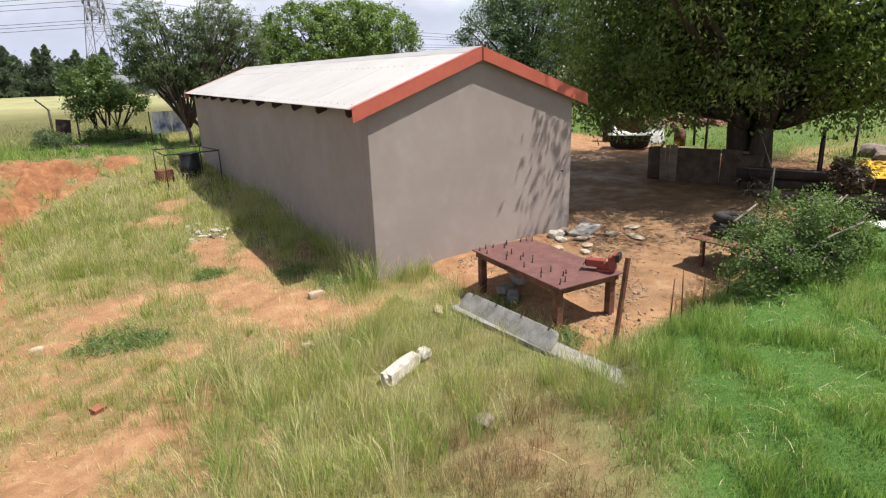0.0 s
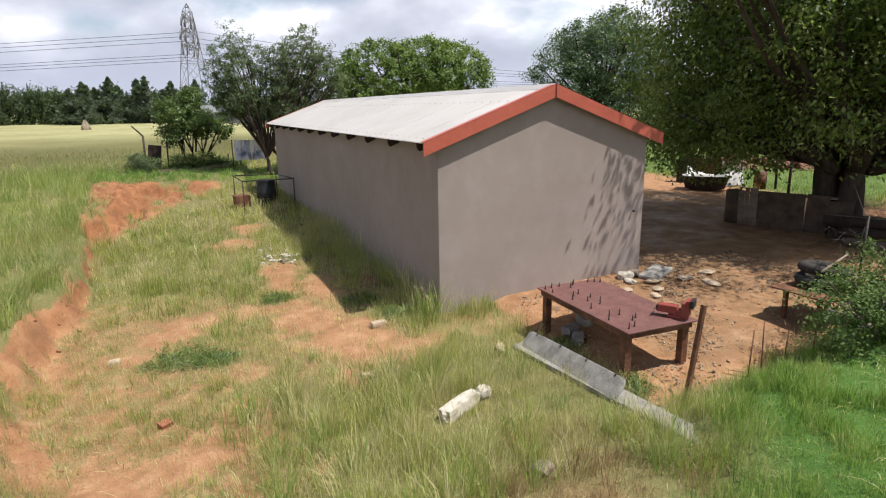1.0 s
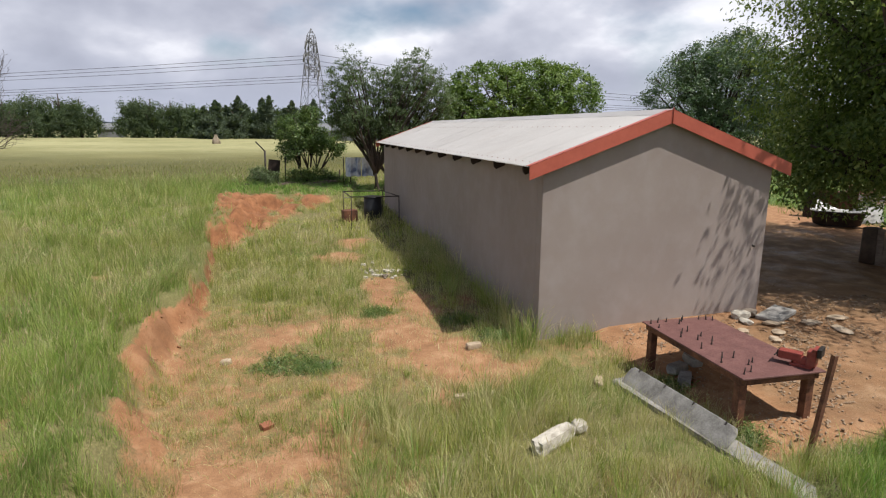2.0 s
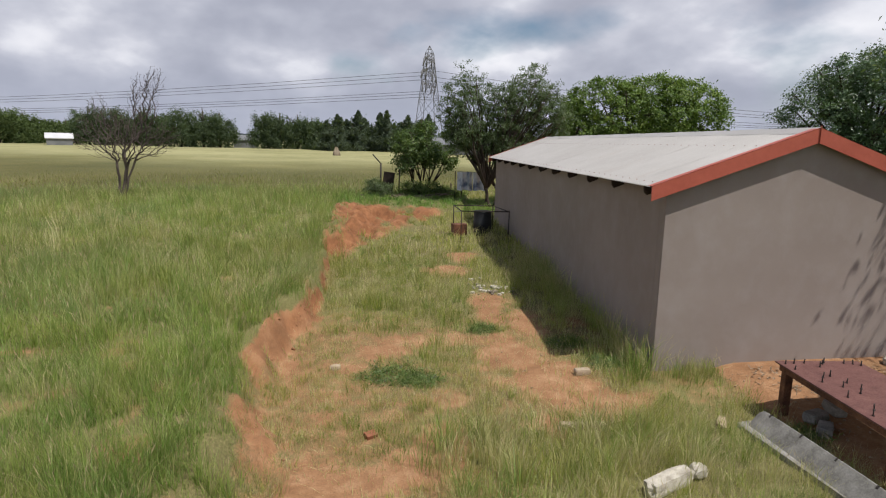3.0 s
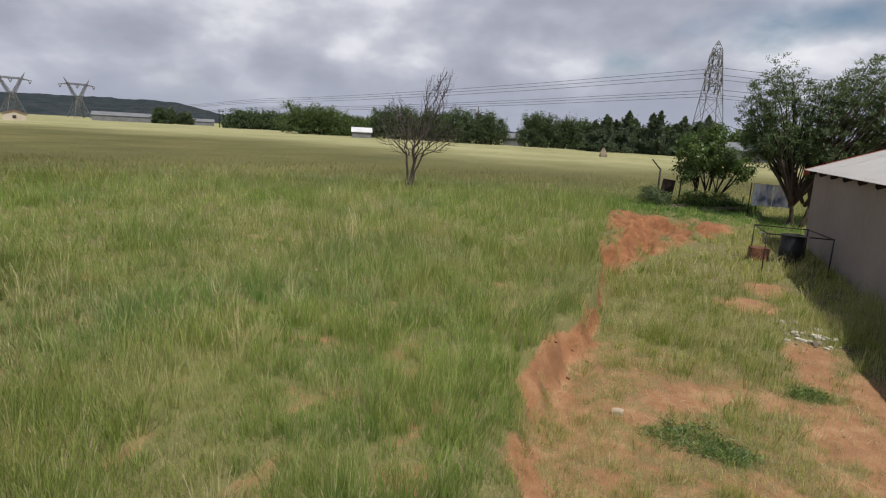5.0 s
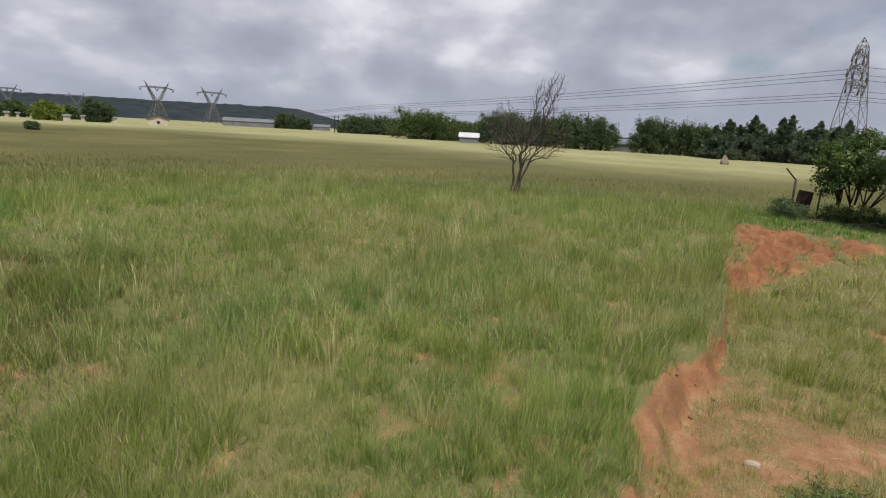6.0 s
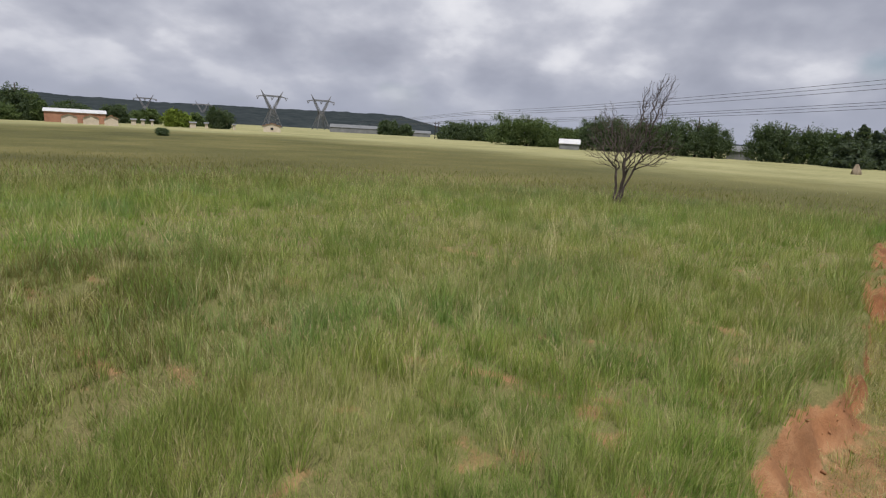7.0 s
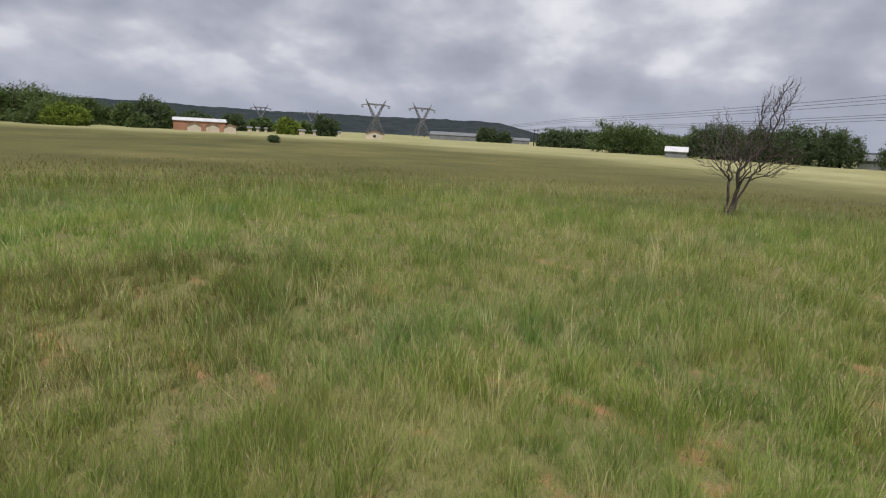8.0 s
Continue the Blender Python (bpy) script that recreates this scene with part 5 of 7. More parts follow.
stud_spots = [(-0.48, 0.9), (-0.36, 0.92), (-0.47, 0.72), (-0.22, 0.93), (-0.10, 0.80), (0.0, 0.9), (0.05, 0.95), (0.30, 0.93), (0.40, 0.9), (0.47, 0.85), (-0.30, 0.45), (-0.40, 0.32), (-0.18, 0.5),
              (-0.12, 0.30), (-0.25, 0.18), (-0.08, 0.12), (-0.18, 0.0), (-0.4, -0.1), (-0.35, -0.42), (-0.22, -0.45), (-0.46, -0.55), (-0.2, -0.68), (-0.44, -0.9), (-0.32, -0.86), (-0.1, -0.62)]
for sx, sy in stud_spots:
    h = rng.uniform(0.05, 0.085)
    tb = Tubes().add([(0, 0, 0), (rng.uniform(-0.006, 0.006), rng.uniform(-0.006, 0.006), h)], [0.008, 0.008], 6)
    tb.add([(0, 0, 0), (0, 0, 0.012)], [0.014, 0.014], 6)
    part("stud", tb.mesh("stud"), DARK_STEEL, table, matrix=pose(sx, sy, tz))

vice = thing("bench_vice", pose(1.83, -3.32, TZ, 0, 0, 33) @ Matrix.Scale(1.0, 4), "worn red bench vice bolted to the steel table", "vice")
bm = box(0.13, 0.22, 0.035, 0.006, (0, 0, 0.018))
box(0.10, 0.16, 0.09, 0.015, (0, 0.0, 0.075), bm=bm, segments=2)
part("base", bm, VICE_RED, vice)
bm = box(0.15, 0.10, 0.19, 0.014, (0, -0.10, 0.125), segments=2)
box(0.17, 0.04, 0.06, 0.005, (0, -0.125, 0.225), bm=bm)
part("fixed_jaw", bm, VICE_RED, vice)
bm = box(0.12, 0.24, 0.10, 0.012, (0, 0.12, 0.11), segments=2)
part("slide", bm, VICE_RED, vice)
# dark plate over the slide's open end; its colour stands for the shaded hollow
bm = box(0.10, 0.012, 0.08, 0.004, (0, 0.247, 0.11))
part("slide_hollow_shade", bm, DARK_STEEL, vice)
part("jaw_plate", box(0.19, 0.045, 0.10, 0.004, (0, -0.175, 0.215)), DARK_STEEL, vice)
part("handle", Tubes().add([(-0.11, 0.262, 0.10), (0.11, 0.262, 0.10)], [0.008, 0.008], 6).mesh("handle"), DARK_STEEL, vice)


def steel_post(x, y, h, rad, lean=(0, 0), name="fence_post", label="rusty steel fence post", group="fence posts", mat=RUST):
    z = at_land(x, y) - 0.15
    ob = thing(name, pose(x, y, z), label, "post", group)
    part("post", Tubes().add([(0, 0, 0), (lean[0] * 0.5, lean[1] * 0.5, h * 0.5 + 0.075), (lean[0], lean[1], h + 0.15)], [rad, rad, rad * 0.95], 7).mesh("post"), mat, ob)
    return ob


# angle-iron post by the table
ax, ay = 1.22, -4.1
post = thing("angle_iron_post", pose(ax, ay, at_land(ax, ay) - 0.2, 3, 4, 0), "rusty angle iron post leaning at the kerb's end", "post", "fence posts")
bm = box(0.042, 0.006, 1.45, 0, (0, 0, 0.725))
box(0.006, 0.042, 1.45, 0, (-0.018, 0.0235, 0.725), bm=bm)
part("angle_iron", bm, RUST, post)
for x, y, h, ln in ((2.42, -3.95, 0.62, (0.03, 0)), (2.62, -3.98, 0.70, (-0.02, 0.02)), (2.95, -4.02, 0.52, (0.04, 0)), (3.55, -4.0, 0.55, (0, 0)), (3.85, -4.05, 0.6, (-0.03, 0))):
    steel_post(x, y, h, 0.009, ln, "steel_dropper", "thin rusty fence dropper standing in soil", "fence droppers")

# wire-tangled pole in the shrub
steel_post(4.45, -3.9, 1.72, 0.018, (0.02, 0.0), "tall_steel_post", "dark steel pole with old wire tangled round it", mat=DARK_STEEL)
r = random.Random(12)
tang = thing("wire_tangle", pose(4.42, -3.88, at_land(4.45, -3.9) + 0.75), "loose tangle of old fence wire", "wire")
tb = Tubes()
for k in range(16):
    p = Vector((r.uniform(-0.1, 0.1), r.uniform(-0.1, 0.1), r.uniform(0.2, 0.9)))
    pts = []
    for i in range(9):
        pts.append(p.copy())
        p = p + Vector((r.gauss(-0.03, 0.10), r.gauss(0, 0.10), r.gauss(-0.06, 0.12)))
        p.z = max(p.z, -0.6)
    tb.add(pts, [0.0026] * 9, 4, False)
tb.add([(0.03, 0.0, 0.95), (3.0, 2.0, 1.0), (5.9, 3.95, 0.85)], [0.006] * 3, 4, False)
part("strands", tb.mesh("strands"), DARK_STEEL, tang)

# low steel stand with plates, and its load
stand = thing("low_steel_stand", pose(4.75, -3.1, at_land(4.7, -3.1)), "low rusty steel stand with a loose plate on top", "stand")
for sx, sy in ((-0.42, 0.1), (0.42, 0.1), (-0.3, -0.45), (0.42, -0.45)):
    part("leg", box(0.06, 0.06, 0.47, 0.004, (sx, sy, 0.235), Matrix.Rotation(0.06 * sx, 3, "Y")), RUST, stand)
part("plate", box(1.15, 0.8, 0.02, 0.003, (0, -0.15, 0.48)), RUST, stand)
part("plate", box(0.7, 0.5, 0.015, 0.003, (0.15, -0.2, 0.4985), Matrix.Rotation(0.2, 3, "Z")), RUST, stand)
tz0 = at_land(4.7, -3.1) + 0.506


tyres = thing("tyre_stack", pose(4.8, -3.2, tz0), "two worn black rubber tyres stacked on the steel stand", "tyres")


def tyre(x, y, z, rot, R=0.3, rr=0.1):
    v, f = [], []
    n, k = 28, 10
    for i in range(n):
        a = 2 * math.pi * i / n
        for j in range(k):
            b = 2 * math.pi * j / k
            q = rr * (1 + (0.06 if (i % 2 and b < 0.9) else 0))
            rad = R + q * math.cos(b)
            v.append((rad * math.cos(a), rad * math.sin(a), q * 0.9 * math.sin(b) + rr * 0.9))
    for i in range(n):
        for j in range(k):
            f.append((i * k + j, ((i + 1) % n) * k + j, ((i + 1) % n) * k + (j + 1) % k, i * k + (j + 1) % k))
    part("tyre", raw("tyre", v, f), RUBBER, tyres, matrix=pose(x, y, z, *rot), smooth_faces=True)


tyre(0, 0, 0, (0, 0, 10), 0.27, 0.09)
tyre(0.05, 0.04, 0.165, (4, 3, 40), 0.25, 0.085)
pp = thing("thin_pole", pose(4.9, -3.3, tz0 + 0.37, 0, 84, 15), "thin grey pole lying across the tyres", "pole")
part("pole", Tubes().add([(0, 0, -0.5), (0.02, 0, 0.5)], [0.02, 0.016], 7).mesh("pole"), GREY_TIMBER, pp)

# loose stones, blocks and boards
rng = random.Random(15)


def rock(x, y, sx, sy, sz, mat, label, name="stone", rot=0.0, group="", sink=0.25):
    ob = part(name, stone_mesh(rng, sx, sy, sz), mat, matrix=pose(x, y, at_land(x, y) + sz * (0.5 - sink), rng.uniform(-6, 6), rng.uniform(-6, 6), rot), smooth_faces=False)
    return tagged(ob, label, "stone", group)


def block(x, y, size, rot, mat, name, label, category, group="", lift=0.42, tilt=0.0):
    ob = part(name, rough_block(x * 5 + y, *size), mat, matrix=pose(x, y, at_land(x, y) + size[2] * lift, tilt, tilt * 0.6, rot))
    return tagged(ob, label, category, group)


rock(-0.68, -2.80, 0.22, 0.17, 0.15, WHITE_STONE, "whitewashed broken concrete piece in long grass", "whitewashed_piece", 40, "whitewashed pieces", 0.05)
block(-1.08, -2.98, (0.62, 0.17, 0.15), 28, WHITE_STONE, "whitewashed_piece", "long whitewashed concrete piece lying in grass", "stone", "whitewashed pieces", 0.55, -3)
rock(-0.85, -4.33, 0.26, 0.2, 0.14, GREY_STONE, "grey-brown rough stone sunk in grass", rot=30, sink=0.3)
rock(-4.87, 0.55, 0.17, 0.12, 0.1, SANDSTONE, "small pale stone on bare soil", rot=10)
rock(0.17, -1.72, 0.24, 0.12, 0.10, SANDSTONE, "small pale stone at the panel's end", rot=60)
for k, (x, y, sx, sy, sz, mat) in enumerate(((3.62, -0.32, 0.24, 0.2, 0.18, WHITE_STONE), (3.88, -0.25, 0.26, 0.2, 0.16, GREY_STONE), (3.5, -0.60, 0.2, 0.16, 0.1, WHITE_STONE), (3.95, -0.74, 0.34, 0.2, 0.07, SANDSTONE),
                                             (3.15, -0.95, 0.2, 0.13, 0.08, SANDSTONE), (4.55, -0.9, 0.3, 0.2, 0.06, SANDSTONE), (3.7, -1.1, 0.24, 0.16, 0.06, SANDSTONE), (4.75, -1.3, 0.3, 0.18, 0.05, SANDSTONE),
                                             (5.2, -0.8, 0.36, 0.22, 0.05, SANDSTONE), (3.4, -1.35, 0.16, 0.12, 0.06, SANDSTONE), (2.7, -1.15, 0.2, 0.12, 0.06, WHITE_STONE))):
    rock(x, y, sx * 1.35, sy * 1.2, sz * 0.8, mat, "broken pale rubble on earth by the gable corner", "rubble_piece", k * 37 % 90, "rubble pieces", 0.12)
for k, (x, y) in enumerate(((1.3, -1.85), (1.2, -2.15), (1.65, -1.7))):
    block(x, y, (0.3, 0.16, 0.12), 20 + k * 31, CONCRETE, "stored_block", "dusty building block stored under the steel table", "block", "blocks under the table", 0.42)
rs = np.random.RandomState(19)
gv, gl, gs = [], [], []
for k in range(4300):
    if k < 3600:
        x, y = rs.uniform(0.95, 6.5), rs.uniform(-4.3, 1.5)
        if 0 < y and x < HOUSE_W:
            continue
    else:
        x, y = rs.normal() * 0.9 - 1.9, rs.uniform(-3, 8)
    s_ = 0.005 + 0.019 * rs.uniform() ** 5
    z = at_land(x, y)
    q = rs.normal(size=(6, 3)) * 0.25 + np.array([[1, 0, 0], [-1, 0, 0], [0, 1, 0], [0, -1, 0], [0, 0, 0.8], [0, 0, -0.8]])
    n0 = len(gv)
    gv += [(x + a[0] * s_, y + a[1] * s_, z + s_ * 0.3 + a[2] * s_) for a in q]
    for t in ((0, 2, 4), (2, 1, 4), (1, 3, 4), (3, 0, 4), (2, 0, 5), (1, 2, 5), (3, 1, 5), (0, 3, 5)):
        gl += [n0 + c for c in t]
        gs.append(3)
gravel = part("gravel", fast_mesh("gravel", gv, gl, gs), simple("gravel", (0.20, 0.125, 0.075), (0.42, 0.32, 0.22), 30))
tagged(gravel, "loose gravel and clods strewn over bare earth", "gravel", kind="stuff")
cv, cl, cs = [], [], []
k = 0
while k < 900:
    x, y = rs.uniform(-7.0, -3.2), rs.uniform(-2.5, 18.0)
    d_ = float(dug(np.array([x]), np.array([y]))[0])
    mo = float(mound(np.array([x]), np.array([y]))[0])
    if not (0.25 < d_ < 0.98 or mo > 0.3) or (mo < 0.3 and rs.uniform() < 0.3):
        continue
    k += 1
    s_ = (0.008 + 0.032 * rs.uniform() ** 4) * (1 - 0.3 * mo)
    z = at_land(x, y)
    q = rs.normal(size=(6, 3)) * 0.3 + np.array([[1, 0, 0], [-1, 0, 0], [0, 1, 0], [0, -1, 0], [0, 0, 0.8], [0, 0, -0.8]])
    n0 = len(cv)
    cv += [(x + a[0] * s_, y + a[1] * s_, z + s_ * 0.3 + a[2] * s_) for a in q]
    for t in ((0, 2, 4), (2, 1, 4), (1, 3, 4), (3, 0, 4), (2, 0, 5), (1, 2, 5), (3, 1, 5), (0, 3, 5)):
        cl += [n0 + c for c in t]
        cs.append(3)
clods = part("earth_clods", fast_mesh("earth_clods", cv, cl, cs), simple("red_clods", (0.19, 0.09, 0.042), (0.36, 0.19, 0.095), 20))
tagged(clods, "crumbled red-brown clods along the dug bank", "clods", kind="stuff")
lit = Leaves(5)
lx, ly = rs.uniform(1.3, 7.0, 5200), rs.uniform(-4.3, 0.2, 5200)
ok = (fbm(lx, ly, 0.9, 55) > 0.46) & ~((ly > -0.05) & (lx < HOUSE_W + 0.05)) & (lush(lx, ly) < 0.4)
lx, ly = lx[ok], ly[ok]
lit.add(np.stack([lx, ly, land(lx, ly) + 0.012], 1), rs.normal(size=(len(lx), 3)) * 0.25 + np.array([0, 0, 1]), 0.075, 0.03)
litter = part("leaf_litter", lit.mesh("leaf_litter"), simple("dry_litter", (0.10, 0.06, 0.035), (0.38, 0.29, 0.20), 25, 0.9))
tagged(litter, "dry brown fallen leaves strewn over the yard", "leaf litter", kind="stuff")
slab = thing("broken_slab", pose(4.25, -0.45, at_land(4.25, -0.45) + 0.02, 3, -4, 25), "broken pale concrete slab beside the gable", "slab")
part("slab", box(0.75, 0.38, 0.07, 0.012, (0, 0, 0.03)), CONCRETE, slab)
for k in range(46):
    x, y = -1.75 + rng.gauss(0, 0.26), 5.1 + rng.gauss(0, 0.42)
    s = rng.uniform(0.05, 0.13)
    rock(x, y, s, s * 0.8, s * 0.6, WHITE_STONE if k % 3 else GREY_STONE, "small stone in a loose heap", "pebble_stone", rng.uniform(0, 180), "stone heap", 0.2)


def brick_at(x, y, rot, mat, name, label, size=(0.22, 0.105, 0.07), tilt=0):
    ob = part(name, box(*size, 0.006), mat, matrix=pose(x, y, at_land(x, y) + size[2] * 0.4, tilt, 0, rot))
    return tagged(ob, label, name.split("_")[-1])


brick_at(-4.2, -1.66, 35, BRICK, "red_brick", "broken red brick lying in sand", (0.15, 0.10, 0.07), 14)
block(-1.09, -0.02, (0.24, 0.11, 0.09), 10, SANDSTONE, "pale_block", "pale sandy block lying on bare soil", "block")
plank = thing("pale_plank", pose(-1.58, -1.66, at_land(-1.58, -1.66) + 0.05, 0, 2, 3), "short pale plank lying in grass", "plank")
part("board", box(0.58, 0.09, 0.045, 0.006), SANDSTONE, plank)

# old bed frame and drum by the long wall
frame_ob = thing("steel_bed_frame", pose(-1.05, 10.7, at_land(-1.05, 10.7)), "rusty tubular steel frame standing by the wall", "frame")
z1 = 1.08
for sx, sy in ((-0.85, 0.15), (0.72, 0.1), (-0.95, 2.0), (0.45, 1.9)):
    part("leg", rod((sx, sy, -0.05), (sx, sy, z1), 0.017, 7), DARK_STEEL, frame_ob)
    part("foot", rod((sx, sy, 0.0), (sx, sy, 0.06), 0.045, 8), DARK_STEEL, frame_ob)
for a, b in (((-0.85, 0.15), (0.72, 0.1)), ((-0.95, 2.0), (0.45, 1.9)), ((-0.85, 0.15), (-0.95, 2.0)), ((0.72, 0.1), (0.45, 1.9))):
    part("bar", rod((*a, z1 - 0.03), (*b, z1 - 0.03), 0.018, 7), DARK_STEEL, frame_ob)
part("bar", rod((-0.93, 1.6, z1 - 0.2), (0.5, 1.5, z1 - 0.2), 0.012, 6), GALV, frame_ob)
drum = thing("black_drum", pose(-1.0, 12.3, at_land(-1.0, 12.3)) @ Matrix.Scale(0.85, 4), "black plastic drum standing against the wall", "drum")
tb = Tubes().add([(0, 0, 0), (0, 0, 0.03), (0, 0, 0.3), (0, 0, 0.33), (0, 0, 0.62), (0, 0, 0.65), (0, 0, 0.95), (0, 0, 1.0)], [0.33, 0.36, 0.37, 0.385, 0.385, 0.37, 0.37, 0.36], 24)
part("body", tb.mesh("body"), BLACK_PLASTIC, drum, smooth_faces=True)
part("rim", Tubes().add([(0, 0, 0.985), (0, 0, 1.03)], [0.385, 0.385], 24).mesh("rim"), BLACK_PLASTIC, drum)
blk = part("red_crate", box(0.5, 0.4, 0.42, 0.015), RUST, matrix=pose(-1.8, 12.6, at_land(-1.8, 12.6) + 0.2, 0, 0, 8))
tagged(blk, "rust-red box beside the drum", "crate")


# ---- things under and round the shade tree ----
def blanket_material():
    M = Mat("printed_blanket")
    n = M.noise(2.6, 3, 0.5, (1, 1, 0.7), 3)
    col = M.ramp(n, [(0.38, (0.11, 0.14, 0.25)), (0.46, (0.36, 0.40, 0.52)), (0.56, (0.66, 0.68, 0.74))])
    col = M.mix(M.ramp(M.noise(14, 3), [(0.4, 0.0), (0.7, 0.3)]), col, (0.6, 0.62, 0.68))
    return M.done(col, 0.95, 0, M.noise(60, 3), 0.2, 0.004, 0.1)


BLANKET = blanket_material()
bx, by = -0.15, 22.5
bl = thing("washing_line", pose(bx, by, at_land(bx, by) + 0.2), "wire washing line on two thin poles", "washing line")
for sx in (-0.95, 1.5):
    part("pole", rod((sx, 0.05, -0.4), (sx, 0.05, 1.5), 0.025, 7), DARK_STEEL, bl)
part("line", Tubes().add([(-0.95, 0.05, 1.48), (0.3, 0.05, 1.45), (1.5, 0.05, 1.48)], [0.005] * 3, 4).mesh("line"), WIRE, bl)
for off, wd, seed in ((-0.85, 0.80, 1), (-0.02, 0.78, 2)):
    v, f = [], []
    cols, rows = 22, 12
    for layer in (0, 1):
        for j in range(rows + 1):
            for i in range(cols + 1):
                u, w = i / cols, j / rows
                fold = 0.05 * math.sin(u * 13 + seed) * (0.4 + 0.6 * w) + 0.02 * math.sin(u * 29 + w * 3)
                v.append((u * wd, fold + layer * 0.012, -w * (0.96 + 0.02 * math.sin(u * 9))))
    k = (cols + 1) * (rows + 1)
    for j in range(rows):
        for i in range(cols):
            a = j * (cols + 1) + i
            f += [(a, a + 1, a + cols + 2, a + cols + 1), (k + a, k + a + cols + 1, k + a + cols + 2, k + a + 1)]
    ob = part("hanging_blanket", raw("hanging_blanket", v, f), BLANKET, matrix=pose(bx + off, by + 0.04, at_land(bx, by) + 1.66), smooth_faces=True)
    tagged(ob, "faded blue and white printed blanket on the washing line", "blanket", "hanging blankets")

# bent corner post, tangle of sticks and the low fence beside the leafy bush
fp = thing("bent_fence_post", pose(-5.05, 24.3, at_land(-5.05, 24.3) - 0.2), "rusty corner post with a bent outrigger arm", "post")
part("post", rod((0, 0, 0), (0.02, 0, 1.95), 0.05, 8), DARK_STEEL, fp)
part("arm", rod((0.02, 0, 1.93), (-0.42, 0.0, 2.42), 0.035, 8), DARK_STEEL, fp)
part("panel", box(0.6, 0.03, 1.25, 0.004, (0.42, 0.05, 0.85), Matrix.Rotation(0.12, 3, "Y")), DARK_TIMBER, fp, "sagging dark board")
part("strut", rod((1.0, 0, 0), (1.05, 0, 1.85), 0.035, 7), DARK_STEEL, fp)
rr = random.Random(5)
for k in range(14):
    x = -4.9 + rr.uniform(-0.9, 4.2)
    y = 23.4 + rr.uniform(-0.3, 0.5)
    ln = rr.uniform(0.8, 1.9)
    st = thing("fallen_branch", pose(x, y, at_land(x, y) + 0.06 + 0.03 * (k % 3), 0, 88 + rr.uniform(-8, 4), rr.uniform(-25, 25)), "dry grey branch lying in grass by the bush", "branch", "fallen branches")
    part("stick", Tubes().add([(0, 0, -ln / 2), (rr.uniform(-0.1, 0.1), rr.uniform(-0.06, 0.06), 0), (0, 0, ln / 2)], [0.035, 0.03, 0.016], 6).mesh("stick"), GREY_TIMBER, st)
grow_tree("grey_shrub", (-5.35, 23.6), [(0, 0, 0.2, 0.03)], [(0, 0, 0.55, 0.6, 0.5, 0.5), (0.5, 0, 0.45, 0.5, 0.5, 0.42)], 90, 60, (0.08, 0.03), 0.2, LEAF_OLIVE, PALE_BARK,
          "low grey-green shrub at the fence post", 64, limbs=6, shell=0.3, twig_r=0.008, category="shrub")
grow_tree("undergrowth_bush", (-2.7, 23.7), [(0, 0, 0.15, 0.025), (0.6, 0, 0.15, 0.025), (-0.6, 0, 0.15, 0.025)], [(-0.7, 0, 0.45, 0.7, 0.5, 0.45), (0.4, 0, 0.5, 0.8, 0.5, 0.5), (1.3, 0.1, 0.3, 0.7, 0.5, 0.3)], 130, 34, (0.12, 0.05), 0.2, LEAF_BUSH, BARK,
          "dark low undergrowth round the stems of the leafy tree", 65, limbs=5, shell=0.2, twig_r=0.008, category="shrub")
for x in (-1.9, -1.2, -0.6):
    steel_post(x, 24.0, rr.uniform(0.45, 0.7), 0.04, (rr.uniform(-0.05, 0.05), 0), "fence_stump", "short dark fence stump in grass", "fence stumps", DARK_TIMBER)

# sheet-iron and board screen by the trunk
sc_x, sc_y = 9.64, 1.45
screen = thing("sheet_screen", pose(sc_x, sc_y, at_land(sc_x, sc_y), 0, 0, -74), "low screen of old grey sheets and boards under the tree", "screen")
rr = random.Random(9)
x = -0.7
k = 0
while x < 1.5:
    w = (0.16, 0.12, 0.2, 1.1, 0.5, 0.45, 0.5)[k % 7]
    h = rr.uniform(0.78, 0.98)
    part("board", box(w - 0.015, 0.03, h, 0.005, (x + w / 2, rr.uniform(-0.03, 0.03), h / 2), Matrix.Rotation(rr.uniform(-0.05, 0.05), 3, "Y")), GREY_TIMBER if w < 0.3 else OLD_SHEET, screen)
    x += w
    k += 1
part("top_rail", rod((-0.75, 0.06, 0.82), (1.6, 0.06, 0.86), 0.035, 7), GREY_TIMBER, screen)
bin_ob = thing("scrap_roll", pose(9.5, 2.3, at_land(9.5, 2.3)), "dark roll of scrap mesh at the screen's end", "scrap")
part("roll", Tubes().add([(0, 0, 0), (0.03, 0, 0.4), (0, 0.02, 0.85)], [0.2, 0.22, 0.19], 12).mesh("roll"), OLD_SHEET, bin_ob)

# stack of poles and sleepers beyond the shrub
rr = random.Random(31)
for k in range(11):
    row, col = (k // 4, k % 4) if k < 8 else (2, k - 8)
    z = at_land(10.2, -1.4) + 0.13 + row * 0.2
    ln = rr.uniform(2.5, 3.0)
    lg = thing("timber_pole", pose(10.0 + col * 0.2 - 0.03 * row, -1.65 + col * 0.1 + rr.uniform(-0.12, 0.12), z, 90, 0, 26 + rr.uniform(-2, 2)), "dark weathered pole in a stack beside the shade tree", "pole", "stacked poles")
    part("log", Tubes().add([(0, 0, -ln / 2), (rr.uniform(-0.03, 0.03), 0.0, 0), (0, 0, ln / 2)], [0.115, 0.11, 0.10], 9).mesh("log"), DARK_TIMBER if k % 3 else GREY_TIMBER, lg)
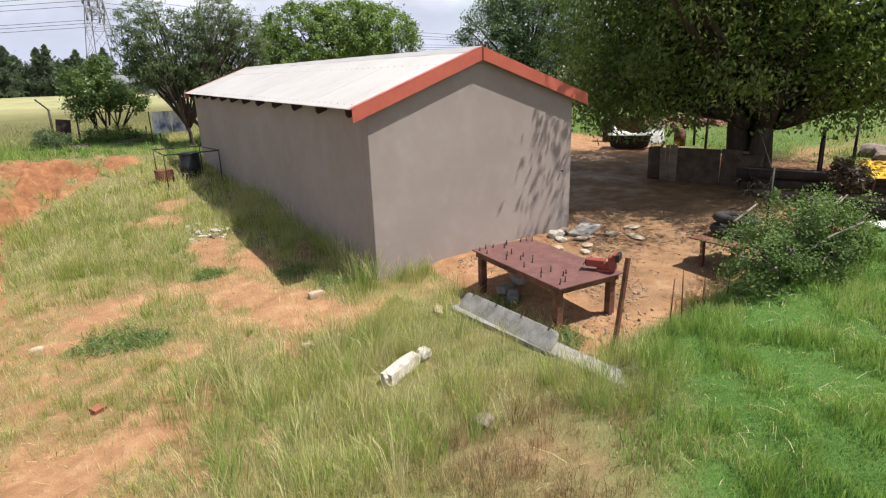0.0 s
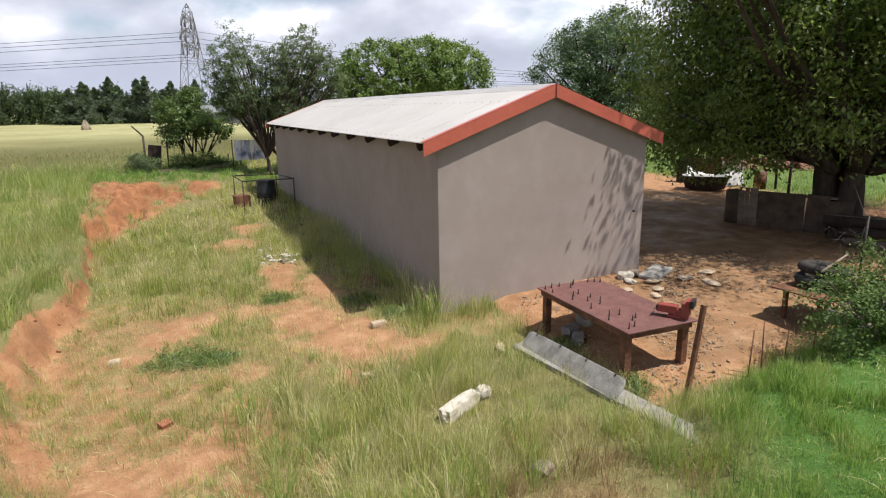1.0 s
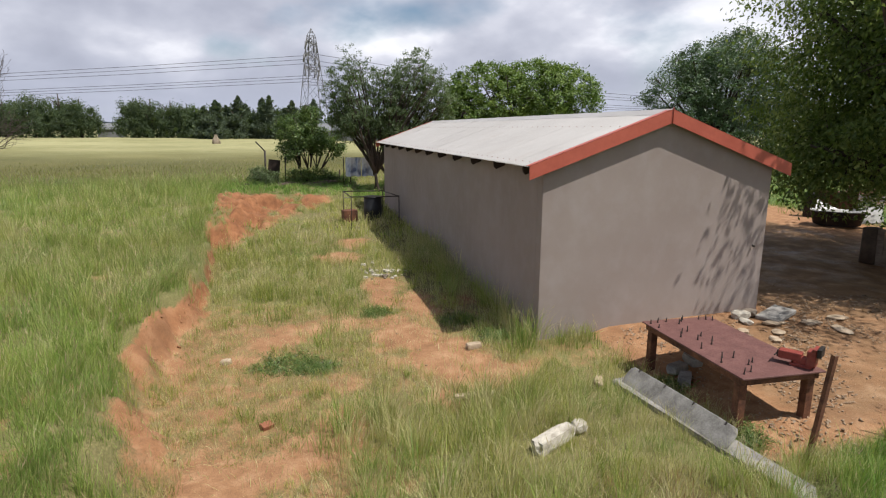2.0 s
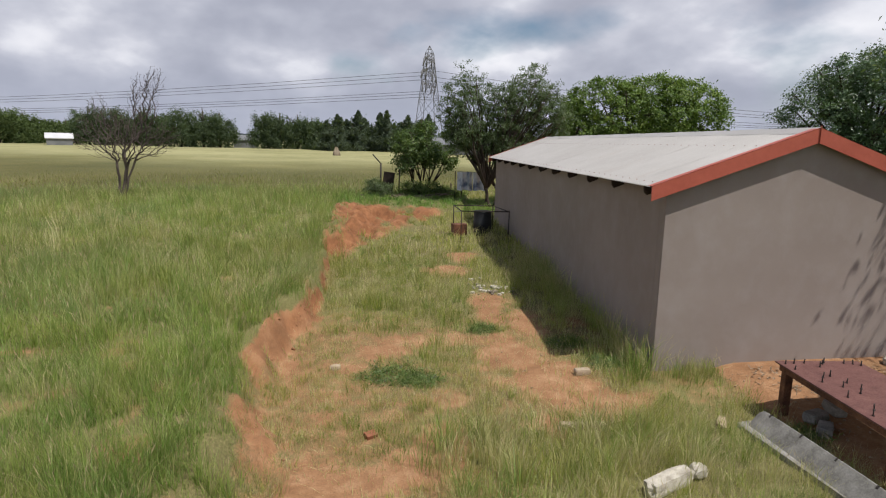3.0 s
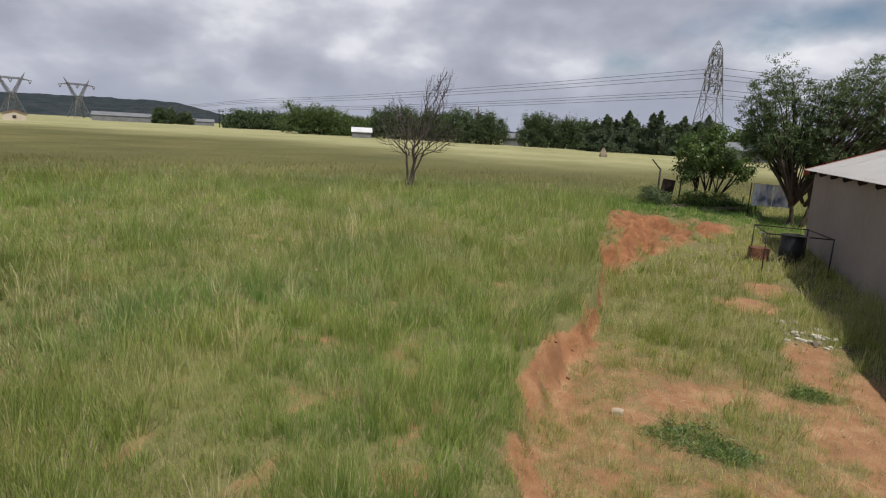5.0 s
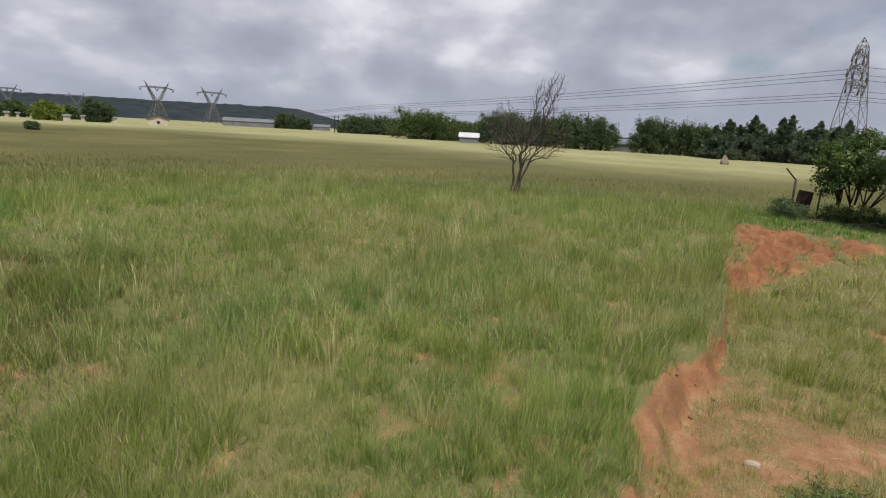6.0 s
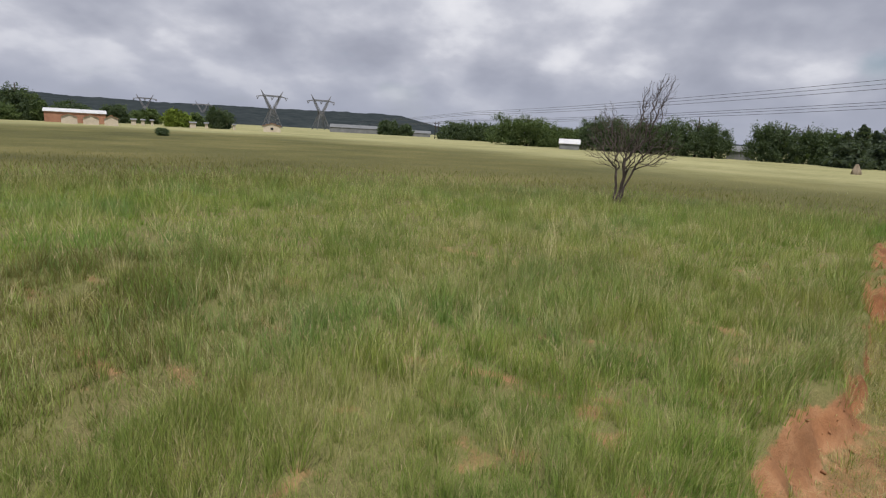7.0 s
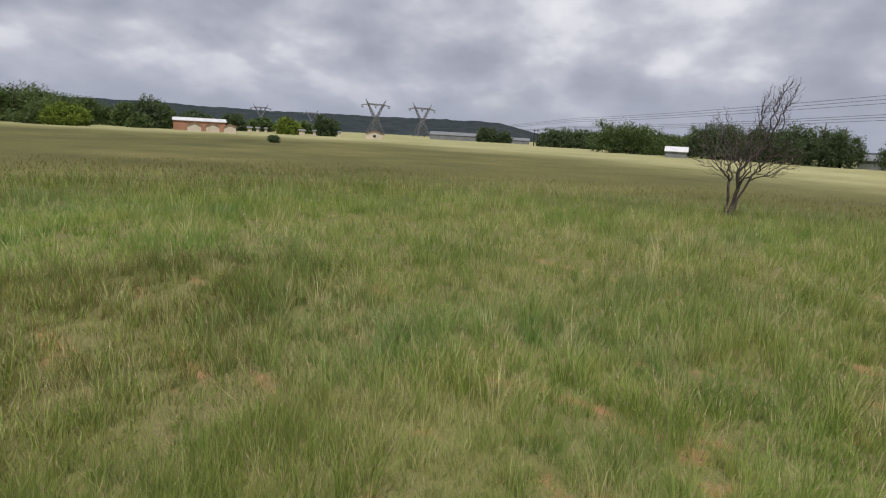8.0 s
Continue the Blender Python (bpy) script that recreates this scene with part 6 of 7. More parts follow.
for dx, dy in ((0.75, -1.0), (1.9, 0.3)):
    steel_post(10.1 + dx, -1.0 + dy, 1.15, 0.04, (0.02, 0.02), "stack_stake", "dark stake beside the pole stack", "stakes", DARK_TIMBER)

# yellow sign sheet resting on a low steel trestle
sg = thing("yellow_sign", pose(11.0, -3.15, at_land(11.0, -3.15) + 0.50, 14, 0, -48), "faded yellow painted sign sheet with worn lettering", "sign")
part("sheet", box(2.0, 0.95, 0.012, 0.003, (0, 0, 0.32)), YELLOW, sg)
for j, row in enumerate(((0.5, 0.25), (0.2, 0.18, 0.3), (0.4,), (0.25, 0.35))):
    x = -0.75 + 0.1 * j
    for w in row:
        part("bar", box(w, 0.075, 0.004, 0, (x + w / 2, 0.3 - j * 0.19, 0.330)), SIGN_INK, sg)
        x += w + 0.12
part("leg", rod((-0.85, -0.35, -0.75), (-0.85, -0.35, 0.31), 0.025, 7), RUST, sg)
part("leg", rod((0.85, -0.35, -0.75), (0.85, -0.35, 0.31), 0.025, 7), RUST, sg)
part("leg", rod((-0.85, 0.38, -0.95), (-0.85, 0.38, 0.31), 0.025, 7), RUST, sg)
part("leg", rod((0.85, 0.38, -0.95), (0.85, 0.38, 0.31), 0.025, 7), RUST, sg)
grow_tree("purple_leaved_plant", (9.65, -2.5), [(0, 0, 0.3, 0.03)], [(0, 0, 0.85, 0.32, 0.32, 0.32)], 40, 22, (0.14, 0.06), 0.14,
          leaf_material("purple_green_leaves", (0.04, 0.02, 0.02), (0.10, 0.05, 0.045), (0.22, 0.18, 0.12)), BARK, "dark purple-leaved plant by the pole stack", 71, limbs=5, category="plant", twig_r=0.006)
trough = thing("dark_trough", pose(8.75, -3.2, at_land(8.75, -3.2), 0, 0, -58), "dark half-round trough in the yard", "trough")
v, f = [], []
for s in range(2):
    for k in range(9):
        a = math.pi * k / 8
        for rad in (0.36, 0.33):
            v.append(((s - 0.5) * 1.3, rad * math.cos(a), 0.38 - rad * math.sin(a)))
for k in range(8):
    for o in (0, 1):
        f.append((k * 2 + o, k * 2 + 2 + o, 18 + k * 2 + 2 + o, 18 + k * 2 + o))
    for s in (0, 18):
        f.append((s + k * 2, s + k * 2 + 1, s + k * 2 + 3, s + k * 2 + 2))
part("trough_body", raw("trough_body", v, f), DARK_STEEL, trough)
slab2 = thing("white_board", pose(8.1, -4.15, at_land(8.1, -4.15) + 0.03, 2, 0, -30), "white painted board lying on earth", "board")
part("board", box(0.9, 0.4, 0.03, 0.004), ENAMEL, slab2)

# old bath, loose panels and a slatted pallet
bath = thing("old_bath", pose(13.1, 6.5, at_land(13.1, 6.5), 0, 0, -47) @ Matrix.Scale(0.9, 4), "old white enamel bath standing on earth", "bath")
v, f = [], []
n = 24
rings = [(0.80, 0.36, 0.60), (0.85, 0.41, 0.60), (0.85, 0.41, 0.575), (0.72, 0.32, 0.12), (0.55, 0.22, 0.05)]
inner = [(0.78, 0.34, 0.585), (0.66, 0.27, 0.2), (0.45, 0.18, 0.15)]
for a_, b_, z_ in inner[::-1] + rings:
    for k in range(n):
        t = 2 * math.pi * k / n
        ex = 0.5
        c, s = math.cos(t), math.sin(t)
        v.append((a_ * math.copysign(abs(c) ** ex, c), b_ * math.copysign(abs(s) ** ex, s), z_))
R = len(inner) + len(rings)
for i in range(R - 1):
    for k in range(n):
        f.append((i * n + k, i * n + (k + 1) % n, (i + 1) * n + (k + 1) % n, (i + 1) * n + k))
f.append(tuple(range(n)))
f.append(tuple(reversed(range((R - 1) * n, R * n))))
me = raw("basin", v, f)
me.materials.append(ENAMEL)
me.materials.append(DARK_STEEL)
for p in me.polygons:
    if p.index >= 5 * n:
        p.material_index = 1
part("basin", me, None, bath, smooth_faces=True)
for px, py, rot, sz in ((13.25, 6.95, (40, 25, -30), (0.9, 0.6, 0.02)), (13.75, 6.0, (50, -12, -50), (0.75, 0.6, 0.02))):
    pn = thing("loose_panel", pose(px, py, at_land(px, py) + 0.42, *rot), "pale loose board leaning on the bath", "panel", "loose panels")
    part("board", box(*sz, 0.003), ENAMEL, pn)
pal = thing("slatted_pallet", pose(14.5, 6.6, at_land(14.5, 6.6), -8, 0, -55) @ Matrix.Scale(0.78, 4), "white slatted rack standing upright", "pallet")
for k in range(9):
    part("slat", box(0.9, 0.02, 0.07, 0.003, (0, 0, 0.1 + k * 0.13)), ENAMEL, pal)
for sx in (-0.42, 0.42):
    part("upright", box(0.06, 0.03, 1.25, 0.004, (sx, 0.027, 0.625)), ENAMEL, pal)
cab = thing("dark_cabinet", pose(14.0, 8.4, at_land(14.0, 8.4), 0, 0, -50) @ Matrix.Scale(0.68, 4), "dark old steel cabinet standing outside", "cabinet")
part("body", box(0.6, 0.5, 1.25, 0.015, (0, 0, 0.625)), DARK_STEEL, cab)
part("door", box(0.55, 0.02, 1.15, 0.005, (0, -0.262, 0.63)), DARK_STEEL, cab)
low = thing("rusty_box", pose(15.6, 8.9, at_land(15.6, 8.9), 0, 0, -50), "low rusty steel box beside the cabinet", "box")
part("body", box(1.4, 0.7, 0.8, 0.02, (0, 0, 0.4)), RUST, low)
bx_ = thing("brown_barrel", pose(15.1, 5.9, at_land(15.1, 5.9)) @ Matrix.Scale(0.7, 4), "rusty brown barrel by the fence", "barrel")
part("body", Tubes().add([(0, 0, 0), (0, 0, 0.28), (0, 0, 0.31), (0, 0, 0.58), (0, 0, 0.61), (0, 0, 0.88)], [0.29, 0.29, 0.305, 0.305, 0.29, 0.29], 18).mesh("body"), RUST, bx_)
for i, (x, y) in enumerate(((15.4, 5.5), (14.4, 4.3), (16.2, 4.6), (12.7, -0.4), (17.4, 1.0), (18.3, -1.2))):
    steel_post(x, y, 1.25, 0.045, (0.06 * math.sin(i * 2), 0.03), "timber_fence_post", "dark timber fence post in bright grass", "yard fence posts", DARK_TIMBER)
wall_low = thing("brick_rubble_row", pose(21.5, 9.6, at_land(21.5, 9.6), 0, 0, -54), "long heap of broken red bricks beyond the fence", "brick heap", kind="stuff")
v, l, s = [], [], []
rs = np.random.RandomState(4)
for k in range(260):
    px, py = rs.uniform(-3, 3), rs.normal() * 0.6
    pz = max(0.03, rs.uniform(0, 0.75) * (1 - abs(py)))
    M_ = Matrix.Translation((px, py, pz)) @ Euler(rs.uniform(-0.6, 0.6, 3)).to_matrix().to_4x4() @ Matrix.Rotation(rs.uniform(0, 6), 4, "Z")
    n0 = len(v)
    for cx_ in (-0.13, 0.13):
        for cy_ in (-0.07, 0.07):
            for cz_ in (-0.05, 0.05):
                q = M_ @ Vector((cx_, cy_, cz_))
                v.append((q.x, q.y, q.z))
    for fc in ((0, 1, 3, 2), (4, 6, 7, 5), (0, 4, 5, 1), (2, 3, 7, 6), (0, 2, 6, 4), (1, 5, 7, 3)):
        l += [n0 + c for c in fc]
        s.append(4)
part("bricks", fast_mesh("bricks", v, l, s), simple("dusty_brick", (0.16, 0.075, 0.045), (0.28, 0.15, 0.095), 5), wall_low)
for x, y, sx, sy, sz in ((17.6, 0.5, 1.1, 0.8, 0.5), (18.6, 0.3, 0.8, 0.7, 0.4), (17.0, 0.0, 0.7, 0.5, 0.35)):
    rock(x, y, sx, sy, sz, GREY_STONE, "pale grey rock heap in the far paddock", "rock_heap", 20, "rock heaps")


# ---- the far country ----
EYE = (-4.6, -7.2)


def far_at(az, dist):
    a = radians(az)
    return EYE[0] + dist * math.sin(a), EYE[1] + dist * math.cos(a)


def far_tree(az, dist, half_deg, top_deg, leaf_mat, seed, pine=False, label="", group="far tree row", name="far_tree", leaves=26):
    """A distant tree, sized by the angle that it fills: half its width and its top above the level of the eye."""
    x, y = far_at(az, dist)
    z0 = at_land(x, y)
    W = dist * math.tan(radians(half_deg)) * 1.35
    Hh = (3.3 + dist * math.tan(radians(top_deg)) - z0) * (1.0 if pine else 1.18)
    r = np.random.RandomState(seed)
    ob = thing(name, pose(x, y, z0 - 0.2, 0, 0, -az), label, "tree", group)
    tb = Tubes().add([(0, 0, 0), (0.1, 0, Hh * 0.4), (0, 0, Hh * 0.85)], [Hh * 0.03, Hh * 0.022, Hh * 0.008], 6)
    for k in range(7):
        a = r.uniform(0, 6.28)
        tb.add([(0, 0, Hh * (0.2 + 0.07 * k)), (W * 0.55 * math.cos(a), W * 0.5 * math.sin(a), Hh * (0.38 + 0.07 * k))], [Hh * 0.012, Hh * 0.004], 4)
    part("trunk", tb.mesh("trunk"), BARK, ob)
    lv = Leaves(seed)
    if pine:
        n = 230
        f = r.uniform(0.03, 0.98, n)
        a = r.uniform(0, 2 * np.pi, n)
        rad = W * np.minimum(1.0, 1.5 * (1.0 - f)) ** 0.9 * (0.72 + 0.42 * np.sin(f * 17 + seed + 1.6 * np.sin(a))) * r.uniform(0.3, 1.1, n)
        pts = np.stack([rad * np.cos(a), rad * np.sin(a), f * Hh], 1)
        thick = (1.05 - f)[:, None]
    else:
        lumps = [(r.uniform(-0.55, 0.55) * W, r.uniform(-0.4, 0.4) * W, Hh * r.uniform(0.42, 0.66), W * r.uniform(0.35, 0.55), W * 0.45, Hh * r.uniform(0.2, 0.28)) for _ in range(7)]
        lumps += [(-W * 0.5, 0, Hh * 0.3, W * 0.55, W * 0.6, Hh * 0.34), (W * 0.5, 0, Hh * 0.3, W * 0.55, W * 0.6, Hh * 0.34), (0, 0, Hh * 0.30, W * 1.05, W * 0.8, Hh * 0.33), (0, 0, Hh * 0.14, W * 1.0, W * 0.8, Hh * 0.16)]
        pts, _ = crown_points(r, lumps, 250, 0.6)
        pts = pts[pts[:, 2] > Hh * 0.04]
        thick = np.ones((len(pts), 1))
    n = len(pts)
    per = leaves
    c = np.repeat(pts, per, 0) + r.normal(size=(n * per, 3)) * np.array([W * 0.085, W * 0.085, Hh * 0.045]) * np.repeat(thick, per, 0)
    c = c[c[:, 2] > 0.05]
    nm = r.normal(size=c.shape) + np.array([0, 0, 0.6])
    size = 0.0025 * dist * (26 / leaves) ** 0.5
    inner = pts[r.choice(n, 230)] * np.array([0.78, 0.78, 0.88])
    lv.add(inner, r.normal(size=inner.shape), size * 3.2, size * 2.4, 0.0)
    lv.add(c, nm, size, size * 0.6, -0.4 if pine else 0.2)
    part("crown", lv.mesh("crown"), leaf_mat, ob)
    return ob


ROW = "dense green tree in the row beyond the field"
rr = random.Random(77)
# the row of trees past the field, from the hill round to the pylon
specs = [(-39.6, 330, 1.3, 1.15, 0), (-37.6, 330, 1.5, 1.35, 0), (-36.0, 330, 1.0, 0.9, 0),
         (-34.4, 235, 1.5, 2.1, 1), (-32.6, 235, 1.5, 2.15, 1), (-31.0, 240, 1.2, 1.75, 1), (-29.6, 250, 1.2, 1.35, 1), (-28.2, 255, 1.2, 1.4, 1),
         (-26.6, 215, 1.15, 2.4, 0), (-24.9, 215, 1.2, 2.3, 0), (-23.2, 220, 1.2, 2.1, 0), (-21.5, 215, 1.3, 2.1, 0), (-19.6, 205, 1.4, 2.4, 0), (-17.8, 200, 1.5, 2.65, 0), (-16.4, 200, 1.2, 2.35, 0),
         (-12.6, 195, 1.1, 2.2, 0), (-11.2, 195, 1.3, 2.45, 0), (-9.6, 195, 1.3, 2.35, 0), (-8.3, 195, 0.9, 2.1, 0)]
for k, (az, d, w, t, kind_) in enumerate(specs):
    far_tree(az, d, w, t, (LEAF_PINE, LEAF_FAR)[kind_], 200 + k, False, ROW)
for k in range(11):
    az = -7.1 + k * 1.0
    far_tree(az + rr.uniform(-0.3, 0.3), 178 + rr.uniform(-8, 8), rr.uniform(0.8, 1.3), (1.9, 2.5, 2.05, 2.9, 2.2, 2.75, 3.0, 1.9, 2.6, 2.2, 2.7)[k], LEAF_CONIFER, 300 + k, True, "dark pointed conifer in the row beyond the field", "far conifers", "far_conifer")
for k in range(7):
    far_tree(-7.0 + k * 1.5, 186, 1.3, rr.uniform(1.5, 2.1), LEAF_PINE, 340 + k, False, ROW, leaves=16)
for k, (az, d, w, t, mat) in enumerate(((-87.8, 245, 2.2, 2.0, LEAF_FARM), (-85.0, 240, 2.0, 2.15, LEAF_FARM), (-82.6, 250, 1.7, 1.75, LEAF_FARM), (-86.3, 260, 1.5, 2.3, LEAF_PINE), (-84.0, 260, 1.3, 2.2, LEAF_FARM), (-81.7, 215, 1.3, 1.05, LEAF_YELLOW), (-83.4, 220, 1.2, 0.9, LEAF_FARM), (-80.6, 260, 1.1, 1.5, LEAF_FARM), (-89.5, 250, 2.2, 1.8, LEAF_FARM),
                                        (-79.2, 300, 0.8, 0.9, LEAF_PINE), (-78.2, 270, 1.0, 1.2, LEAF_FARM), (-77.0, 255, 1.1, 1.35, LEAF_FARM), (-75.6, 250, 1.1, 2.15, LEAF_PINE), (-74.6, 250, 0.8, 1.4, LEAF_FARM), (-76.4, 240, 0.7, 0.5, LEAF_FARM), (-72.0, 330, 1.2, 1.0, LEAF_PINE),
                                        (-69.0, 300, 0.8, 0.9, LEAF_PINE), (-66.8, 330, 1.0, 0.7, LEAF_FARM), (-64.2, 260, 0.9, 0.9, LEAF_YELLOW), (-60.8, 270, 0.9, 1.25, LEAF_PINE), (-45.8, 420, 0.7, 0.95, LEAF_PINE), (-44.2, 420, 0.5, 0.65, LEAF_PINE), (-63.0, 330, 0.7, 0.6, LEAF_FARM))):
    far_tree(az, d, w, t, mat, 400 + k, False, "leafy tree among the farm buildings", "farm trees")
grow_tree("low_field_bush", far_at(-65.4, 120), [(0, 0, 0.2, 0.05)], [(0, 0, 0.7, 1.0, 0.8, 0.6), (1.3, 0, 0.7, 0.9, 0.8, 0.6)], 60, 40, (0.28, 0.14), 0.35, LEAF_PINE, BARK, "low dark bush standing in the open field", 88, limbs=4, category="bush")
for k, (az, d, w, t) in enumerate(((6, 190, 2.2, 2.0), (10, 200, 2.5, 2.2), (15, 190, 2.5, 2.3), (20, 180, 2.5, 2.2), (46, 120, 3, 3.2), (52, 110, 3, 2.8), (58, 115, 3.2, 3.0), (65, 110, 3, 3.2))):
    far_tree(az, d, w, t, LEAF_FAR, 500 + k, False, "leafy tree far behind the yard", "trees behind the yard", leaves=12)


def shed(az, dist, az2, top_deg, depth, wall_mat, roof_mat, label, doors=0, gable_front=False, name="farm_shed", eave=0.62):
    x0, y0 = far_at(az, dist)
    x1, y1 = far_at(az2, dist)
    L = math.hypot(x1 - x0, y1 - y0)
    cx_, cy_ = (x0 + x1) / 2, (y0 + y1) / 2
    z0 = at_land(cx_, cy_) - 0.2
    H = 3.3 + dist * math.tan(radians(top_deg)) - z0
    rot = math.degrees(math.atan2(y1 - y0, x1 - x0))
    ob = thing(name, pose(cx_, cy_, z0, 0, 0, rot), label, "building")
    e = H * eave
    bm = bmesh.new()
    if gable_front:
        prof = [(-L / 2, 0), (L / 2, 0), (L / 2, e), (0, H - 0.1), (-L / 2, e)]
        a = [bm.verts.new((x, 0, z)) for x, z in prof]
        b = [bm.verts.new((x, depth, z)) for x, z in prof]
    else:
        prof = [(0, 0), (depth, 0), (depth, e), (depth / 2, H - 0.1), (0, e)]
        a = [bm.verts.new((-L / 2, y, z)) for y, z in prof]
        b = [bm.verts.new((L / 2, y, z)) for y, z in prof]
    bm.faces.new(a), bm.faces.new(b[::-1])
    for k in range(5):
        bm.faces.new((a[k], b[k], b[(k + 1) % 5], a[(k + 1) % 5]))
    bmesh.ops.recalc_face_normals(bm, faces=bm.faces[:])
    part("wall", bm, wall_mat, ob)
    o = 0.35
    if gable_front:
        for s_ in (-1, 1):
            ang = math.atan2(H - e, L / 2)
            ln = (L / 2 + o) / math.cos(ang)
            part("roof_slope", box(ln, depth + 2 * o, 0.14, 0, (s_ * (L / 2 + o) / 2, depth / 2, (e + H) / 2 - o * math.tan(ang) / 2 + 0.06), Matrix.Rotation(s_ * ang, 3, "Y")), roof_mat, ob)
    else:
        for s_ in (-1, 1):
            ang = math.atan2(H - e, depth / 2)
            ln = (depth / 2 + o) / math.cos(ang)
            part("roof_slope", box(L + 2 * o, ln, 0.14, 0, (0, depth / 2 + s_ * (depth / 2 + o) / 2, (e + H) / 2 - o * math.tan(ang) / 2 + 0.06), Matrix.Rotation(-s_ * ang, 3, "X")), roof_mat, ob)
    for k in range(doors):
        fx = -L / 2 + (k + 0.5) * L / doors
        w = part("window", box(min(1.1, L / doors * 0.45), 0.1, min(1.2, e * 0.4), 0, (fx, -0.03, e * 0.55)), FAR_DARK, ob)
    return ob


shed(-73.85, 235, -69.6, 0.36, 9, FAR_BRICK, FAR_ROOF, "long low brick shed with a pale iron roof", 0, eave=0.78)
for a0, a1, d in ((-72.7, 212, -71.6), (-71.2, 212, -70.1), (-69.7, 210, -68.7)):
    shed(a0, a1, d, 0.02, 5, FAR_WALL, FAR_TILE, "small cream-walled cottage with a tiled gable roof", 0, True, "cottage", 0.72)
shed(-57.1, 250, -55.6, 0.1, 4, FAR_WALL, FAR_TILE, "small cream pump house with a tiled roof beneath the power lines", 1, True, "pump_house", 0.72)
shed(-51.2, 430, -46.6, 0.35, 20, FAR_GREY, FAR_GREY, "wide grey sheeted farm shed far off", 0)
shed(-44.5, 420, -41.8, 0.15, 14, FAR_GREY, FAR_GREY, "low grey farm shed far off", 0)
# the barn's dark grey wall stands in for the shade under its veranda
shed(-29.6, 205, -27.8, 0.12, 8, FAR_GREY, FAR_ROOF, "low farm barn with a bright pale roof among trees", 0, eave=0.6)
shed(-15.3, 205, -13.3, 0.3, 8, FAR_GREY, FAR_GREY, "grey sheeted shed between tree rows", 0)
shed(3.0, 150, 9.5, 0.45, 8, FAR_GREY, FAR_GREY, "grey sheeted shed behind the trees", 0)
for az, w in ((-67.6, 0.35), (-66.9, 0.25), (-66.2, 0.2), (-63.0, 0.5), (-61.9, 0.25), (-59.6, 0.2)):
    shed(az - w / 2, 255, az + w / 2, -0.15, 3, FAR_WALL, FAR_GREY, "small cream outbuilding beyond the field", 0, False, "outbuilding", 0.85)

st = far_at(-5.95, 120)
cone = stone_mesh(random.Random(2), 1.5, 1.3, 2.1, 0.3, 3)
for vert in cone.verts:
    f_ = 1.0 - 0.62 * smooth((vert.co.z + 0.5) / 1.5)
    vert.co.x, vert.co.y = vert.co.x * f_, vert.co.y * f_
stump = part("termite_mound", cone, simple("pale_earth", (0.17, 0.135, 0.095), (0.28, 0.23, 0.165), 1.5), matrix=pose(st[0], st[1], at_land(*st) + 0.7))
tagged(stump, "tall pale earth mound in the far grass", "mound")

# wooded hills on the skyline
v, f = [], []
azs = np.linspace(-150, 80, 900)
prof_az = (-150, -100, -80, -74, -70, -65, -60, -55, -50, -46.5, -44.5, -42.5, -40.5, -37, -30, -14, 20, 80)
prof_el = (1.2, 1.5, 1.47, 1.5, 1.38, 1.36, 1.42, 1.42, 1.5, 1.5, 1.38, 0.9, 0.5, 0.3, 0.3, 0.45, 0.4, 0.5)
for i, a in enumerate(azs):
    el = np.interp(a, prof_az, prof_el) * (1 + 0.05 * (fbm(np.array([a * 1.0]), np.array([0.0]), 2.2, 3)[0] - 0.5)) + 0.2 * (fbm(np.array([a]), np.array([5.0]), 0.6, 9, 4)[0] - 0.5)
    for dist, hgt in ((1900, 0.0), (2200, 0.45), (2500, 0.75), (2800, 1.0), (3100, 0.9)):
        x, y = far_at(a, dist)
        top_h = 3.3 + 2800 * math.tan(radians(max(el, 0.05)))
        v.append((x, y, top_h * hgt - (6 if hgt == 0 else 0)))
for i in range(len(azs) - 1):
    for k in range(4):
        a = i * 5 + k
        f.append((a, a + 5, a + 6, a + 1))
belt_az = np.linspace(-150, -38, 700)
n0 = len(v)
for i, a in enumerate(belt_az):
    el = np.interp(a, (-150, -90, -72, -60, -50, -45, -40, -38), (0.6, 0.75, 0.72, 0.72, 0.66, 0.5, 0.3, 0.05)) + 0.34 * (fbm(np.array([a]), np.array([2.0]), 0.8, 13, 4)[0] - 0.5)
    for dist, hgt in ((1000, 0.0), (1100, 0.8), (1250, 1.0), (1500, 0.9)):
        x, y = far_at(a, dist)
        v.append((x, y, (3.3 + 1250 * math.tan(radians(max(el, 0.02)))) * hgt - (5 if hgt == 0 else 0)))
for i in range(len(belt_az) - 1):
    for k in range(3):
        a = n0 + i * 4 + k
        f.append((a, a + 4, a + 5, a + 1))
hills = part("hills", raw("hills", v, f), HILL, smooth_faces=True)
tagged(hills, "low dark wooded hills along the skyline", "hills", kind="structure")


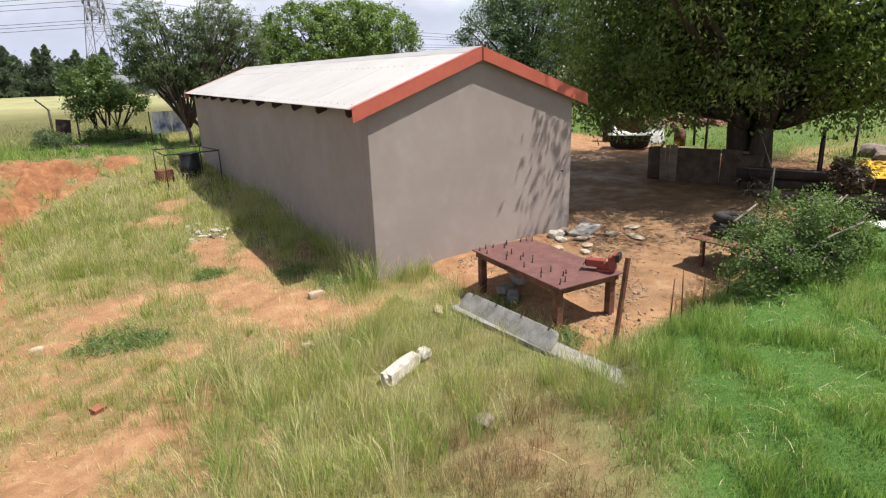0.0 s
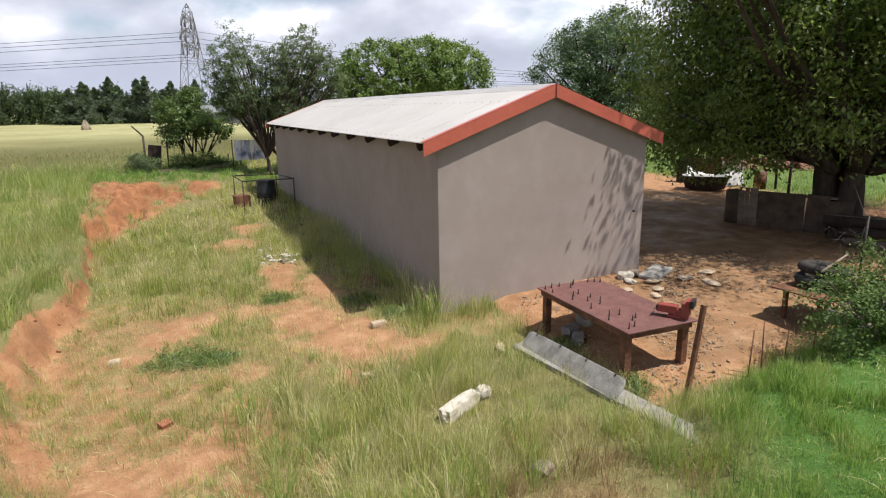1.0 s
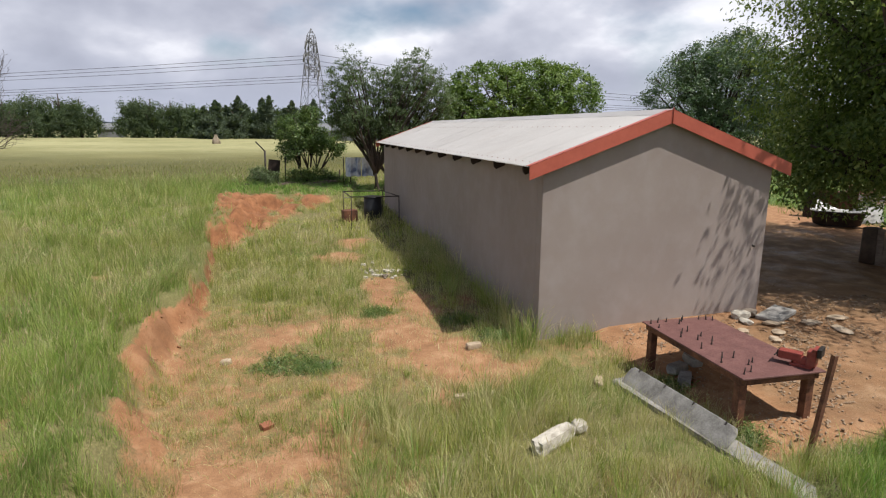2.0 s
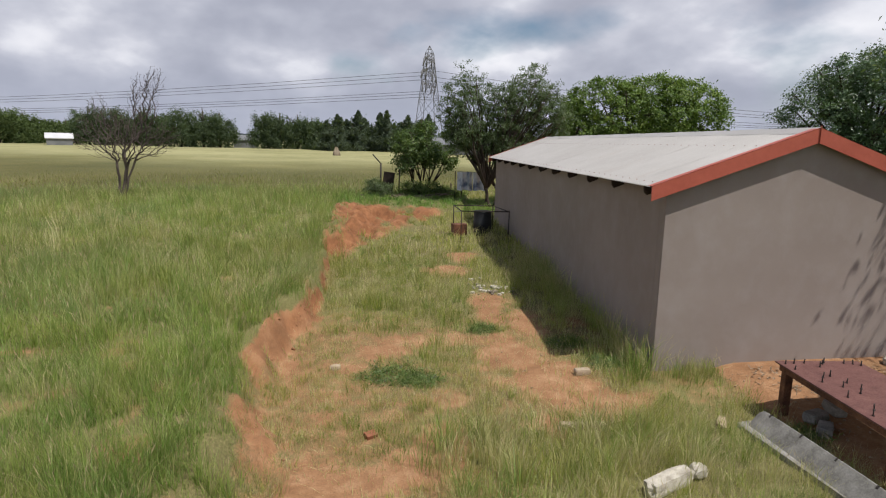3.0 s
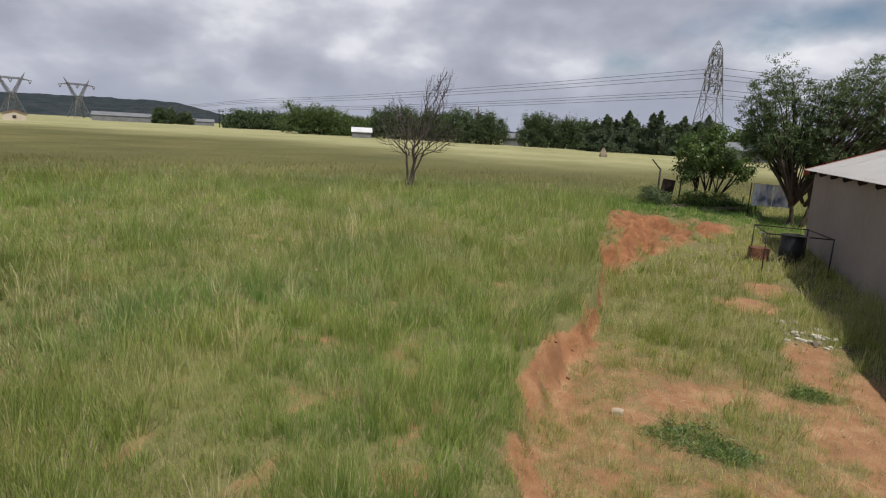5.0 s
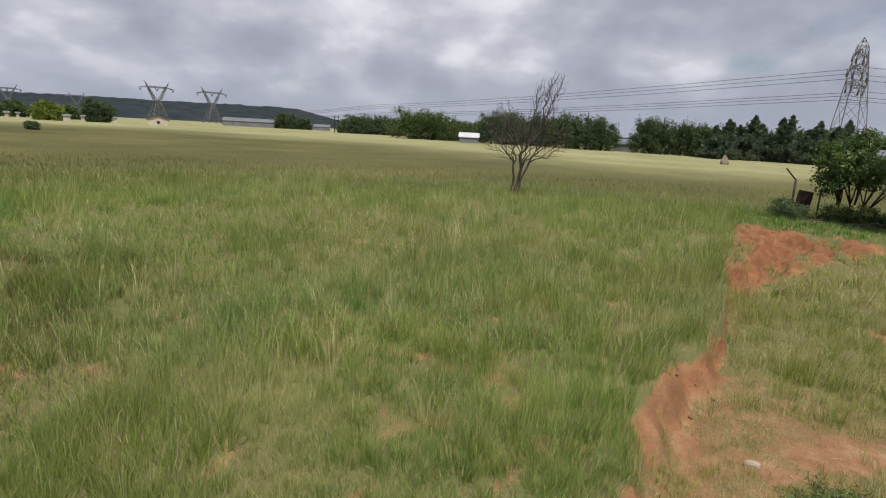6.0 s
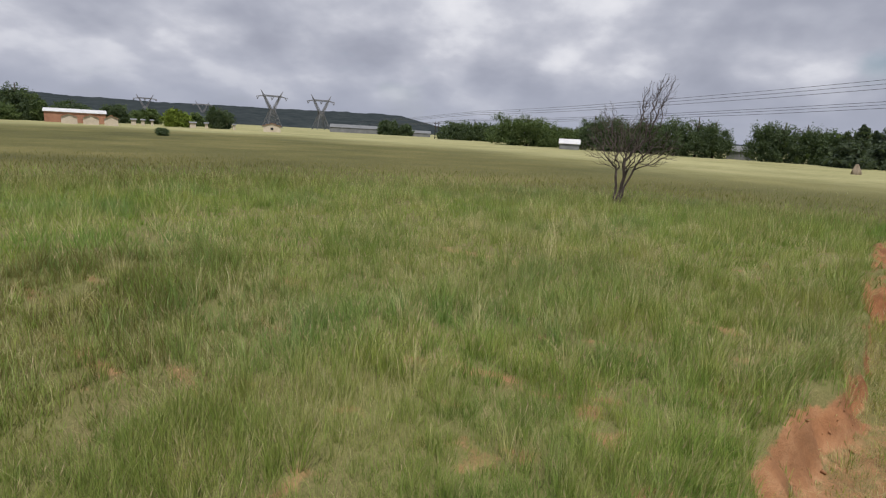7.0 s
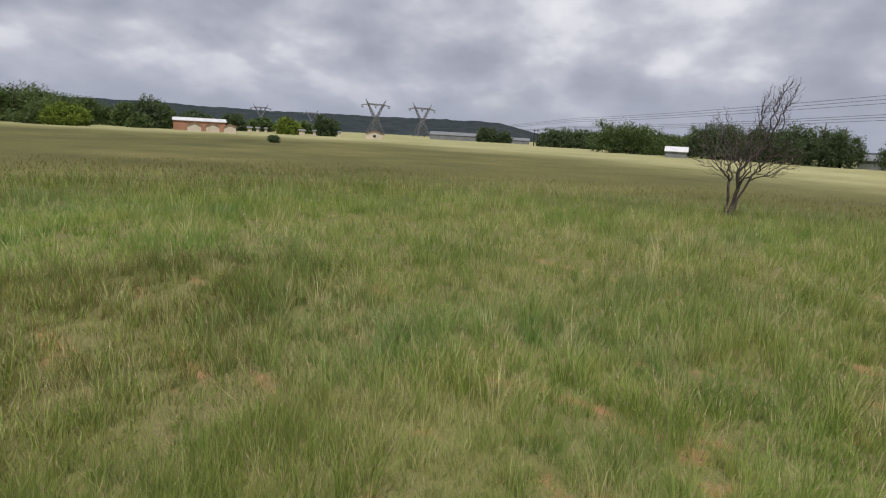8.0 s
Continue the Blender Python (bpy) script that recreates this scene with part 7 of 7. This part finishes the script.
# ---- power lines ----
def lattice_tower(name, az, dist, top_deg, face_deg, label, narrow=False):
    """A lattice pylon: four splayed legs to a waist, two raking arms, a crossbeam between them and two flared horns; the narrow kind tapers to one peak with three pairs of crossarms."""
    x, y = far_at(az, dist)
    z0 = at_land(x, y)
    H = 3.3 + dist * math.tan(radians(top_deg)) - z0
    ob = thing(name, pose(x, y, z0, 0, 0, face_deg), label, "pylon", "power line pylons")
    t1 = max(0.12, dist * 0.00036)
    base, waist, hw, beam_z = H * (0.145 if narrow else 0.215), H * (0.036 if narrow else 0.06), 0.93 if narrow else 0.48, H * 0.83

    def tube_set(lines, nm, k=1.0):
        tb = Tubes()
        for a, b in lines:
            tb.add([a, b], [t1 * k, t1 * k], 4, False)
        part(nm, tb.mesh(nm), PYLON_STEEL, ob)

    def cage(rings):
        """The crossed braces between square rings of corners."""
        lines = []
        for a, b in zip(rings, rings[1:]):
            for k in range(4):
                k2 = (k + 1) % 4
                lines += [(a[k], b[k2]), (a[k2], b[k]), (b[k], b[k2])]
        return lines

    corners = ((-1, -1), (1, -1), (1, 1), (-1, 1))
    body = [[Vector((sx * (base + (waist - base) * f), sy * (base + (waist - base) * f) * 0.85, H * hw * f)) for sx, sy in corners] for f in (0, 0.3, 0.52, 0.7, 0.84, 0.93, 1.0)]
    for k in range(4):
        tube_set([(body[0][k], body[-1][k])], "leg", 1.25)
    tube_set(cage(body), "bracing", 0.65)
    if narrow:
        peak = Vector((0, 0, H))
        tube_set([(p, peak) for p in body[-1]] + [(body[-1][k].lerp(peak, 0.5), body[-1][(k + 1) % 4].lerp(peak, 0.5)) for k in range(4)], "peak", 0.9)
        for zz, reach in ((0.86, 0.17), (0.74, 0.23), (0.62, 0.20)):
            for side in (-1, 1):
                end, root = Vector((side * H * reach, 0, H * zz)), waist * 0.9 + (base - waist) * max(0, hw - zz) / hw
                low = [Vector((side * root, sy * root * 0.8, H * (zz - 0.012))) for sy in (-1, 1)]
                high = [Vector((side * root, sy * root * 0.8, H * (zz + 0.06))) for sy in (-1, 1)]
                lines = [(p, end) for p in low + high]
                for f in (0.15, 0.35, 0.55, 0.75):
                    lines += [(a.lerp(end, f), b.lerp(end, f + 0.15)) for a in low for b in high]
                tube_set(lines, "crossarm", 0.8)
                for dx in (-0.55, 0.0):
                    part("insulator", rod(end + Vector((dx * H * reach * side, 0, 0)), end + Vector((dx * H * reach * side, 0.4, -H * 0.07)), t1 * 2.2, 6), PYLON_STEEL, ob)
        return Vector((x, y, z0)), H
    for side in (-1, 1):
        arm = []
        for f in (0, 0.18, 0.36, 0.54, 0.7, 0.86, 1.0):
            cx_, w = side * (waist * 0.6 + (H * 0.225 - waist * 0.6) * f), waist * 0.55 * (1 - 0.45 * f)
            arm.append([Vector((cx_ + sx * w, sy * waist * 0.85 * (1 - 0.5 * f), H * hw + (beam_z - H * hw) * f)) for sx, sy in corners])
        tube_set([(arm[0][k], arm[-1][k]) for k in range(4)], "raking_arm", 1.0)
        tube_set(cage(arm), "arm_bracing", 0.55)
        tip = Vector((side * H * 0.325, 0, H))
        foot = arm[-1]
        tube_set([(p, tip) for p in foot] + [(foot[k].lerp(tip, f), foot[(k + 1) % 4].lerp(tip, f + 0.15)) for k in range(4) for f in (0.1, 0.3, 0.5, 0.7)], "horn", 0.8)
        end = Vector((side * H * 0.45, 0, beam_z - H * 0.012))
        low, high = H * 0.215, beam_z + H * 0.035
        cross = []
        for sy in (-0.6, 0.6):
            cross += [(Vector((side * low, sy, beam_z)), end), (Vector((side * low, sy, high)), end)]
        for k in range(5):
            f0, f1 = k / 5, (k + 1) / 5
            a, b = Vector((side * low, 0.6, beam_z)).lerp(end, f0), Vector((side * low, 0.6, high)).lerp(end, f1)
            cross += [(a, b), (Vector((a.x, -a.y, a.z)), Vector((b.x, -b.y, b.z))), (a, Vector((b.x, -b.y, b.z)))]
        tube_set(cross, "cantilever", 1.2)
    bridge, n = [], 9
    for sy in (-0.6, 0.6):
        bridge += [(Vector((-H * 0.215, sy, beam_z)), Vector((H * 0.215, sy, beam_z))), (Vector((-H * 0.215, sy, beam_z + H * 0.035)), Vector((H * 0.215, sy, beam_z + H * 0.035)))]
    for k in range(n):
        xa, xb = H * (-0.215 + 0.43 * k / n), H * (-0.215 + 0.43 * (k + 1) / n)
        bridge += [(Vector((xa, 0.6, beam_z)), Vector((xb, 0.6, beam_z + H * 0.035))), (Vector((xb, -0.6, beam_z)), Vector((xa, -0.6, beam_z + H * 0.035)))]
    tube_set(bridge, "crossbeam", 1.3)
    for fx in (-0.42, 0.0, 0.42):
        for sx in (-1, 1):
            part("insulator", rod((fx * H + sx * 1.4, 0, beam_z - 0.2), (fx * H, 0, beam_z - H * 0.085), t1 * 1.5, 5), PYLON_STEEL, ob)
    return Vector((x, y, z0)), H


T0, T0H = lattice_tower("pylon", 2.6, 240, 8.8, 70, "tall lattice steel pylon rising behind the trees", True)
lattice_tower("pylon", -56.4, 620, 3.0, 82, "grey lattice steel pylon far across the field")
lattice_tower("pylon", -52.05, 660, 2.85, 80, "grey lattice steel pylon far across the field")
lattice_tower("pylon", -66.8, 1500, 1.9, 60, "faint lattice pylon on the skyline")
lattice_tower("pylon", -62.3, 1500, 1.65, 60, "faint lattice pylon on the skyline")
pole = thing("power_pole", pose(*far_at(-41.2, 330), at_land(*far_at(-41.2, 330))), "wooden H-frame power pole beside the farm", "pole")
for sx in (-1.2, 1.2):
    part("pole", rod((sx, 0, -0.5), (sx, 0, 9), 0.2, 6), DARK_TIMBER, pole)
for z in (6.5, 8.2):
    part("crossarm", rod((-2.2, 0, z), (2.2, 0, z), 0.14, 6), DARK_TIMBER, pole)

left_end, right_end = Vector((-1160, 940, 0)), Vector((520, 560, 0))
for zz, off in ((29.5, -3.4), (27.6, 3.2), (26.0, 3.6), (22.0, -3.5), (20.6, 3.4), (19.4, 3.6)):
    ob = thing("power_cable", pose(0, 0, 0), "thin dark overhead power cable", "cable", "overhead cables")
    tb = Tubes()
    for end, nm in ((left_end, "l"), (right_end, "r")):
        pts = []
        d = Vector((end.x - T0.x, end.y - T0.y, 0))
        side = Vector((-d.y, d.x, 0)).normalized()
        for i in range(17):
            t = i / 16
            p = Vector((T0.x, T0.y, 0)) + d * t + side * off * 0.5
            sag = 2.2 * (1 - (2 * ((t * (3 if nm == "l" else 2)) % 1) - 1) ** 2)
            p.z = zz + 1.5 - sag - (14 * t if nm == "l" else 6 * t)
            pts.append(p)
        tb.add(pts, [0.085 + 0.16 * i / 16 for i in range(17)], 4, False)
    part("strand", tb.mesh("strand"), WIRE, ob)
